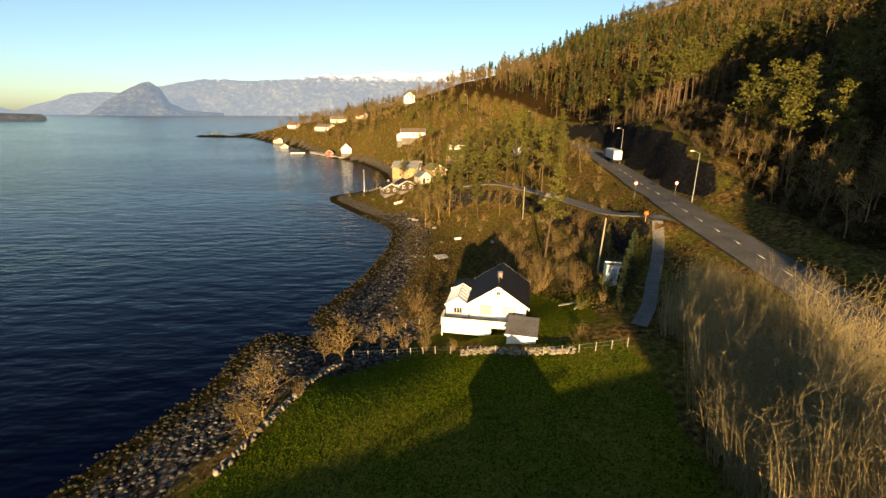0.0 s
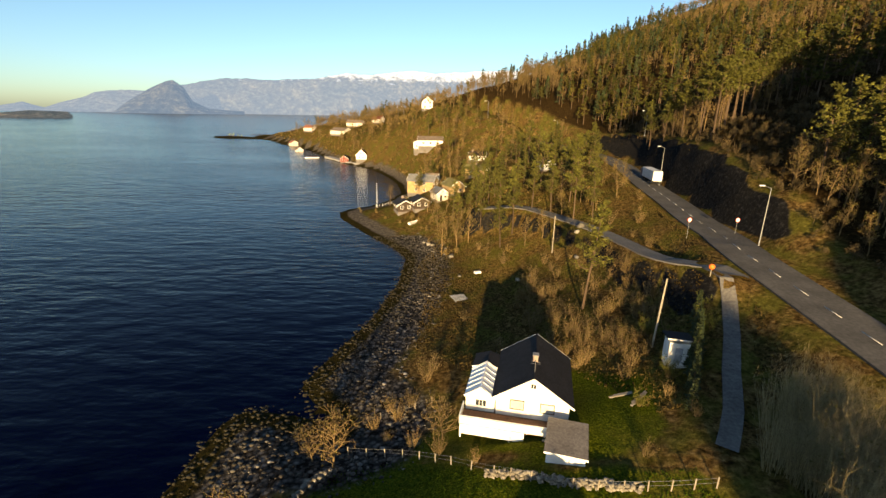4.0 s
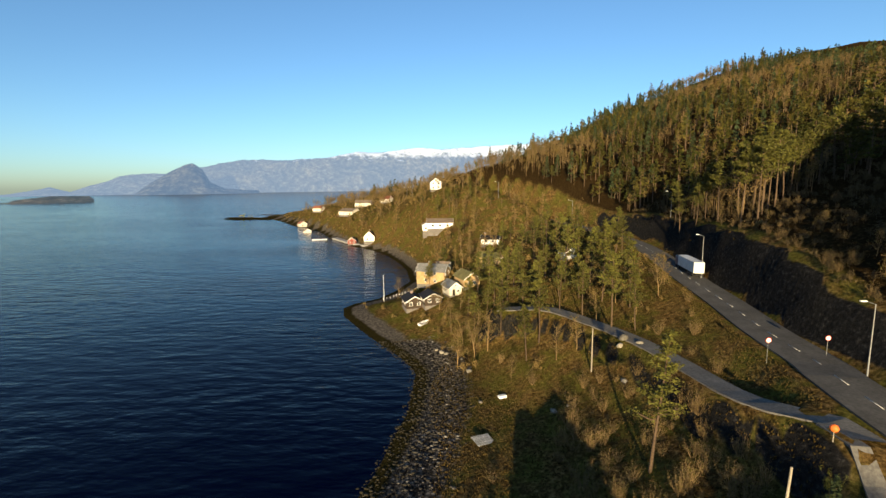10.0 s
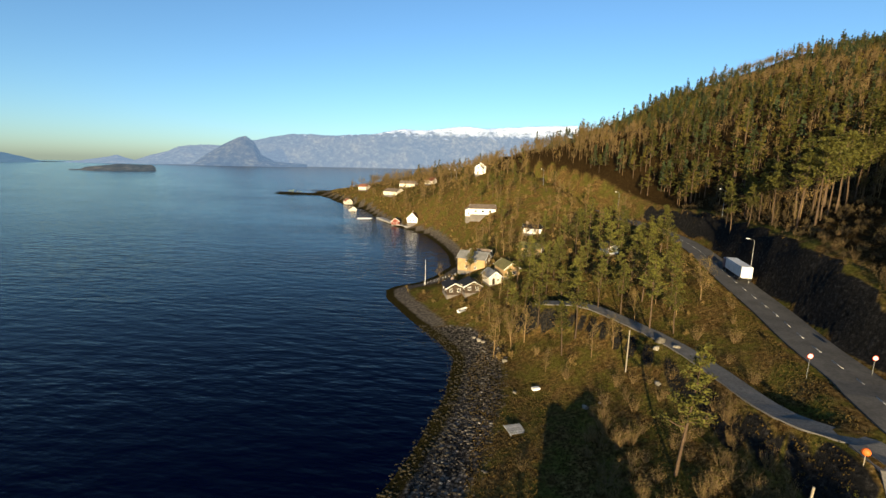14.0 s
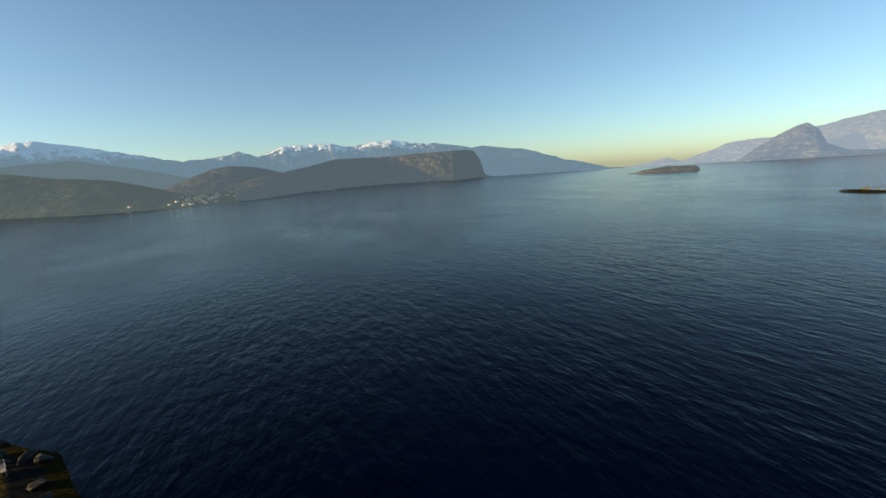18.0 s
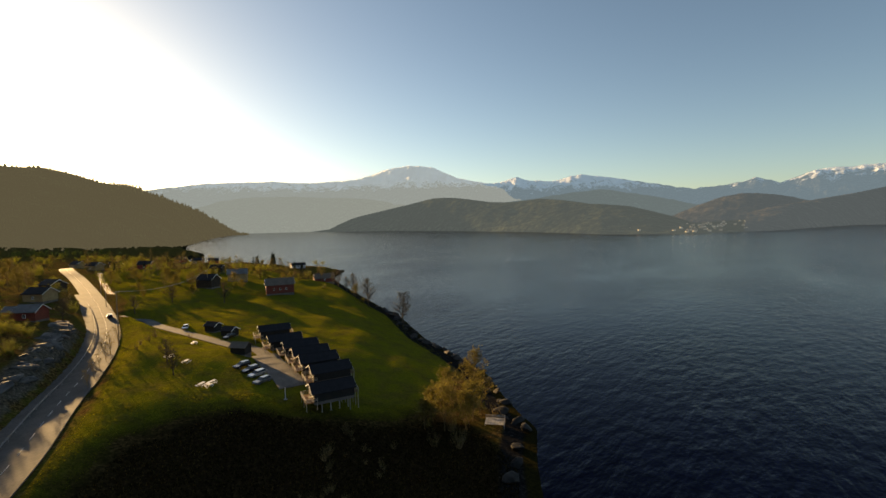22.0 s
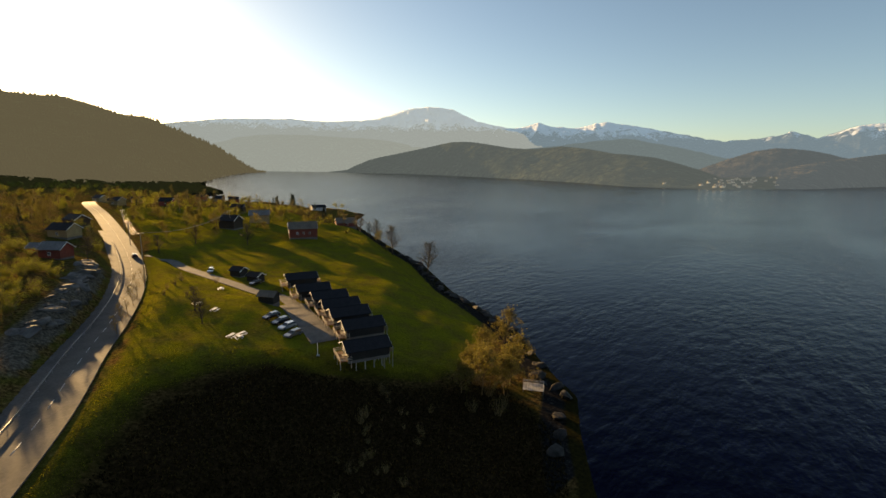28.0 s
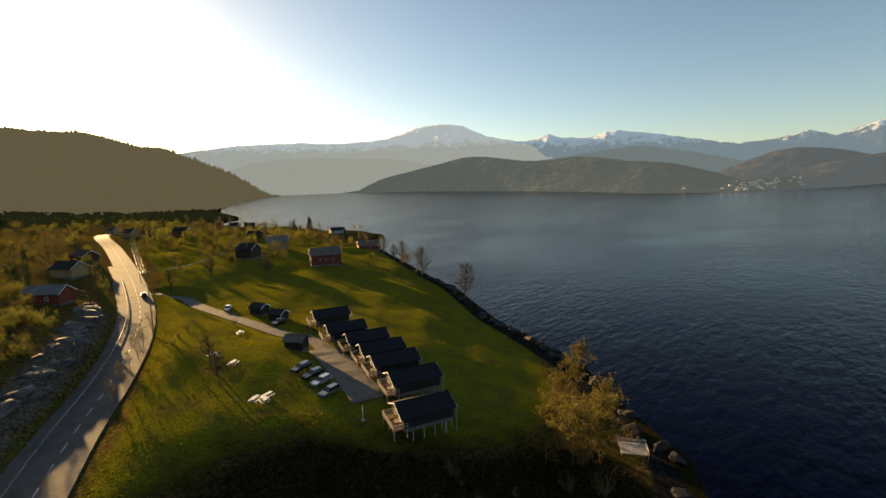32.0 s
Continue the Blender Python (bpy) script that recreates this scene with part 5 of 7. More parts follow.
def solid(name, verts, faces, material, parent, label=""):
    bm = bmesh.new()
    vs = [bm.verts.new(v) for v in verts]
    for f in faces:
        bm.faces.new([vs[i] for i in f])
    bmesh.ops.recalc_face_normals(bm, faces=bm.faces)
    return part(name, bm, material, parent, label)


def window(parent, m, w, h, frame_mat, cols=2, rows=1, glass=None, deep=0.07):
    """A framed window in the local plane y = 0, looking along -y."""
    bm = bmesh.new()
    t = 0.08
    for x0, x1, z0, z1 in ((-w / 2 - t, -w / 2, -h / 2 - t, h / 2 + t), (w / 2, w / 2 + t, -h / 2 - t, h / 2 + t), (-w / 2, w / 2, h / 2, h / 2 + t), (-w / 2, w / 2, -h / 2 - t, -h / 2)):
        add_box(bm, x0, x1, -deep, 0.02, z0, z1, m)
    for i in range(1, cols):
        x = -w / 2 + w * i / cols
        add_box(bm, x - 0.025, x + 0.025, -deep + 0.01, 0.02, -h / 2, h / 2, m)
    for i in range(1, rows):
        z = -h / 2 + h * i / rows
        add_box(bm, -w / 2, w / 2, -deep + 0.015, 0.02, z - 0.02, z + 0.02, m)
    win = part("window", bm, frame_mat, parent)
    bm = bmesh.new()
    add_box(bm, -w / 2, w / 2, -0.03, 0.01, -h / 2, h / 2, m)
    part("pane", bm, glass or M_GLASS, win)
    return win


def gable_house(name, at, yaw, w, l, eave, rise, wall, roof, trim, label, category="house", group="", wins=(), chimney=None, over=0.45, base=1.6, door=None, slabs=0.14, boards=0):
    """A house whose ridge runs along its own y; the front gable looks along -y. wins: face, along, height, width, tall, columns."""
    e = new(name)
    e.matrix_basis = pose(*at, 0, 0, yaw)
    tagged(e, label, category, group)
    a, b = w / 2, l / 2
    sec = [(-a, 0), (a, 0), (a, eave), (0, eave + rise), (-a, eave)]
    solid("wall", [(x, -b, z) for x, z in sec] + [(x, b, z) for x, z in sec], [(0, 1, 2, 3, 4), (9, 8, 7, 6, 5)] + [(i, (i + 1) % 5, 5 + (i + 1) % 5, 5 + i) for i in range(5)], wall, e)
    box("foundation", -a + 0.05, a - 0.05, -b + 0.05, b - 0.05, -base, 0.02, M_FELT, e)
    sl = rise / a
    for s in (-1, 1):
        x1 = a + over
        top = [(0, eave + rise + 0.02), (s * x1, eave - over * sl + 0.02)]
        v = [(x, y, z + k) for k in (0.0, slabs) for y in (-b - over, b + over) for x, z in top]
        solid("roof_slope", v, [(0, 1, 3, 2), (4, 6, 7, 5), (0, 4, 5, 1), (2, 3, 7, 6), (0, 2, 6, 4), (1, 5, 7, 3)], roof, e)
        for y in (-b - over, b + over):
            beam("bargeboard", (0, y, eave + rise + 0.03), (s * x1, y, eave - over * sl + 0.03), 0.06, 0.22, trim, e)
    rod("ridge_cap", (0, -b - over, eave + rise + slabs), (0, b + over, eave + rise + slabs), 0.09, roof, e, sides=6)
    for face, u, z, ww, hh, cols in wins:
        m = {"f": pose(u, -b, z), "b": pose(u, b, z, 0, 0, 180), "l": pose(-a, u, z, 0, 0, -90), "r": pose(a, u, z, 0, 0, 90)}[face]
        window(e, m, ww, hh, trim, cols)
    if door:
        face, u = door
        m = {"f": pose(u, -b, 0), "b": pose(u, b, 0, 0, 0, 180), "l": pose(-a, u, 0, 0, 0, -90), "r": pose(a, u, 0, 0, 0, 90)}[face]
        d = box("door", -0.45, 0.45, -0.06, 0.02, 0.05, 2.05, M_DARKWOOD, e, m=m)
        box("door_frame", -0.56, -0.46, -0.08, 0.02, 0.0, 2.12, trim, d, m=m)
    if chimney:
        u, ww, hh = chimney
        c = box("chimney", -ww / 2, ww / 2, u - ww / 2, u + ww / 2, eave + rise * 0.5, eave + rise + hh, M_CHIMNEY, e)
        box("chimney_cap", -ww / 2 - 0.06, ww / 2 + 0.06, u - ww / 2 - 0.06, u + ww / 2 + 0.06, eave + rise + hh, eave + rise + hh + 0.1, M_CONCRETE, c)
    if boards:
        bm = bmesh.new()
        for i in range(int(w / boards)):
            x = -a + boards * (i + 0.5)
            add_box(bm, x - 0.02, x + 0.02, -b - 0.025, -b + 0.01, 0.02, eave + rise * (1 - abs(x) / a) - 0.02)
        part("cover_strips", bm, wall, e)
    return e


def deck(parent, x0, x1, y0, y1, z, rails, floor_mat, rail_mat, legs=1.6, high=0.95, solid_rail=False):
    """A wooden deck: boards, posts and rails on the named sides."""
    n = max(2, int((y1 - y0) / 0.30))
    for i in range(n):
        ya = y0 + (y1 - y0) * i / n
        box("plank", x0, x1, ya, ya + (y1 - y0) / n - 0.02, z - 0.06, z, floor_mat, parent, bevel=0)
    for x in (x0 + 0.1, (x0 + x1) / 2, x1 - 0.1):
        for y in (y0 + 0.1, y1 - 0.1):
            box("post", x - 0.07, x + 0.07, y - 0.07, y + 0.07, z - legs, z - 0.06, rail_mat, parent, bevel=0)
    sides = {"f": ((x0, y0), (x1, y0)), "b": ((x0, y1), (x1, y1)), "l": ((x0, y0), (x0, y1)), "r": ((x1, y0), (x1, y1))}
    for s in rails:
        a, b = sides[s]
        d = math.dist(a, b)
        beam("handrail", (*a, z + high), (*b, z + high), 0.12, 0.06, rail_mat, parent)
        if solid_rail:
            beam("rail_panel", (*a, z + high * 0.45), (*b, z + high * 0.45), 0.05, high * 0.85, rail_mat, parent)
        else:
            for k in (0.35, 0.65):
                beam("rail", (*a, z + high * k), (*b, z + high * k), 0.04, 0.12, rail_mat, parent)
        for i in range(int(d / 1.5) + 1):
            t = i / max(1, int(d / 1.5))
            x, y = a[0] + (b[0] - a[0]) * t, a[1] + (b[1] - a[1]) * t
            box("baluster_post", x - 0.05, x + 0.05, y - 0.05, y + 0.05, z - 0.1, z + high, rail_mat, parent, bevel=0)


# ---- the white house by the field ----
HX, HY, HZ, HYAW = 7.0, 56.3, 7.0, -10.0
fwd = Vector((math.sin(radians(-HYAW)), math.cos(radians(-HYAW))))
hx, hy = HX + fwd.x * 4.65, HY + fwd.y * 4.65
white_house = gable_house("white_house", (hx, hy, HZ), HYAW, 7.5, 9.3, 2.35, 2.55, M_WHITE, M_DARKROOF, M_WHITE,
                          "white timber house with a black gable roof and pale blinds", wins=[("f", 0, 3.9, 0.5, 0.55, 2), ("r", -2.5, 1.4, 1.0, 1.0, 2), ("r", 1.5, 1.4, 1.0, 1.0, 2), ("l", 3.0, 1.4, 0.9, 1.0, 2)],
                          chimney=(-1.2, 0.55, 0.75), base=3.2, boards=0.5)
for u in (-1.55, 1.55):
    window(white_house, pose(u, -4.65, 1.45), 1.35, 1.0, M_DARKWOOD, 1, 1, M_BLIND)
rod("antenna_mast", (0, -3.9, 4.6), (0, -3.9, 6.5), 0.03, M_STEEL, white_house)
for k in (6.1, 6.35):
    rod("antenna_bar", (-0.5, -3.9, k), (0.5, -3.9, k), 0.012, M_STEEL, white_house, sides=5)
deck(white_house, -7.2, 3.1, -7.1, -4.66, 0.0, "fl", M_DECK, M_WHITE, 1.7, 0.95, True)
box("deck_skirt", -7.15, -0.6, -7.05, -6.95, -1.25, -0.08, M_WHITE, white_house)
box("deck_screen", 0.0, 1.7, -6.9, -6.8, 0.1, 0.85, M_GREYPAINT, white_house, "grey storage bench on the deck")
for i in range(3):
    box("stair_step", 1.2, 2.6, -7.5 - 0.3 * i, -7.2 - 0.3 * i, -0.35 - 0.35 * i, -0.25 - 0.35 * i, M_WOOD, white_house)
# glazed porch on the sea side
porch = gable_house("glazed_porch", (hx, hy, HZ), HYAW, 3.1, 5.2, 1.75, 1.05, M_WHITE, M_CLEARROOF, M_WHITE, "white garden room with a ribbed translucent roof", "garden room", wins=[("f", 0.1, 1.0, 1.1, 0.75, 3), ("l", 0, 1.0, 1.6, 0.8, 3)], over=0.15, base=2.6, slabs=0.05)
porch.matrix_basis = pose(hx, hy, HZ, 0, 0, HYAW) @ pose(-5.45, -1.95, 0.0)
for i in range(6):
    for s in (-1, 1):
        beam("roof_rib", (0, -2.5 + i, 2.92), (s * 1.66, -2.5 + i, 1.78), 0.07, 0.06, M_WHITE, porch)
back = gable_house("lean_to", (hx, hy, HZ), HYAW, 3.1, 2.6, 1.9, 0.5, M_DARKWOOD, M_DARKROOF, M_WHITE, "low dark lean-to with a grey roof beside the house", "outbuilding", over=0.2, base=2.6)
back.matrix_basis = pose(hx, hy, HZ, 0, 0, HYAW) @ pose(-5.4, 2.3, 0.1)
# boathouse-like annex in front
annex = new("annex_shed")
annex.matrix_basis = pose(hx, hy, HZ, 0, 0, HYAW) @ pose(3.4, -8.7, -1.45, 0, 0, -4)
tagged(annex, "white flat-roofed shed with a grey felt roof", "shed")
box("wall", -1.75, 1.75, -1.7, 1.7, -1.9, 2.5, M_WHITE, annex)
solid("roof", [(x, y, z + 0.10 * (y + 2.0) + k) for k in (0, 0.16) for x, y, z in ((-1.95, -2.0, 2.4), (1.95, -2.0, 2.4), (1.95, 2.6, 2.4), (-1.95, 2.6, 2.4))], [(0, 1, 2, 3), (7, 6, 5, 4), (0, 4, 5, 1), (1, 5, 6, 2), (2, 6, 7, 3), (3, 7, 4, 0)], M_FELT, annex)
box("fascia", -1.97, 1.97, -2.06, -2.00, 2.36, 2.57, M_WHITE, annex)
# an unseen house added up the field, whose long shadow lies on the grass
cottage_at = (5.7, 14.0)
gable_house("neighbour_house", (*cottage_at, ground(*cottage_at) + 0.3), 4, 9.0, 9.0, 3.6, 3.4, M_WHITE, M_DARKROOF, M_WHITE, "unseen white house added to cast the field's shadow", wins=[("f", -2, 1.5, 1.0, 1.1, 2), ("f", 2, 1.5, 1.0, 1.1, 2), ("b", -2, 1.5, 1.0, 1.1, 2), ("b", 2, 1.5, 1.0, 1.1, 2)], base=1.8)
# privy shed up by the track
PX, PY = 25.2, 65.2
shed = new("tool_shed")
shed.matrix_basis = pose(PX, PY, ground(PX, PY) + 0.8, 0, 0, -12)
tagged(shed, "small white shed with a slanted dark roof under the hedge", "shed")
box("wall", -1.1, 1.1, -1.3, 1.3, -1.4, 2.5, M_WHITE, shed)
solid("roof", [(x, y, 2.5 + 0.16 * (1.6 - y) + k) for k in (0, 0.12) for x, y in ((-1.45, -1.7), (1.45, -1.7), (1.45, 1.7), (-1.45, 1.7))], [(0, 1, 2, 3), (7, 6, 5, 4), (0, 4, 5, 1), (1, 5, 6, 2), (2, 6, 7, 3), (3, 7, 4, 0)], M_DARKROOF, shed)
box("fascia", -1.47, 1.47, -1.75, -1.7, 3.0, 3.2, M_WHITE, shed)
box("door", -0.4, 0.4, -1.36, -1.3, 0.0, 1.9, M_GREYPAINT, shed)
# planks on the grass
for x, y, a in [(18, 60.1, 20), (19.2, 59.1, 45)]:
    pl = new("timber_plank")
    pl.matrix_basis = pose(x, y, ground(x, y) + 0.1, 0, 0, a)
    tagged(pl, "weathered grey timber lying in the grass", "plank", "loose planks")
    box("board", -2.2, 2.2, -0.12, 0.12, -0.05, 0.06, M_WOOD, pl)
    box("board", -1.6, 2.0, 0.14, 0.3, -0.05, 0.05, M_WOOD, pl)
rubble = Soup()


def stone_mesh(seed, rough=0.3):
    bm = bmesh.new()
    bmesh.ops.create_icosphere(bm, subdivisions=1, radius=1.0)
    r = random.Random(seed)
    for v in bm.verts:
        v.co *= 1 + r.uniform(-rough, rough)
        v.co.z *= 0.65
    v = np.array([tuple(q.co) for q in bm.verts])
    f = np.array([[q.index for q in p.verts] for p in bm.faces])
    bm.free()
    return v, f


STONES = [stone_mesh(i) for i in range(6)]
def rock_mesh(seed):
    """A jagged slab-sided rock."""
    bm = bmesh.new()
    bmesh.ops.create_icosphere(bm, subdivisions=3, radius=1.0)
    cuts = np.random.RandomState(seed).normal(size=(18, 3))
    cuts /= np.linalg.norm(cuts, axis=1)[:, None]
    v = np.array([tuple(q.co) for q in bm.verts])
    for i, c in enumerate(cuts):
        over = np.maximum(v @ c - (0.5 + 0.05 * (i % 5)), 0)
        v -= over[:, None] * c
    f = np.array([[q.index for q in p.verts] for p in bm.faces])
    bm.free()
    return v * [1, 1, 0.8], f


bank_me = [mesh_np("rock", *rock_mesh(80 + i), M_BANKROCK) for i in range(6)]
dark_me = [mesh_np("rock", *rock_mesh(70 + i), M_DARKROCK) for i in range(6)]
stone_me = [mesh_np("stone", v, f, M_STONE) for v, f in STONES]


def wall_of_stones(name, line, height, size, label, count):
    """A dry-stone wall, stone by stone."""
    e = new(name)
    tagged(e, label, "stone wall")
    r = random.Random(len(name))
    p = rounded_line([(x, y, 0) for x, y in line], 0.5)
    for i in range(count):
        t = (i // 2 + 0.5) / (count // 2) * (len(p) - 1)
        q = p[int(t)]
        x, y = q[0] + r.uniform(-0.25, 0.25), q[1] + r.uniform(-0.25, 0.25)
        ob = new("stone", stone_me[r.randrange(6)])
        ob.parent = e
        s = size * r.uniform(0.7, 1.35)
        ob.matrix_basis = Matrix.LocRotScale((x, y, ground(x, y) + (0.15 if i % 2 else height)), Euler((r.uniform(0, 3), r.uniform(-0.3, 0.3), r.uniform(0, 6))), Vector((s, s * 0.85, s * 0.8)))
    return e


wall_of_stones("dry_stone_wall", [(2.3, 49.8), (9.2, 47.7), (15, 46.5)], 0.55, 0.25, "sunlit dry-stone wall along the upper edge of the field", 210)
wall_of_stones("sea_wall", [(-20.5, 33.5), (-18.5, 40.9), (-17.3, 44.9), (-15.4, 51.4), (-13.4, 54.2)], 0.45, 0.30, "rough stone wall between the field and the beach", 200)


def fence(name, line, gap, material, label, high=1.1, wires=2):
    e = new(name)
    tagged(e, label, "fence")
    p = rounded_line([(x, y, 0) for x, y in line], gap)
    r = random.Random(3)
    tops = []
    for x, y, _ in p:
        z = ground(x, y)
        rod("post", (x, y, z - 0.3), (x + r.uniform(-0.06, 0.06), y, z + high), 0.06, material, e, sides=6)
        tops.append((x, y, z))
    for k in range(wires):
        for a, b in zip(tops[:-1], tops[1:]):
            rod("wire", (a[0], a[1], a[2] + high * (0.9 - 0.4 * k)), (b[0], b[1], b[2] + high * (0.9 - 0.4 * k)), 0.012, M_STEEL, e, sides=4)
    return e


fence("field_fence", [(-12.8, 57), (-6.5, 55.6), (-1.2, 52.6), (2.8, 49.8), (9.3, 47.4), (15.2, 46.4), (20.4, 46)], 1.7, M_WOOD, "weathered wooden post fence along the field")
fence("garden_rail", [(-10.3, 63.6), (-4, 65.5)], 2.0, M_WOOD, "low wooden rail fence on the creek bank", 0.9)

# beach stones between land and water
rs = np.random.RandomState(4)
bx, by = rs.uniform(-50, 15, 26000), rs.uniform(26, 152, 26000)
bs = shore_distance(bx, by)
ok = (bs > -1.5) & (bs < 13) & (rs.rand(26000) < np.where(bs < 9, 0.9, 0.35))
bx, by = bx[ok], by[ok]
bz = on_sheet(bx, by)
vs, fs, n = [], [], 0
for x, y, z in zip(bx, by, bz):
    v, f = STONES[rs.randint(6)]
    s = 0.09 + 0.22 * rs.rand() ** 2.5
    a = rs.rand() * 6.28
    vs.append(np.stack([v[:, 0] * np.cos(a) - v[:, 1] * np.sin(a), v[:, 0] * np.sin(a) + v[:, 1] * np.cos(a), v[:, 2]], 1) * [s * 1.2, s, s] + [x, y, z + s * 0.1])
    fs.append(f + n)
    n += len(v)
tagged(new("beach_stones", mesh_np("beach_stones", np.vstack(vs), np.vstack(fs), M_BEACH)), "dark rounded stones and pebbles of the beach", "stones", kind="stuff")
# boulders on the heath and shore
for x, y, s in [(11.6, 107.3, 0.7), (26.3, 118, 1.3), (25.4, 116.3, 0.9), (-10.3, 141, 0.9), (-8.9, 139.8, 0.7), (-3.2, 128.9, 0.8), (-1, 114.5, 0.5), (28.5, 115.2, 0.8), (24, 109.2, 0.7), (14, 107.7, 0.4), (-11.7, 142.8, 0.6), (-5, 135.7, 0.5)]:
    ob = new("boulder", stone_me[int(s * 10) % 6])
    ob.matrix_basis = Matrix.LocRotScale((x, y, ground(x, y) + s * 0.2), Euler((0, 0, x)), Vector((s, s * 0.8, s)))
    tagged(ob, "pale grey boulder on the rough slope", "boulder", "boulders")

def on_road_xy(y, side):
    """A point beside the road, to its hill side for negative sides."""
    i = int(np.argmin(np.abs(main_line[:, 1] - y)))
    d = main_line[min(i + 1, len(main_line) - 1), :2] - main_line[max(i - 1, 0), :2]
    d = d / np.linalg.norm(d)
    return main_line[i, :2] + np.array([-d[1], d[0]]) * side, i


# dark rock outcrops along the lawn's shore
for i in range(55):
    y = -165 + 2.95 * i + rs.uniform(-1, 1)
    xs = np.arange(-260, -15, 0.5)
    sd = shore_distance(xs, np.full(len(xs), y))
    land_side = xs[sd > rs.uniform(0.6, 5.5)]
    if len(land_side):
        x, s = land_side[0], rs.uniform(0.9, 2.3)
        ob = new("rock_outcrop", dark_me[i % 6])
        ob.matrix_basis = Matrix.LocRotScale((x, y, ground(x, y) + s * 0.15), Euler((0.2 * rs.randn(), 0.2 * rs.randn(), rs.uniform(0, 6.28))), Vector((s * 1.5, s, s * 0.8)))
        tagged(ob, "dark weathered rock outcrop at the water's edge", "rock", "shore rocks")

# bare rock beside the road above the farm
for i in range(34):
    p0, _ = on_road_xy(-152 + 2.0 * i, -rs.uniform(8.5, 13))
    s = rs.uniform(1.0, 2.5)
    ob = new("rock_outcrop", bank_me[i % 6])
    ob.matrix_basis = Matrix.LocRotScale((p0[0], p0[1], ground(p0[0], p0[1]) - s * 0.30), Euler((0.25 * rs.randn(), 0.25 * rs.randn(), rs.uniform(0, 6.28))), Vector((s * 1.9, s * 1.5, s * 0.9)))
    tagged(ob, "grey cracked rock on the bank beside the road", "rock", "roadside rocks")

# ---- cottages by the sea ----
def cottage(name, x, y, yaw, w, l, eave, rise, wall, roof, label, wins=(), trim=None, z=None, **k):
    return gable_house(name, (x, y, ground(x, y) + 0.25 if z is None else z), yaw, w, l, eave, rise, wall, roof, trim or M_WHITE, label, wins=wins, **k)


FOUR = [("f", -1.3, 1.5, 0.9, 1.0, 2), ("f", 1.3, 1.5, 0.9, 1.0, 2), ("l", -1.5, 1.5, 0.9, 1.0, 2), ("l", 1.5, 1.5, 0.9, 1.0, 2), ("r", 0.0, 1.5, 0.9, 1.0, 2)]
TWO_FLOORS = [(f, u, z, 0.9, 1.1, 2) for f in "fl" for u in (-1.8, 1.8) for z in (1.5, 4.2)]
(ax, ay), (bx1, by1), (cx, cy), (dx, dy), (ex, ey), (gx1, gy1), (h1, h2), (i1, i2), (j1, j2), (k1, k2), (l1, l2), (m1, m2), (n1, n2), (o1, o2), (p1, p2), (q1, q2) = [
    (-21.9, 175), (-15.6, 172.6), (-17.2, 201.2), (-9.1, 176.7), (-4.3, 181.7), (-20.1, 282.5), (-27.8, 292.4), (-76, 354), (-91, 363), (4.5, 199.3), (6, 240.3), (28.8, 182.2), (-27, 343.4), (-114, 443.1), (-171.3, 527.9), (-184.9, 511.4)]
cottage("dark_cottage", ax, ay, 20, 5.5, 7.5, 2.4, 1.5, M_DARKWOOD, M_DARKROOF, "black-brown seaside cottage with white window frames", FOUR, chimney=(1.0, 0.7, 0.8))
cottage("dark_cottage_wing", bx1, by1, 20, 5.5, 6.5, 2.4, 1.4, M_DARKWOOD, M_DARKROOF, "black-brown cottage wing with a white framed window", FOUR[:4])
cottage("ochre_house", cx, cy, 75, 6.5, 11, 5.0, 2.2, M_OCHRE, M_GREYROOF, "large ochre timber house with a grey roof", TWO_FLOORS + [("r", -3, 4.2, 0.9, 1.1, 2), ("r", 3, 1.5, 0.9, 1.1, 2)], chimney=(1.5, 0.8, 0.9))
cottage("pale_boathouse", dx, dy, 25, 4.2, 6.5, 2.6, 1.6, M_CREAM, M_GREYROOF, "small cream boathouse with a grey roof", [("f", 0.9, 1.4, 0.8, 0.9, 2), ("f", 0, 3.2, 0.5, 0.5, 1), ("l", 0, 1.4, 0.8, 0.9, 2)], door=("f", -0.7))
cottage("turf_barn", ex, ey, 25, 5.5, 8.5, 2.8, 1.9, M_OCHRE, M_TURF, "ochre timber barn with a mossy turf roof", [("f", 0.8, 1.4, 1.0, 1.0, 2)], door=("f", -1.0))
cottage("long_white_house", gx1, gy1, 96, 8, 14, 3.2, 1.9, M_WHITE, M_BROWNROOF, "long white house with a brown roof on the slope", [("r", u, 1.7, 1.2, 1.1, 2) for u in (-5, -2.5, 0, 2.5, 5)] + [("l", u, 1.7, 1.2, 1.1, 2) for u in (-4, 0, 4)], base=4.0)
cottage("white_wing", h1, h2, 8, 6, 8, 3.4, 1.6, M_WHITE, M_BROWNROOF, "white house wing with a low brown roof", FOUR, base=4.0)
cottage("white_gable_house", i1, i2, 8, 7.5, 9, 3.2, 3.8, M_WHITE, M_REDROOF, "white gabled house with a red-brown tile roof by the quay", FOUR + [("f", 0, 4.4, 0.9, 1.0, 2)], chimney=(2, 0.7, 0.9), base=2.5)
cottage("dark_boathouse", j1, j2, 8, 6, 8, 2.4, 2.2, M_RED, M_DARKROOF, "low red boathouse with a dark roof on the quay", FOUR[:2], base=2.5)
cottage("grey_cabin", k1, k2, 70, 5.5, 8, 2.5, 1.5, M_OCHRE, M_TURF, "brown cabin with a mossy roof among pines", FOUR, chimney=(0, 0.6, 0.7))
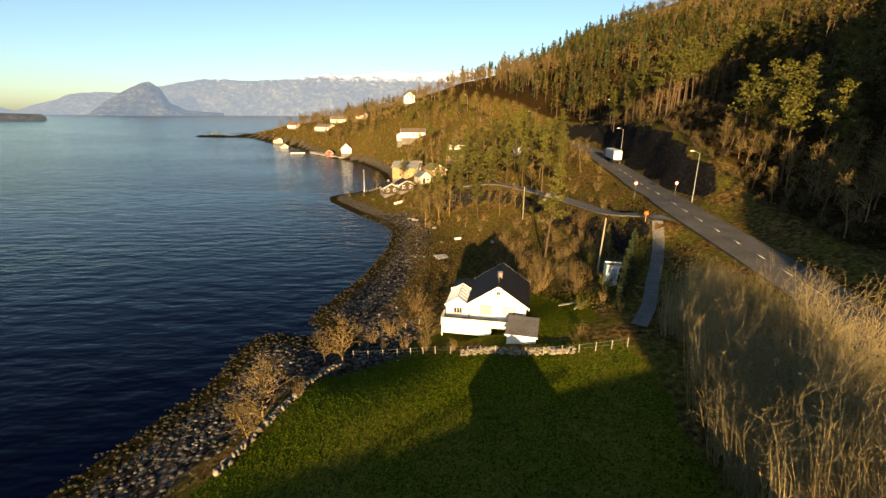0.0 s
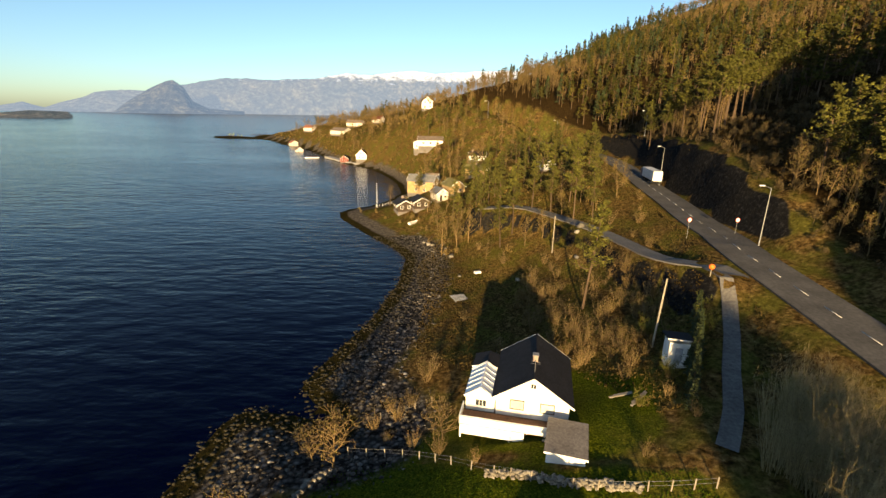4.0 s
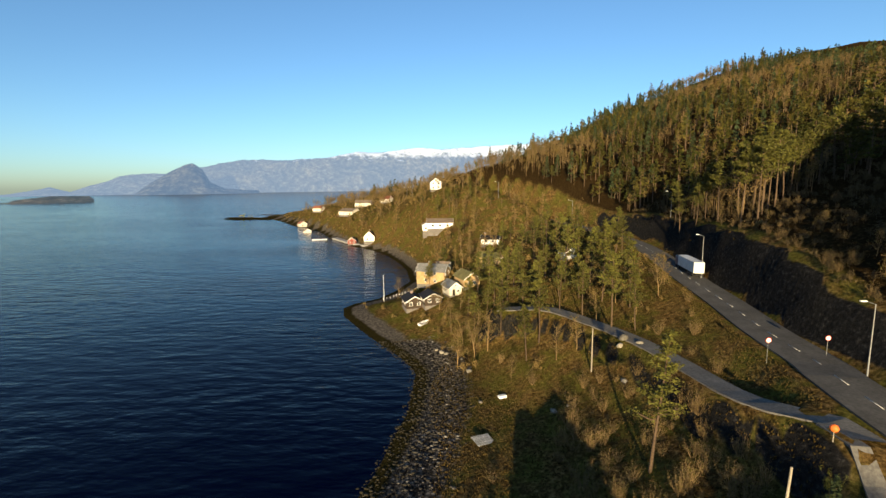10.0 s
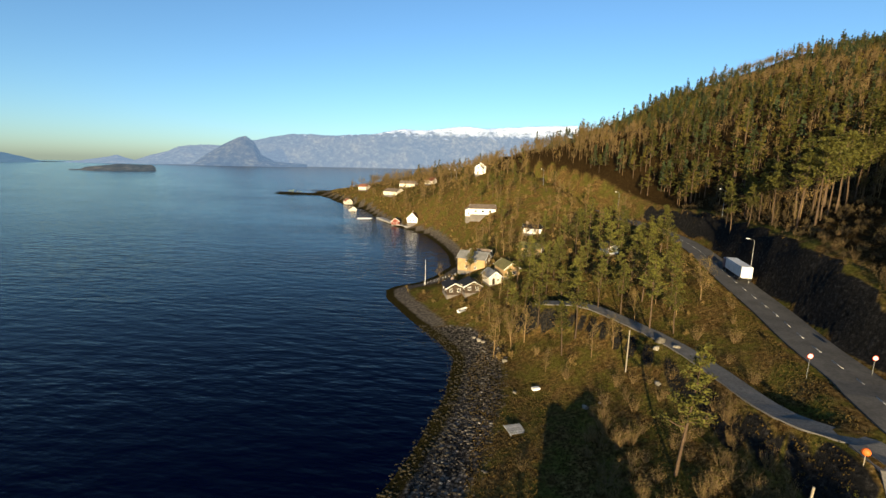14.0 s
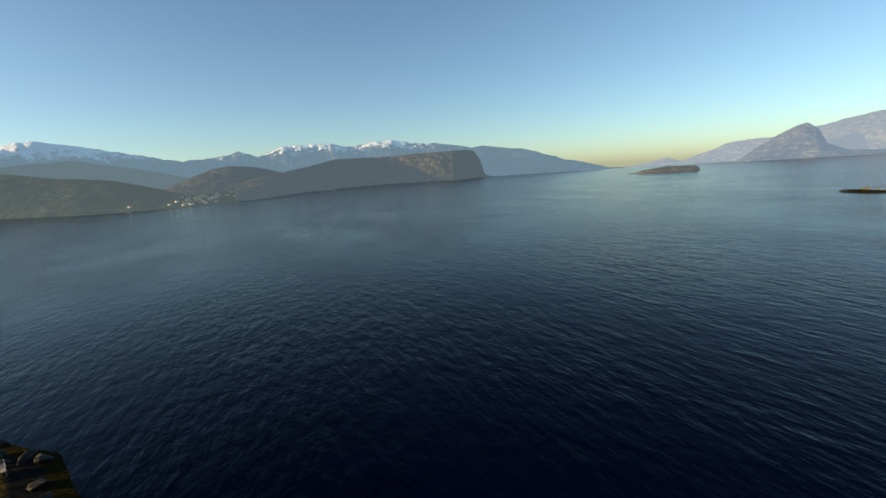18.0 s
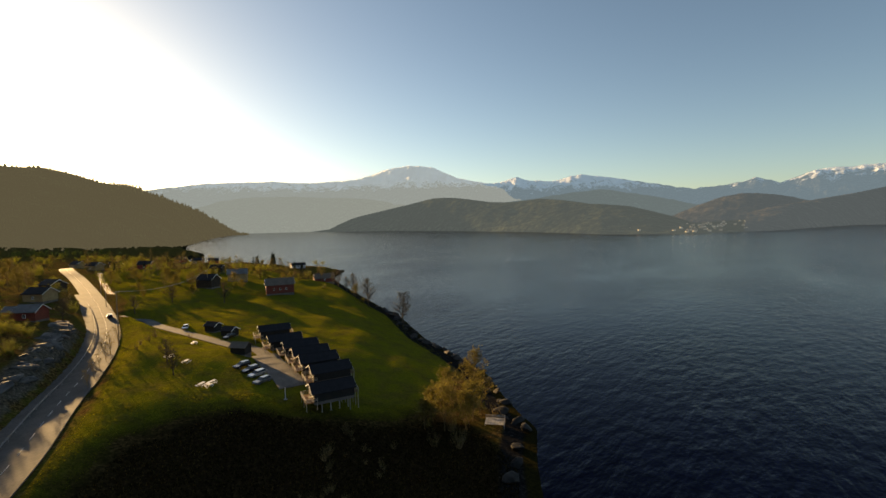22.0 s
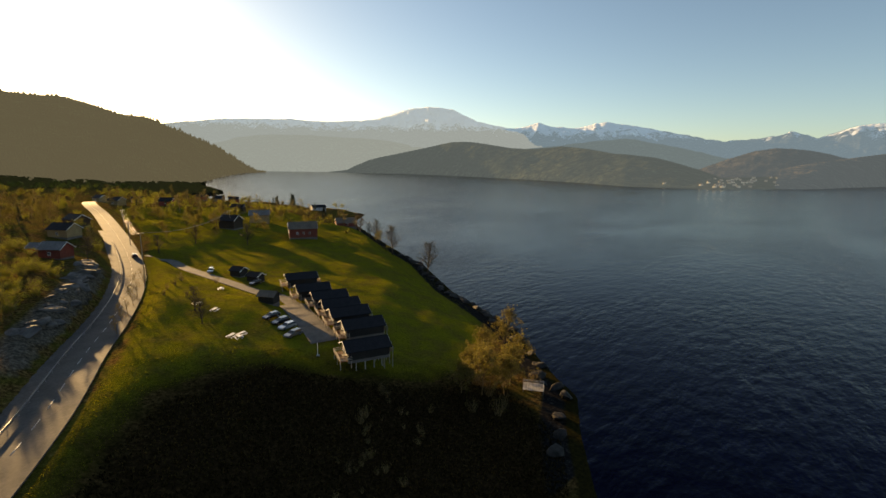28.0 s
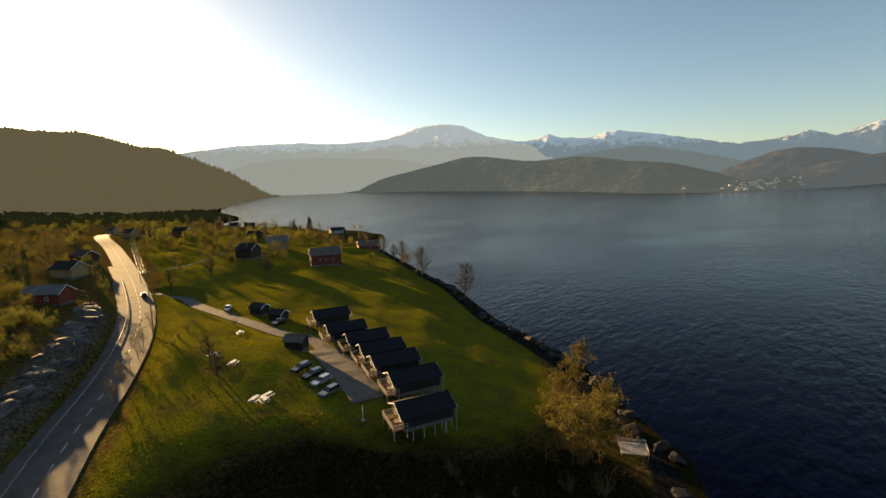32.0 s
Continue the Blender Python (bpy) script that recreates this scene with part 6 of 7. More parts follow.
cottage("white_cabin", l1, l2, 80, 5, 8, 2.5, 1.4, M_WHITE, M_DARKROOF, "small white cabin with a dark roof and pale chimney", FOUR, chimney=(2.5, 0.8, 1.2))
cottage("grey_hut", m1, m2, 20, 4, 5, 2.3, 1.1, M_GREYPAINT, M_DARKROOF, "small grey hut with a dark roof in a clearing", FOUR[:2])
cottage("hilltop_house", n1, n2, 10, 7, 9, 5.0, 2.6, M_WHITE, M_DARKROOF, "tall white house on the wooded ridge", TWO_FLOORS)
for n_, (x, y), w, l, yaw in (("yellow_house", (o1, o2), 11, 17, 60), ("red_roof_house", (p1, p2), 8, 11, 70), ("cream_cabin", (q1, q2), 7, 9, 40), ("low_house", (-104.7, 462), 7, 16, 80), ("slope_house", (-80, 446), 7, 9, 70), ("grey_boathouse", (-158, 452), 6, 9, 30), ("cream_shed", (-13.8, 209), 3.5, 5, 75)):
    cottage(n_, x, y, yaw, w, l, 3.2, 2.4, M_CREAM, M_BROWNROOF if n_ in ("yellow_house", "cream_shed", "low_house", "grey_boathouse") else M_REDROOF, {"yellow_house": "cream house with white gables on the point", "red_roof_house": "pale house with a red tiled roof", "cream_cabin": "small cream cabin near the water", "low_house": "long low cream house on the point", "slope_house": "small cream house on the birch slope", "grey_boathouse": "cream boathouse on the rocky shore", "cream_shed": "small cream shed on the slope"}[n_], FOUR)

# quay, jetties, flagpole, boats
quay = new("stone_quay")
tagged(quay, "stone and concrete quay below the white house", "quay")
for x0, y0, x1, y1 in ((-118, 398, -96, 366), (-96, 366, -80, 349)):
    beam("quay_wall", (x0 + 3, y0, 0.2), (x1 + 3, y1, 0.2), 4.5, 2.2, M_CONCRETE, quay)
pont = new("floating_jetty")
tagged(pont, "white floating jetty on the water", "jetty")
beam("pontoon", (-121, 396, 0.15), (-132, 392, 0.15), 2.5, 0.7, M_WHITE, pont)
FX, FY = -34.9, 193.8
flag = new("flagpole")
tagged(flag, "tall white flagpole on the rocky point", "flagpole")
fz0 = max(ground(FX, FY), 0.4)
rod("pole", (FX, FY, fz0 - 0.3), (FX, FY, fz0 + 9.5), 0.09, M_WHITE, flag, r1=0.05)
bm = bmesh.new()
bmesh.ops.create_uvsphere(bm, u_segments=8, v_segments=6, radius=0.13, matrix=Matrix.Translation((FX, FY, fz0 + 9.6)))
part("ball", bm, M_WHITE, flag)
fence("jetty_rail", [(-35.5, 195.7), (-28.8, 205), (-24.3, 210.1)], 1.5, M_WHITE, "white railing along the seaside terrace", 1.0)


def boat(x, y, yaw, l, material, label, z=None):
    e = new("rowing_boat")
    e.matrix_basis = pose(x, y, ground(x, y) + 0.25 if z is None else z, 8, 0, yaw)
    tagged(e, label, "boat")
    st = [(-0.5, 0.75, 0.0), (-0.2, 0.95, 0), (0.2, 0.85, 0), (0.42, 0.45, 0.08), (0.5, 0.03, 0.2)]
    v, f = [], []
    for t, w, s in st:
        b = w * l * 0.19
        v += [(t * l, -b, 0.5 + s), (t * l, -b * 0.6, 0.0 + s), (t * l, b * 0.6, 0.0 + s), (t * l, b, 0.5 + s)]
    for i in range(4):
        k = i * 4
        f += [(k, k + 1, k + 5, k + 4), (k + 1, k + 2, k + 6, k + 5), (k + 2, k + 3, k + 7, k + 6)]
    f += [(0, 3, 2, 1)]
    hull = solid("hull", v, f, material, e)
    md = hull.modifiers.new("thick", "SOLIDIFY")
    md.thickness = 0.05
    for t in (-0.2, 0.15):
        box("thwart", t * l - 0.12, t * l + 0.12, -l * 0.15, l * 0.15, 0.3, 0.35, M_WOOD, e)
    return e


(bxa, bya), (bxb, byb), (bxc, byc) = [(-16.7, 159.7), (3.2, 115.5), (-0.9, 100.8)]
boat(bxa, bya, 60, 4.5, M_WHITE, "small white rowing boat pulled up on the rocks")
raft = new("wrecked_pallet")
raft.matrix_basis = pose(bxc, byc, ground(bxc, byc) + 0.2, 6, 4, 30)
tagged(raft, "grey weathered pallet of boards washed up on the shore", "pallet")
for i in range(9):
    box("board", -1.6, 1.6, -1.2 + 0.28 * i, -0.98 + 0.28 * i, 0.1, 0.15, M_GREYWOOD, raft, bevel=0)
for x in (-1.4, 0, 1.4):
    box("bearer", x - 0.06, x + 0.06, -1.3, 1.35, -0.05, 0.1, M_GREYWOOD, raft, bevel=0)
crate = new("white_crate")
crate.matrix_basis = pose(bxb, byb, ground(bxb, byb) + 0.2, 0, 0, 25)
tagged(crate, "white plastic fish crate on the ground", "crate")
box("body", -0.8, 0.8, -0.4, 0.4, -0.1, 0.4, M_WHITE, crate, bevel=0.05)

# ---- road furniture ----
along = np.concatenate([[0], np.cumsum(np.linalg.norm(np.diff(main_line[:, :2], axis=0), axis=1))])


def on_road(s, side):
    p = np.array([np.interp(s, along, main_line[:, i]) for i in range(3)])
    q = np.array([np.interp(s + 0.5, along, main_line[:, i]) for i in range(3)])
    d = (q - p)[:2] / np.linalg.norm((q - p)[:2])
    return Vector((p[0] - d[1] * side, p[1] + d[0] * side, p[2])), math.degrees(math.atan2(d[1], d[0]))


marks = new("centre_line")
tagged(marks, "dashed white centre line on the asphalt", "road marking", kind="structure")
dash = mesh_np("dash", np.array([(-1.5, -0.08, 0), (1.5, -0.08, 0), (1.5, 0.08, 0), (-1.5, 0.08, 0), (-1.5, -0.08, -0.008), (1.5, -0.08, -0.008), (1.5, 0.08, -0.008), (-1.5, 0.08, -0.008)], float),
               np.array([(0, 1, 2, 3), (0, 4, 5, 1), (1, 5, 6, 2), (2, 6, 7, 3), (3, 7, 4, 0)]), M_PAINT)
total = along[-1]
for i in range(int(total / 6.0)):
    p, yaw = on_road(i * 6.0 + 2, 0)
    q, _ = on_road(i * 6.0 + 3, 0)
    o = new("dash", dash)
    o.parent = marks
    o.matrix_basis = Matrix.Translation((p.x, p.y, p.z + 0.105)) @ Euler((0, -math.atan2(q.z - p.z, 1.0), radians(yaw))).to_matrix().to_4x4()
# crash barriers: one between carriageway and footpath, one on the sea side of the curve
def crash_barrier(y0, y1, side, label):
    e = new("crash_barrier")
    tagged(e, label, "crash barrier", "crash barriers")
    s0, s1 = (float(np.interp(y, main_line[:, 1], along)) for y in (y0, y1))
    n = int((s1 - s0) / 4.0)
    pts = [on_road(s0 + (s1 - s0) * i / n, side)[0] for i in range(n + 1)]
    for a, b in zip(pts[:-1], pts[1:]):
        beam("rail", (a.x, a.y, a.z + 0.68), (b.x, b.y, b.z + 0.68), 0.06, 0.31, M_STEEL, e)
        box("post", a.x - 0.05, a.x + 0.05, a.y - 0.05, a.y + 0.05, a.z - 0.3, a.z + 0.72, M_STEEL, e, bevel=0)


crash_barrier(-205, -22, -3.1, "galvanised steel crash barrier beside the footpath")
crash_barrier(-40, -6, 4.2, "galvanised steel crash barrier on the outside of the curve")
walk_s = np.arange(float(np.interp(-240, main_line[:, 1], along)), float(np.interp(-5, main_line[:, 1], along)), 3.0)
path_line = np.array([on_road(float(q), -4.75)[0] for q in walk_s])
v, f = ribbon(path_line, 1.35, 0.13)
low = v - [0, 0, 0.3]
n, m = len(path_line), len(v)
footpath = new("pavement", mesh_from("pavement", np.vstack([v, low]), [q[::-1] for q in f] + [(i, i + 1, m + i + 1, m + i) for i in range(n - 1)] + [(n + i + 1, n + i, m + n + i, m + n + i + 1) for i in range(n - 1)], M_ASPHALT))
tagged(footpath, "grey asphalt footpath behind the crash barrier", "footpath", kind="structure")


def street_lamp(x, y, top, yaw, label="grey steel street lamp with a curved arm"):
    e = new("street_lamp")
    tagged(e, label, "street lamp", "street lamps")
    z = ground(x, y)
    rod("post", (x, y, z - 0.3), (x, y, top - 0.4), 0.11, M_STEEL, e, r1=0.06)
    c, s = math.cos(radians(yaw)), math.sin(radians(yaw))
    rod("arm", (x, y, top - 0.45), (x + 1.3 * c, y + 1.3 * s, top), 0.045, M_STEEL, e)
    h = box("lamp_head", -0.1, 0.75, -0.16, 0.16, -0.08, 0.1, M_WHITE, e, m=pose(x + 1.3 * c, y + 1.3 * s, top, 0, 0, yaw), bevel=0.04)
    box("lens", 0.0, 0.65, -0.12, 0.12, -0.11, -0.08, M_GLASS, h, m=pose(x + 1.3 * c, y + 1.3 * s, top, 0, 0, yaw))
    return e


for key in ("lamp1", "lamp2", "lamp3"):
    x, y, z = PT[key]
    street_lamp(x + 1.2, y, z, 180)
for x, y in [(69.6, 201.8), (-49.5, 393.3), (-60, 438.2), (13, 298.2)]:
    street_lamp(x, y, ground(x, y) + 9.5, 180)


def road_sign(x, y, z):
    e = new("road_sign")
    tagged(e, "round white road sign with a red rim on a steel post", "road sign", "road signs")
    g = ground(x, y)
    rod("post", (x, y, g - 0.3), (x, y, z + 0.5), 0.035, M_STEEL, e)
    m = Matrix.Translation((x, y - 0.06, z + 0.1)) @ Euler((radians(90), 0, 0)).to_matrix().to_4x4()
    bm = bmesh.new()
    bmesh.ops.create_cone(bm, cap_ends=True, segments=20, radius1=0.42, radius2=0.42, depth=0.03, matrix=m)
    d = part("plate", bm, M_SIGNRED, e)
    bm = bmesh.new()
    bmesh.ops.create_cone(bm, cap_ends=True, segments=20, radius1=0.33, radius2=0.33, depth=0.045, matrix=m)
    part("face", bm, M_WHITE, d, "white sign face")
    return e


for key in ("sign1", "sign2"):
    x, y, z = PT[key]
    road_sign(x, y, z)


def utility_pole(x, y, top, label, arm=True, lean=0.0):
    e = new("utility_pole")
    tagged(e, label, "utility pole", "utility poles")
    z = ground(x, y)
    rod("post", (x, y, z - 0.4), (x + lean, y, top), 0.15, M_WOOD, e, r1=0.10)
    if arm:
        beam("crossarm", (x - 0.9, y, top - 0.4), (x + 0.9, y, top - 0.4), 0.1, 0.12, M_WOOD, e)
        for k in (-0.8, 0, 0.8):
            rod("insulator", (x + k, y, top - 0.34), (x + k, y, top - 0.12), 0.05, M_WHITE, e, sides=6)
    return Vector((x + lean, y, top))


(u1, v1), (u2, v2), (u3, v3), (u4, v4) = [(24.6, 70.1), (19.9, 115.3), (-54.8, -126), (-79.2, -233.6)]
utility_pole(u1, v1, ground(u1, v1) + 9.6, "weathered leaning wooden pole beside the hedge", False, 0.5)
utility_pole(u2, v2, ground(u2, v2) + 8.5, "slim wooden pole on the slope", False)
t3 = utility_pole(u3, v3, PT["lpole"][2], "tall wooden power pole beside the road")
t4 = utility_pole(u4, v4, ground(u4, v4) + 11, "wooden power pole in the village")
(u5, v5), (u6, v6) = [(-122.6, -215.7), (-70.6, -194.8)]
t5 = utility_pole(u5, v5, ground(u5, v5) + 10, "wooden power pole among the farm houses")
t6 = utility_pole(u6, v6, ground(u6, v6) + 10, "wooden power pole by the road bend")
lines = new("power_line")
tagged(lines, "sagging power line cables between poles", "cables")


def cable(a, b, sag):
    pts = [a.lerp(b, i / 8) - Vector((0, 0, sag * 4 * (i / 8) * (1 - i / 8))) for i in range(9)]
    s = Soup()
    s.tube([tuple(p) for p in pts], [0.035] * 9, 4)
    child("cable", s.mesh("cable", M_CABLE), lines)


for k in (-0.8, 0.0, 0.8):
    o = Vector((k, 0, -0.12))
    for a, b, g in ((t3, t6, 2.0), (t6, t4, 1.5), (t3, t5, 3.0)):
        cable(a + o, b + o, g)
MX, MY, MZ = PT["buoy"]
ball = new("marker_ball")
tagged(ball, "orange marker ball on a short post in the bushes", "marker ball")
rod("post", (MX, MY, ground(MX, MY) - 0.2), (MX, MY, ground(MX, MY) + 1.2), 0.05, M_WOOD, ball)
bm = bmesh.new()
bmesh.ops.create_uvsphere(bm, u_segments=14, v_segments=9, radius=0.42, matrix=Matrix.Translation((MX, MY, ground(MX, MY) + 1.5)))
part("ball", bm, M_ORANGE, ball)


# ---- vehicles ----
def wheel(parent, x, y, r, w=0.22):
    bm = bmesh.new()
    bmesh.ops.create_cone(bm, cap_ends=True, segments=14, radius1=r, radius2=r, depth=w, matrix=pose(x, y, r, 90))
    wh = part("wheel", bm, M_TYRE, parent)
    bm = bmesh.new()
    bmesh.ops.create_cone(bm, cap_ends=True, segments=10, radius1=r * 0.6, radius2=r * 0.6, depth=w + 0.03, matrix=pose(x, y, r, 90))
    part("rim", bm, M_STEEL, wh)


def car(x, y, yaw, paint, label, z=None, wagon=True):
    e = new("car")
    e.matrix_basis = pose(x, y, ground(x, y) + 0.06 if z is None else z, 0, 0, yaw)
    tagged(e, label, "car", "parked cars")
    back = -2.05 if wagon else -1.5
    prof = [(-2.2, 0.35), (-2.22, 0.8), (-2.1, 0.95), (0.95, 0.95), (2.05, 0.78), (2.22, 0.55), (2.2, 0.32)]
    v = [(px, s * 0.88, pz) for s in (-1, 1) for px, pz in prof]
    n = len(prof)
    solid("body", v, [tuple(range(n)), tuple(range(2 * n - 1, n - 1, -1))] + [(i, (i + 1) % n, n + (i + 1) % n, n + i) for i in range(n)], paint, e)
    v = [(back, -0.8, 0.93), (1.05, -0.8, 0.93), (1.05, 0.8, 0.93), (back, 0.8, 0.93), (back + 0.3, -0.62, 1.42), (0.15, -0.62, 1.42), (0.15, 0.62, 1.42), (back + 0.3, 0.62, 1.42)]
    solid("cabin", v, [(0, 1, 5, 4), (1, 2, 6, 5), (2, 3, 7, 6), (3, 0, 4, 7), (0, 3, 2, 1)], M_CARGLASS, e, "cabin of dark tinted glass")
    box("car_roof", back + 0.25, 0.22, -0.66, 0.66, 1.40, 1.48, paint, e, bevel=0.03)
    for wx in (-1.35, 1.35):
        for wy in (-0.8, 0.8):
            wheel(e, wx, wy, 0.32)
    for wy in (-0.62, 0.62):
        box("headlight", 2.12, 2.24, wy - 0.17, wy + 0.17, 0.58, 0.72, M_GLASS, e)
        box("tail_light", -2.25, -2.18, wy - 0.14, wy + 0.14, 0.68, 0.85, M_SIGNRED, e)
    return e


CARS = [(-68.6, -80.7), (-68.9, -76.9), (-68.6, -73.4), (-67.5, -69.1)]
for (x, y), p, lab in zip(CARS, (M_CARBLACK, M_CARBLACK, M_CARSILVER, M_CARGREY), ("black van-like car parked on the gravel", "dark estate car parked in the row", "silver car parked between darker ones", "grey estate car at the end of the row")):
    car(x + 0.4, y + 2.4, 8, p, lab)
(c1, c2), (c3, c4), (c5, c6), (c7, c8) = [(-80.3, -141.8), (-83.6, -115.7), (-64.5, -165.9), (39.8, 157.2)]
car(c1, c2, 60, M_CARSILVER, "pale car standing beside the drive")
car(c3, c4, 20, M_CARBLACK, "dark car beside the small huts")
p, yaw = on_road(float(np.interp(-170, main_line[:, 1], along)), 1.8)
car(p.x, p.y, yaw + 180, M_CARBLACK, "black car driving on the road", p.z + 0.1)
# the lorry on the hill road
p, yaw = on_road(float(np.interp(158, main_line[:, 1], along)), -1.9)
lorry = new("lorry")
lorry.matrix_basis = Matrix.Translation((p.x, p.y, p.z + 0.1)) @ Euler((0, 0, radians(yaw))).to_matrix().to_4x4()
tagged(lorry, "articulated lorry with a white box trailer and a dark blue cab", "lorry")
box("trailer", -7.5, 5.6, -1.27, 1.27, 1.15, 4.0, M_TRAILER, lorry, "white ribbed box trailer", bevel=0.04)
for i in range(12):
    for s in (-1, 1):
        box("trailer_rib", -7.2 + i * 1.1, -7.14 + i * 1.1, s * 1.27 - 0.015, s * 1.27 + 0.015, 1.2, 3.95, M_WHITE, lorry, bevel=0)
for s in (-0.62, 0.62):
    d = box("rear_door", -7.56, -7.5, s - 0.6, s + 0.6, 1.25, 3.9, M_TRAILER, lorry)
    rod("lock_bar", (-7.6, s, 1.3), (-7.6, s, 3.85), 0.03, M_STEEL, d, sides=6)
box("bumper", -7.6, -7.4, -1.2, 1.2, 0.55, 0.75, M_TYRE, lorry)
box("chassis", -7.3, 8.4, -0.5, 0.5, 0.8, 1.15, M_TYRE, lorry)
cab = box("cab", 6.1, 8.3, -1.22, 1.22, 0.9, 3.5, M_CABBLUE, lorry, "dark blue cab", bevel=0.12)
box("windscreen", 8.27, 8.33, -1.05, 1.05, 2.1, 3.1, M_CARGLASS, cab)
for x in (-5.6, -4.3, -3.0, 5.2, 7.4):
    for s in (-1.05, 1.05):
        wheel(lorry, x, s, 0.5, 0.34)
box("side_skirt", -2.0, 4.0, -1.22, -1.18, 0.5, 1.15, M_GREYPAINT, lorry)

# ---- cabins above the bay ----
CAB_DIR = 156.0
rowc = [(-67.3, -50.6), (-73.6, -59.3), (-76.7, -68.3), (-79.4, -75.6), (-81.8, -83.9), (-82.8, -93.6), (-86.6, -105.7)]
d = Vector((math.cos(radians(CAB_DIR)), math.sin(radians(CAB_DIR))))
nrm = Vector((-d.y, d.x))


def holiday_cabin(x, y, z, first):
    """Ridge along the slope; decks at both gables."""
    e = gable_house("holiday_cabin", (x, y, z), CAB_DIR + 90, 6.0, 9.2, 2.05, 1.3, M_BLACKWOOD, M_DARKROOF, M_WHITE, "black-stained holiday cabin with white eaves and a deck", "cabin", "holiday cabins",
                    wins=[("f", -1.4, 1.3, 1.0, 1.0, 2), ("f", 1.4, 1.3, 1.0, 1.0, 2), ("b", -1.4, 1.3, 0.9, 0.9, 2), ("b", 1.2, 1.3, 0.9, 0.9, 2)], over=0.55, base=0.7)
    deck(e, -3.0, 3.0, 3.85, 6.4, 0.0, "lbr", M_DECK, M_RAILWOOD, 1.8, 0.95)
    deck(e, -1.5, 3.0, -6.0, -3.85, 0.0, "fr", M_DECK, M_RAILWOOD, 4.0, 0.95)
    for k in (-3.2, -1.2, 0.8, 2.8):
        box("stilt", 2.7, 2.9, k, k + 0.2, -3.6, -0.05, M_RAILWOOD, e, bevel=0)
        box("stilt", -2.9, -2.7, k, k + 0.2, -2.6, -0.05, M_RAILWOOD, e, bevel=0)
    box("garden_table", -1.6, -0.4, 4.7, 5.5, 0.68, 0.74, M_WOOD, e)
    return e


for i, (x, y) in enumerate(rowc):
    cxx, cyy = x + d.x * 6.0 + nrm.x * 3.0 + 0.4, y + d.y * 6.0 + nrm.y * 3.0 + 2.8
    zc = ground(x, y) + (1.7 if i == 0 else 1.3)
    holiday_cabin(cxx, cyy, zc, i == 0)
(s1, s2), (s3, s4), (s5, s6) = [(-74.6, -90.8), (-84.9, -129.7), (-86.4, -120.8)]
cottage("wood_store", s1, s2, 28, 3.2, 4.6, 2.2, 1.0, M_BLACKWOOD, M_BROWNROOF, "small dark store hut with a sunlit brown roof", trim=M_DARKWOOD)
cottage("garden_hut", s3, s4, 20, 3.6, 4.4, 2.1, 1.0, M_BLACKWOOD, M_DARKROOF, "small dark hut with a pale gable edge")
cottage("garden_hut", s5, s6, 20, 3.6, 4.4, 2.1, 1.0, M_BLACKWOOD, M_DARKROOF, "small dark hut with a pale gable edge")


def picnic_table(x, y, yaw):
    e = new("picnic_table")
    e.matrix_basis = pose(x, y, ground(x, y), 0, 0, yaw)
    tagged(e, "white wooden picnic table with benches on the lawn", "picnic table", "picnic tables")
    box("tabletop", -1.0, 1.0, -0.38, 0.38, 0.70, 0.76, M_WHITE, e)
    for s in (-0.75, 0.75):
        box("bench", -1.0, 1.0, s - 0.14, s + 0.14, 0.42, 0.47, M_WHITE, e)
        beam("leg", (s, -0.7, 0.0), (s, 0.25, 0.72), 0.08, 0.08, M_WHITE, e)
        beam("leg", (s, 0.7, 0.0), (s, -0.25, 0.72), 0.08, 0.08, M_WHITE, e)
    return e


for x, y, a in [(-56.9, -94.5, 10), (-58.5, -88.3, 40), (-69.6, -109.5, 70), (-57.5, -72.3, 15), (-56.2, -71.1, 80), (-55.1, -72.2, 30)]:
    picnic_table(x, y, a)
(w1, w2), (w3, w4) = [(-66.7, -56.2), (-102.1, -21.3)]
bol = new("light_post")
tagged(bol, "white post lamp with a round foot beside the parking", "light post")
z = ground(w1, w2)
rod("post", (w1, w2, z), (w1, w2, z + 2.9), 0.06, M_WHITE, bol)
rod("foot", (w1, w2, z - 0.1), (w1, w2, z + 0.12), 0.4, M_CONCRETE, bol, sides=14)
jet = new("bathing_platform")
jz = max(ground(w3, w4), 1.2) + 0.5
jet.matrix_basis = pose(w3, w4, jz, 0, 0, 28)
tagged(jet, "grey wooden bathing platform with low rails on the rocks", "platform")
deck(jet, -2.0, 2.0, -2.4, 2.4, 0.0, "lb", M_GREYWOOD, M_GREYWOOD, 1.8, 0.7)

# farm and village behind the cabins
(r1, r2), (r3, r4), (r5, r6), (r7, r8), (r9, r10), (r11, r12), (r13, r14), (r15, r16), (r17, r18) = [
    (-146, -184), (-203, -221), (-151, -238), (-124, -218), (-41, -161), (-38.5, -172), (-253, -325), (-162.9, -313.5), (-151.6, -241.7)]
farm = cottage("red_barn", r1, r2, 62, 9, 14, 4.6, 3.0, M_RED, M_BROWNROOF, "large dark red timber barn with white windows", [("r", u, 2.2, 0.9, 0.9, 2) for u in (-3, 0, 3)] + [("f", -1.5, 2.2, 0.9, 0.9, 2), ("f", 1.5, 2.2, 0.9, 0.9, 2)])
cottage("boathouse", r3, r4, 60, 10, 13, 2.6, 2.8, M_RED, M_BROWNROOF, "low red-brown boathouse with a hipped sunlit roof above the rocks", FOUR)
cottage("farmhouse", r5, r6, 60, 8, 11, 4.6, 2.6, M_OCHRE, M_GREYROOF, "ochre two-storey farmhouse with a grey roof", TWO_FLOORS)
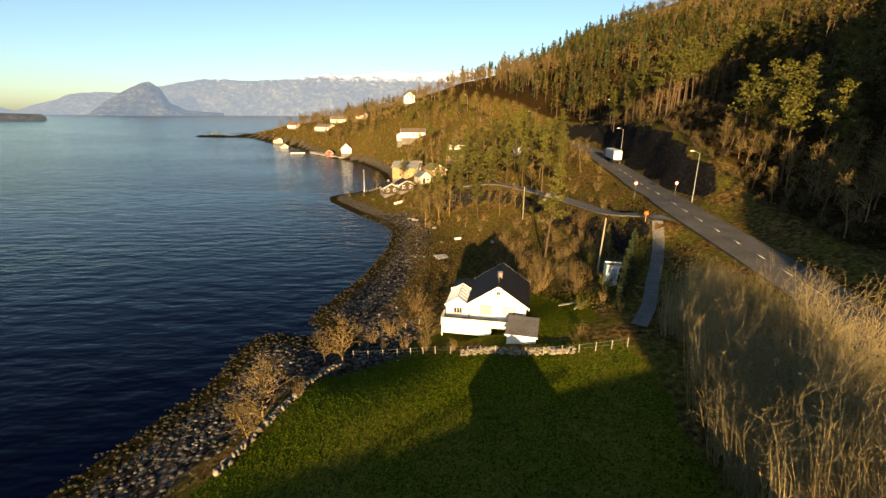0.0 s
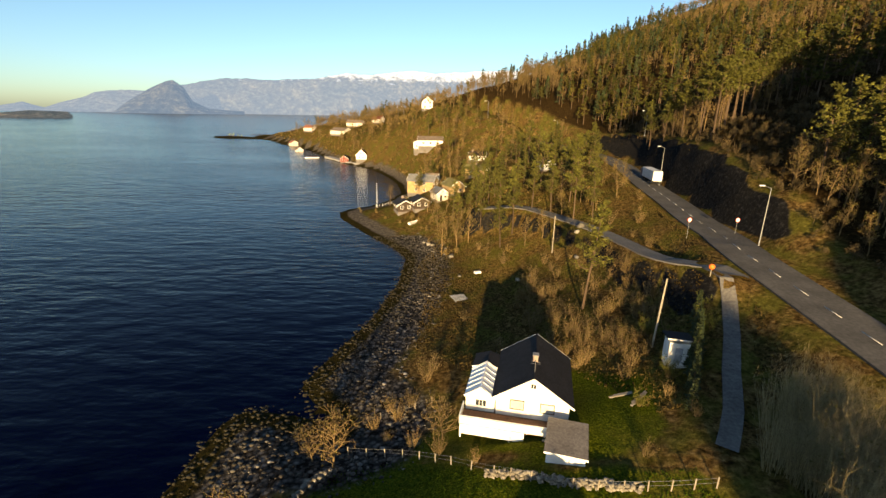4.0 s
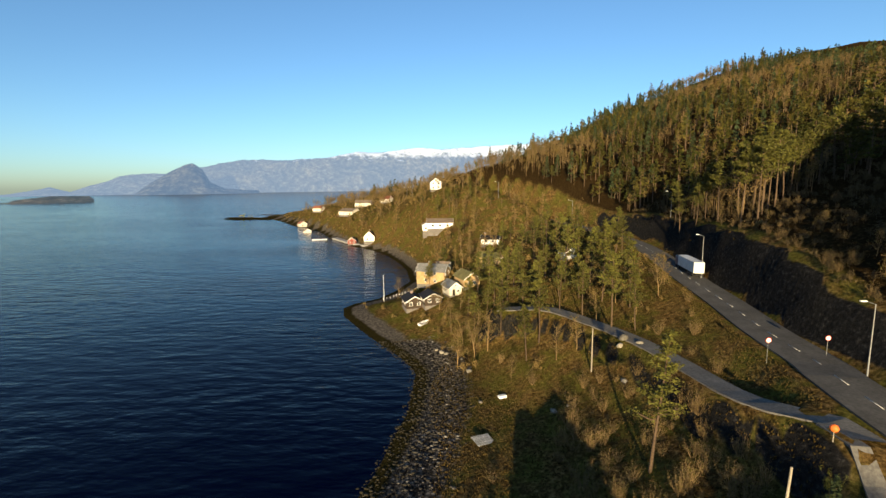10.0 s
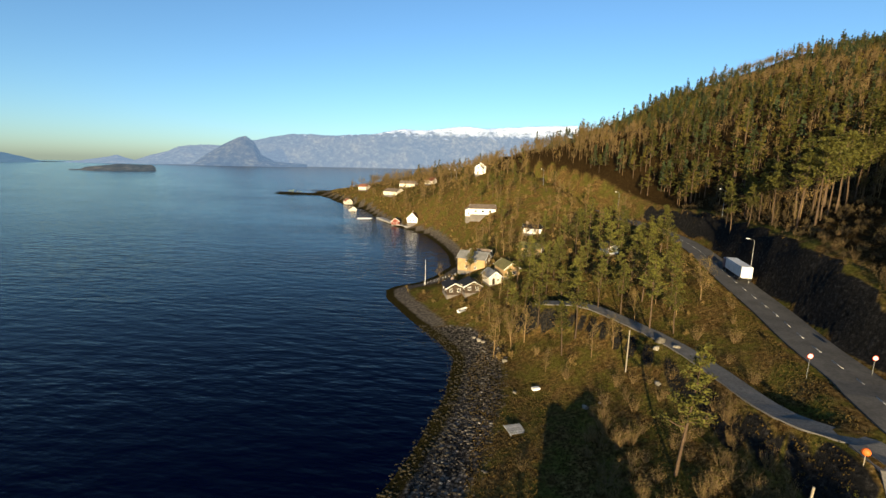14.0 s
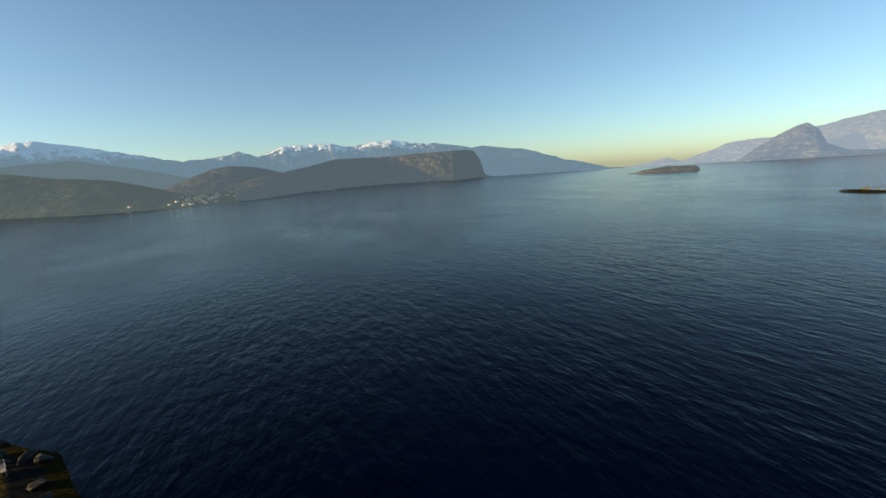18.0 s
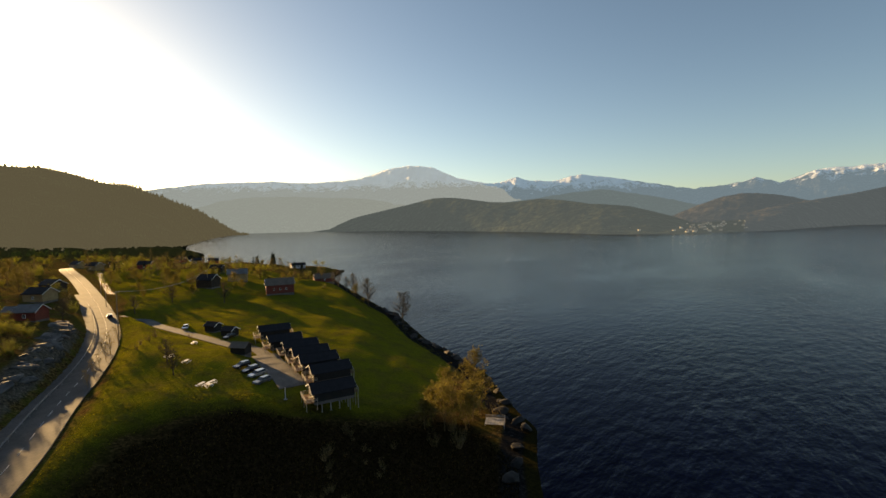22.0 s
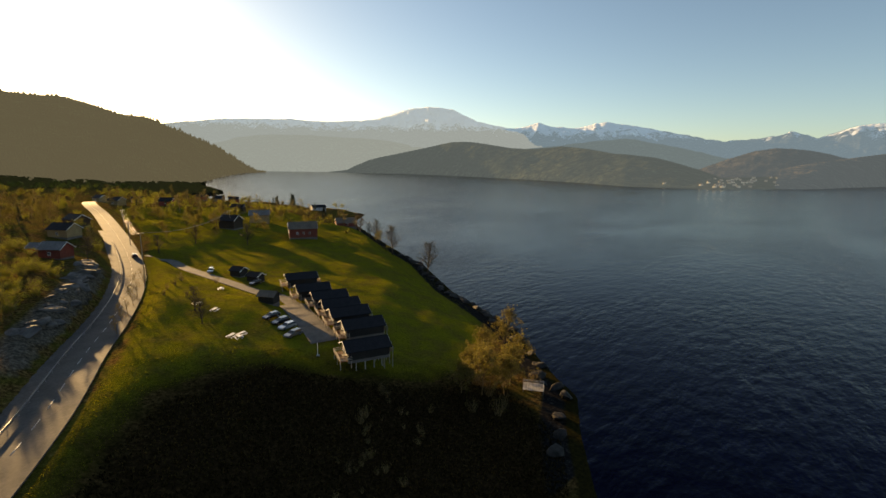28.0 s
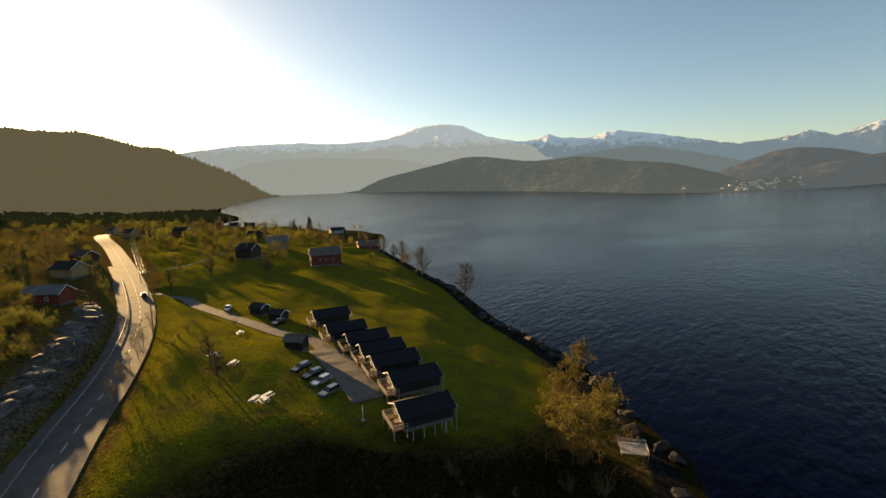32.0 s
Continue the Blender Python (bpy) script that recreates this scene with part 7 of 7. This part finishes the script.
cottage("farmhouse", r7, r8, 30, 8, 9, 4.2, 2.6, M_DARKWOOD, M_DARKROOF, "brown farmhouse with a dark roof", TWO_FLOORS)
cottage("red_farm_shed", r9, r10, 40, 5.5, 7, 3.0, 1.9, M_RED, M_GREYROOF, "red timber shed with a grey roof above the road", FOUR)
cottage("red_hut", r11, r12, 40, 3.6, 5.0, 2.4, 1.3, M_RED, M_GREYROOF, "small red hut with a bright roof")
cottage("sea_house", r13, r14, 70, 8, 12, 3.0, 1.8, M_GREYPAINT, M_DARKROOF, "pale grey low house by the inlet", FOUR)
for x, y, yaw in [(-208, -422, 40), (-218, -412, 60), (-197, -434, 50), (-109, -358, 30), (-139, -418, 75), (-63.7, -246.6, 20), (-134.8, -339.2, 50), (-52, -208, 35), (-115, -425, 20), (-168, -300, 45)]:
    cottage("village_house", x, y, yaw, 7, 8.5, 3.2, 2.2, (M_DARKWOOD, M_OCHRE, M_RED)[int(abs(x)) % 3], M_DARKROOF, ("brown village house with a dark roof among trees", "ochre village house with a dark roof among trees", "red village house with a dark roof among trees")[int(abs(x)) % 3], FOUR, group="village houses")

# scrub on the dark bank above the water
for _ in range(46):
    t, u = rnd.random(), rnd.random()
    x, y = -78 + 44 * t + 8 * u, -36 + 26 * t + 9 * (0.5 - u)
    if shore_distance(np.array([x]), np.array([y]))[0] > 5:
        stand("shrub", x, y, rnd.uniform(0.3, 0.6), label="low brown scrub bush on the bank above the water")
# trees of the second shore
for x, y, s in [(-171.5, -117.8, 1.4), (-177.5, -148.8, 1.6), (-198.1, -184.7, 1.3), (-206.6, -201.2, 1.1), (-215.9, -221.7, 1.2), (-53, -82.2, 0.6), (-54.8, -90.5, 0.6), (-48.1, -157.1, 0.7), (-75.5, -177.5, 0.7), (-94.4, -189.5, 0.9), (-116.9, -186.7, 0.9)]:
    stand("bare", x, y, s)
for x, y, s in [(-124.5, -42.8, 1.3), (-119.4, -40.9, 1.0), (-110.3, -31.9, 1.0), (-105.2, -27.9, 1.4), (-99.1, -26.1, 1.5), (-94, -24.2, 1.4), (-89.8, -27.5, 1.5), (-95.9, -32.5, 1.3), (-102, -36.5, 1.2), (-86.6, -30.8, 1.2), (-91.8, -32.7, 1.2)]:
    stand("willow", x, y, s)
for x, y, s in [(-105.3, -23.2, 1.1), (-92.8, -31.6, 1.1), (-85.9, -20.4, 1.2), (-102.5, -36.4, 1.0), (-108.2, -34.1, 1.0), (-97.1, -26.2, 1.2), (-90.9, -26.4, 1.2), (-82.7, -24.7, 1.0), (-89.6, -34.9, 0.8)]:
    stand("shrub", x, y, s)
for x, y, s in [(-47, -110, 0.62), (-44, -104, 0.5), (-50, -117, 0.7), (-41, -97, 0.55), (-54, -124, 0.6), (-38, -90, 0.45), (-58, -134, 0.6)]:
    stand("birch", x, y, s)
for x, y, s in [(-56, -112, 0.6), (-53, -106, 0.5), (-60, -118, 0.7), (-64, -124, 0.6), (-58, -104, 0.45), (-72, -118, 0.5)]:
    stand("shrub", x, y, s)
for x, y, s in [(-160, -200, 0.8), (-168, -215, 0.9), (-136, -205, 0.7), (-110, -205, 0.8), (-112, -230, 1.0), (-138, -255, 1.1), (-165, -252, 0.9), (-180, -262, 1.0), (-100, -250, 0.9), (-92, -222, 0.7), (-88, -205, 0.6), (-190, -240, 0.8), (-120, -262, 1.0), (-145, -275, 1.0)]:
    stand("birch" if int(x) % 2 else "willow", x, y, s * 1.1)
for x, y, s in [(-283.4, -417.1, 0.9), (-289.3, -425.2, 1.0), (-295.1, -433.3, 0.8), (-277.6, -408.9, 0.8), (-271.1, -424.8, 1.0), (-263.3, -414.6, 0.9), (-300.9, -441.5, 0.9), (-255.5, -406.4, 0.8)]:
    stand("spruce", x, y, s * 1.3)
for _ in range(560):
    t = rnd.random()
    y = -150 - 330 * t ** 1.2
    x = rnd.uniform(-260, 40)
    a = np.array([x]), np.array([y])
    if shore_distance(*a)[0] > 14 and to_line(*a, main_line)[0][0] > 9 and to_line(*a, ROADS[1][0])[0][0] > 8 and not (-175 < x < -62 and y > -215):
        stand("green" if rnd.random() < 0.5 else ("birch" if rnd.random() < 0.6 else ("willow" if rnd.random() < 0.85 else "spruce")), x, y, rnd.uniform(0.55, 1.2))
for _ in range(190):
    x, y = rnd.uniform(-36, 8), rnd.uniform(-168, -70)
    if to_line(np.array([x]), np.array([y]), main_line)[0][0] > 14:
        stand("green" if rnd.random() < 0.6 else "shrub", x, y, rnd.uniform(0.5, 1.1))


# ---- grass ----
def tufts(name, ring, count, high, material, label, seed):
    """Upright blades over a stretch of land."""
    r = np.random.RandomState(seed)
    ring = np.array(ring, float)
    x, y = r.uniform(ring[:, 0].min(), ring[:, 0].max(), count), r.uniform(ring[:, 1].min(), ring[:, 1].max(), count)
    ok = inside(x, y, ring) & (shore_distance(x, y) > 4)
    for line, half, _ in ROADS:
        ok &= to_line(x, y, line)[0] > half + 0.4
    x, y = x[ok], y[ok]
    z = on_sheet(x, y)
    n = len(x)
    base = np.stack([x, y, z - 0.03], 1)
    v = []
    for _ in range(3):
        a = r.rand(n) * 6.28
        w = high * (0.35 + 0.3 * r.rand(n))
        side = np.stack([np.cos(a) * w, np.sin(a) * w, 0 * a], 1)
        tip = base + np.stack([r.normal(size=n) * high * 0.4, r.normal(size=n) * high * 0.4, high * (0.6 + 0.8 * r.rand(n))], 1)
        v.append(np.stack([base - side, base + side, tip], 1))
    v = np.concatenate(v).reshape(-1, 3)
    return tagged(new(name, mesh_np(name, v, np.arange(len(v)).reshape(-1, 3), material)), label, "grass", kind="stuff")


tufts("field_grass", FIELD, 30000, 0.16, M_GRASS, "short green grass of the sloping field", 2)
tufts("bank_grass", GREEN_BANK, 16000, 0.16, M_LAWNBLADE, "rough grass on the bank below the cabins", 8)
# dead stems, darkened too so that their colour holds the bank's shade
tufts("bracken_stems", [(x * 0.94 - 3, y * 0.9 - 1) for x, y in SHADED_BRACKEN], 30000, 0.34, blade_material("shaded_dead_bracken", (0.0, (0.014, 0.010, 0.004)), (0.6, (0.042, 0.030, 0.011)), (1.0, (0.09, 0.060, 0.025))), "dead ferns with bank shade in their colour", 9)
tufts("lawn_grass", LAWN, 60000, 0.17, M_LAWNBLADE, "yellow-green lawn around the cabins", 3)
SLOPE = [(-12, 120), (-6, 160), (40, 215), (60, 215), (47, 120), (36, 60), (20, 56), (12, 70), (2, 70), (-8, 80), (-8, 100)]
tufts("heath_grass", SLOPE, 60000, 0.22, M_DRYGRASS, "dry tan grass and heath on the slope", 5)
HILLSIDE = [(58, 60), (60, 215), (75, 330), (260, 420), (330, 200), (160, 60)]
tufts("hill_grass", HILLSIDE, 12000, 0.28, M_DRYGRASS, "dry grass and scrub on the hillside clearing", 6)

# ---- far mountains ----
def lattice(i, j, seed):
    h = np.sin(i * 127.1 + j * 311.7 + seed * 74.7) * 43758.5453
    return h - np.floor(h)


def value_noise(x, y, seed):
    i, j = np.floor(x), np.floor(y)
    u, v = x - i, y - j
    u, v = u * u * (3 - 2 * u), v * v * (3 - 2 * v)
    return (lattice(i, j, seed) * (1 - u) + lattice(i + 1, j, seed) * u) * (1 - v) + (lattice(i, j + 1, seed) * (1 - u) + lattice(i + 1, j + 1, seed) * u) * v


def ridged(x, y, seed, octaves=6):
    """Sharp crests and gullies, about -1 to 1."""
    total, amp = 0, 1.0
    for k in range(octaves):
        total = total + amp * (1 - 4 * np.abs(value_noise(x * 2 ** k, y * 2 ** k, seed + k) - 0.5))
        amp *= 0.52
    return total / 2


def mountain(name, profile, eye, foot_d, top_d, material, label, rough=1.0, rows=34, jag=1.0, shape=1.0, seed=1, size=520.0, per=9):
    """A range whose crest follows a line of bearings and heights, cut by gullies."""
    az, el = np.array(sorted(profile), float).T
    a = np.linspace(az[0], az[-1], max(30, int((az[-1] - az[0]) * per)))
    ar = np.radians(a)
    base = np.interp(a, *np.array(foot_d, float).T) if isinstance(foot_d, list) else np.full(len(a), float(foot_d))
    if isinstance(top_d, list):
        top, top_d = np.interp(a, *np.array(top_d, float).T), 2300
    else:
        top = base + top_d if isinstance(foot_d, list) else np.full(len(a), float(top_d))
    e = np.interp(a, az, el)
    along = a * top_d / 57.3
    e = e + jag * 0.10 * ridged(along / 150, along * 0 + seed, seed, 4) * np.clip(e + 0.5, 0, 1.2)
    high = eye[2] + top * np.tan(np.radians(e))
    v = []
    for i in range(rows):
        t = i / (rows - 1)
        d = base + (top - base) * t
        x, y = eye[0] - np.sin(ar) * d, eye[1] + np.cos(ar) * d
        z = -4 + (np.maximum(high, 3) + 4) * t ** shape
        cut = ridged(x / size, y / size, seed) * 0.30 + 0.10 * ridged(x / size * 4, y / size * 4, seed + 9, 4)
        z = z + cut * rough * np.maximum(high, 10) * np.sin(math.pi * min(1, t * 1.02)) ** 0.8 * 0.8
        if i < rows - 1:
            z = np.minimum(z, eye[2] + d * np.tan(np.radians(e - 0.03)))
        v.append(np.stack([x, y, np.maximum(z, -4)], -1))
    v.append(np.stack([eye[0] - np.sin(ar) * (top + 250), eye[1] + np.cos(ar) * (top + 250), top * 0 - 20], -1))
    v = np.stack(v)
    ob = new(name, mesh_from(name, v.reshape(-1, 3), [q[::-1] for q in grid_faces(rows + 1, len(a))], material, True))
    return tagged(ob, label, "mountain", kind="structure"), v


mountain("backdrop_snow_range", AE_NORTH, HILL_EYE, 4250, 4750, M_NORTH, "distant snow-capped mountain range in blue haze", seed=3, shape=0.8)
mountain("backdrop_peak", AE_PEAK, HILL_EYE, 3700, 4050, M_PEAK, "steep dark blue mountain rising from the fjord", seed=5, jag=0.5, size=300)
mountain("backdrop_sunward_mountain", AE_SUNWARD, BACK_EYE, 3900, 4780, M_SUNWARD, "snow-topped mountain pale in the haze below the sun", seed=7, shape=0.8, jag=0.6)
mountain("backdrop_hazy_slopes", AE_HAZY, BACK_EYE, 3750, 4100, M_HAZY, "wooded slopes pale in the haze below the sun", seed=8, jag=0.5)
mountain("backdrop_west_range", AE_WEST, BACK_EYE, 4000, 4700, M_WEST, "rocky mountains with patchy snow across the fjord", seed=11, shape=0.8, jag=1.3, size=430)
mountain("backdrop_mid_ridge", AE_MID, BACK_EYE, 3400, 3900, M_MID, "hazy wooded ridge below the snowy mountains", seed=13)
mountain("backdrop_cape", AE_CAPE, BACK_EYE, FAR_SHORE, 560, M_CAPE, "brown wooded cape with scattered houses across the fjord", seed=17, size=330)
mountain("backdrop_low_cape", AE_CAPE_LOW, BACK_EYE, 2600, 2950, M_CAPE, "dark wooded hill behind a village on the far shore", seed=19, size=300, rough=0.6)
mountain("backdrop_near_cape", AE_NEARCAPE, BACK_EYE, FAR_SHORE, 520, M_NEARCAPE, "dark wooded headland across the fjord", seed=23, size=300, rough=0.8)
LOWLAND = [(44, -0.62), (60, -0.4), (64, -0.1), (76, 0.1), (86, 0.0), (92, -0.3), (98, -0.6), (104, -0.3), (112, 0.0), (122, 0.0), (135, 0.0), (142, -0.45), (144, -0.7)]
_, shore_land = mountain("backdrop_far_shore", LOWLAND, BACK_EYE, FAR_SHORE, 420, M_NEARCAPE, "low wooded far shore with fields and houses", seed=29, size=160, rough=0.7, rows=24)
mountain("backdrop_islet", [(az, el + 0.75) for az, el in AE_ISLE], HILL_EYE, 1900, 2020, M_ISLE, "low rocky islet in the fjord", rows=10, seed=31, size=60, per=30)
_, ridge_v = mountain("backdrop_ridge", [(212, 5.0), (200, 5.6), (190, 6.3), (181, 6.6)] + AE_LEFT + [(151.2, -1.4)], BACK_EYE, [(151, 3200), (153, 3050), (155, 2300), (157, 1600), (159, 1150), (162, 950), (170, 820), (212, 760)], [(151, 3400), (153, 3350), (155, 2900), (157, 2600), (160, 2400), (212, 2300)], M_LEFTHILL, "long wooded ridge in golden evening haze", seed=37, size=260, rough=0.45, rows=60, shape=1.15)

# they share the ridge's material, painted haze glow included
# conifers that roughen the ridge
r = np.random.RandomState(55)
ridge_trees = Soup()
for _ in range(5200):
    i, j = r.randint(2, 60), r.randint(0, int(ridge_v.shape[1] * 0.72))
    x, y, z = ridge_v[i, j] + (ridge_v[i - 1, j] - ridge_v[i, j]) * r.rand()
    x, y = x + r.uniform(-6, 6), y + r.uniform(-6, 6)
    h = r.uniform(9, 19)
    w = h * r.uniform(0.2, 0.34)
    a = r.rand() * 6.28 + np.arange(5) * 1.2566
    ring = np.stack([np.cos(a) * w * r.uniform(0.6, 1.2, 5), np.sin(a) * w * r.uniform(0.6, 1.2, 5), r.uniform(-1.5, 1.0, 5)], 1)
    ridge_trees.add(np.vstack([ring + [x, y, z + 1], ring * [0.55, 0.55, 1] + [x, y, z + h * 0.5], [[x, y, z + h]]]), [(k, (k + 1) % 5, 10) for k in range(5)] + [(5 + k, 5 + (k + 2) % 5, 10) for k in range(5)])
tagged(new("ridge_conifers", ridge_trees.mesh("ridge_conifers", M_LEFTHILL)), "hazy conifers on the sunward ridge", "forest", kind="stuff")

# the village on the far shore: tiny gabled houses
r = np.random.RandomState(77)
walls, roofs = Soup(), Soup()
for lo, hi, count in ((86, 99.5, 90), (66, 84, 34), (100, 128, 34)):
    for _ in range(count):
        col = int(np.interp(r.uniform(lo, hi), [44, 144], [0, shore_land.shape[1] - 1]))
        x, y, z = shore_land[r.randint(4, 20), col]
        spin = r.rand() * 6.28
        c, d2 = np.cos(spin), np.sin(spin)
        w, ln, h = r.uniform(2.6, 3.6), r.uniform(3.5, 5.5), r.uniform(3.5, 5.5)
        turn = np.array([(c, d2, 0), (-d2, c, 0), (0, 0, 1)])
        q = np.array([(-w, -ln, -3), (w, -ln, -3), (w, ln, -3), (-w, ln, -3), (-w, -ln, h), (w, -ln, h), (w, ln, h), (-w, ln, h), (0, -ln, h + 3), (0, ln, h + 3)], float) @ turn + [x, y, z]
        walls.add(q, [(0, 1, 5), (0, 5, 4), (1, 2, 6), (1, 6, 5), (2, 3, 7), (2, 7, 6), (3, 0, 4), (3, 4, 7), (4, 5, 8), (6, 7, 9)])
        roofs.add(q + [0, 0, 0.15], [(4, 8, 9), (4, 9, 7), (5, 6, 9), (5, 9, 8)])
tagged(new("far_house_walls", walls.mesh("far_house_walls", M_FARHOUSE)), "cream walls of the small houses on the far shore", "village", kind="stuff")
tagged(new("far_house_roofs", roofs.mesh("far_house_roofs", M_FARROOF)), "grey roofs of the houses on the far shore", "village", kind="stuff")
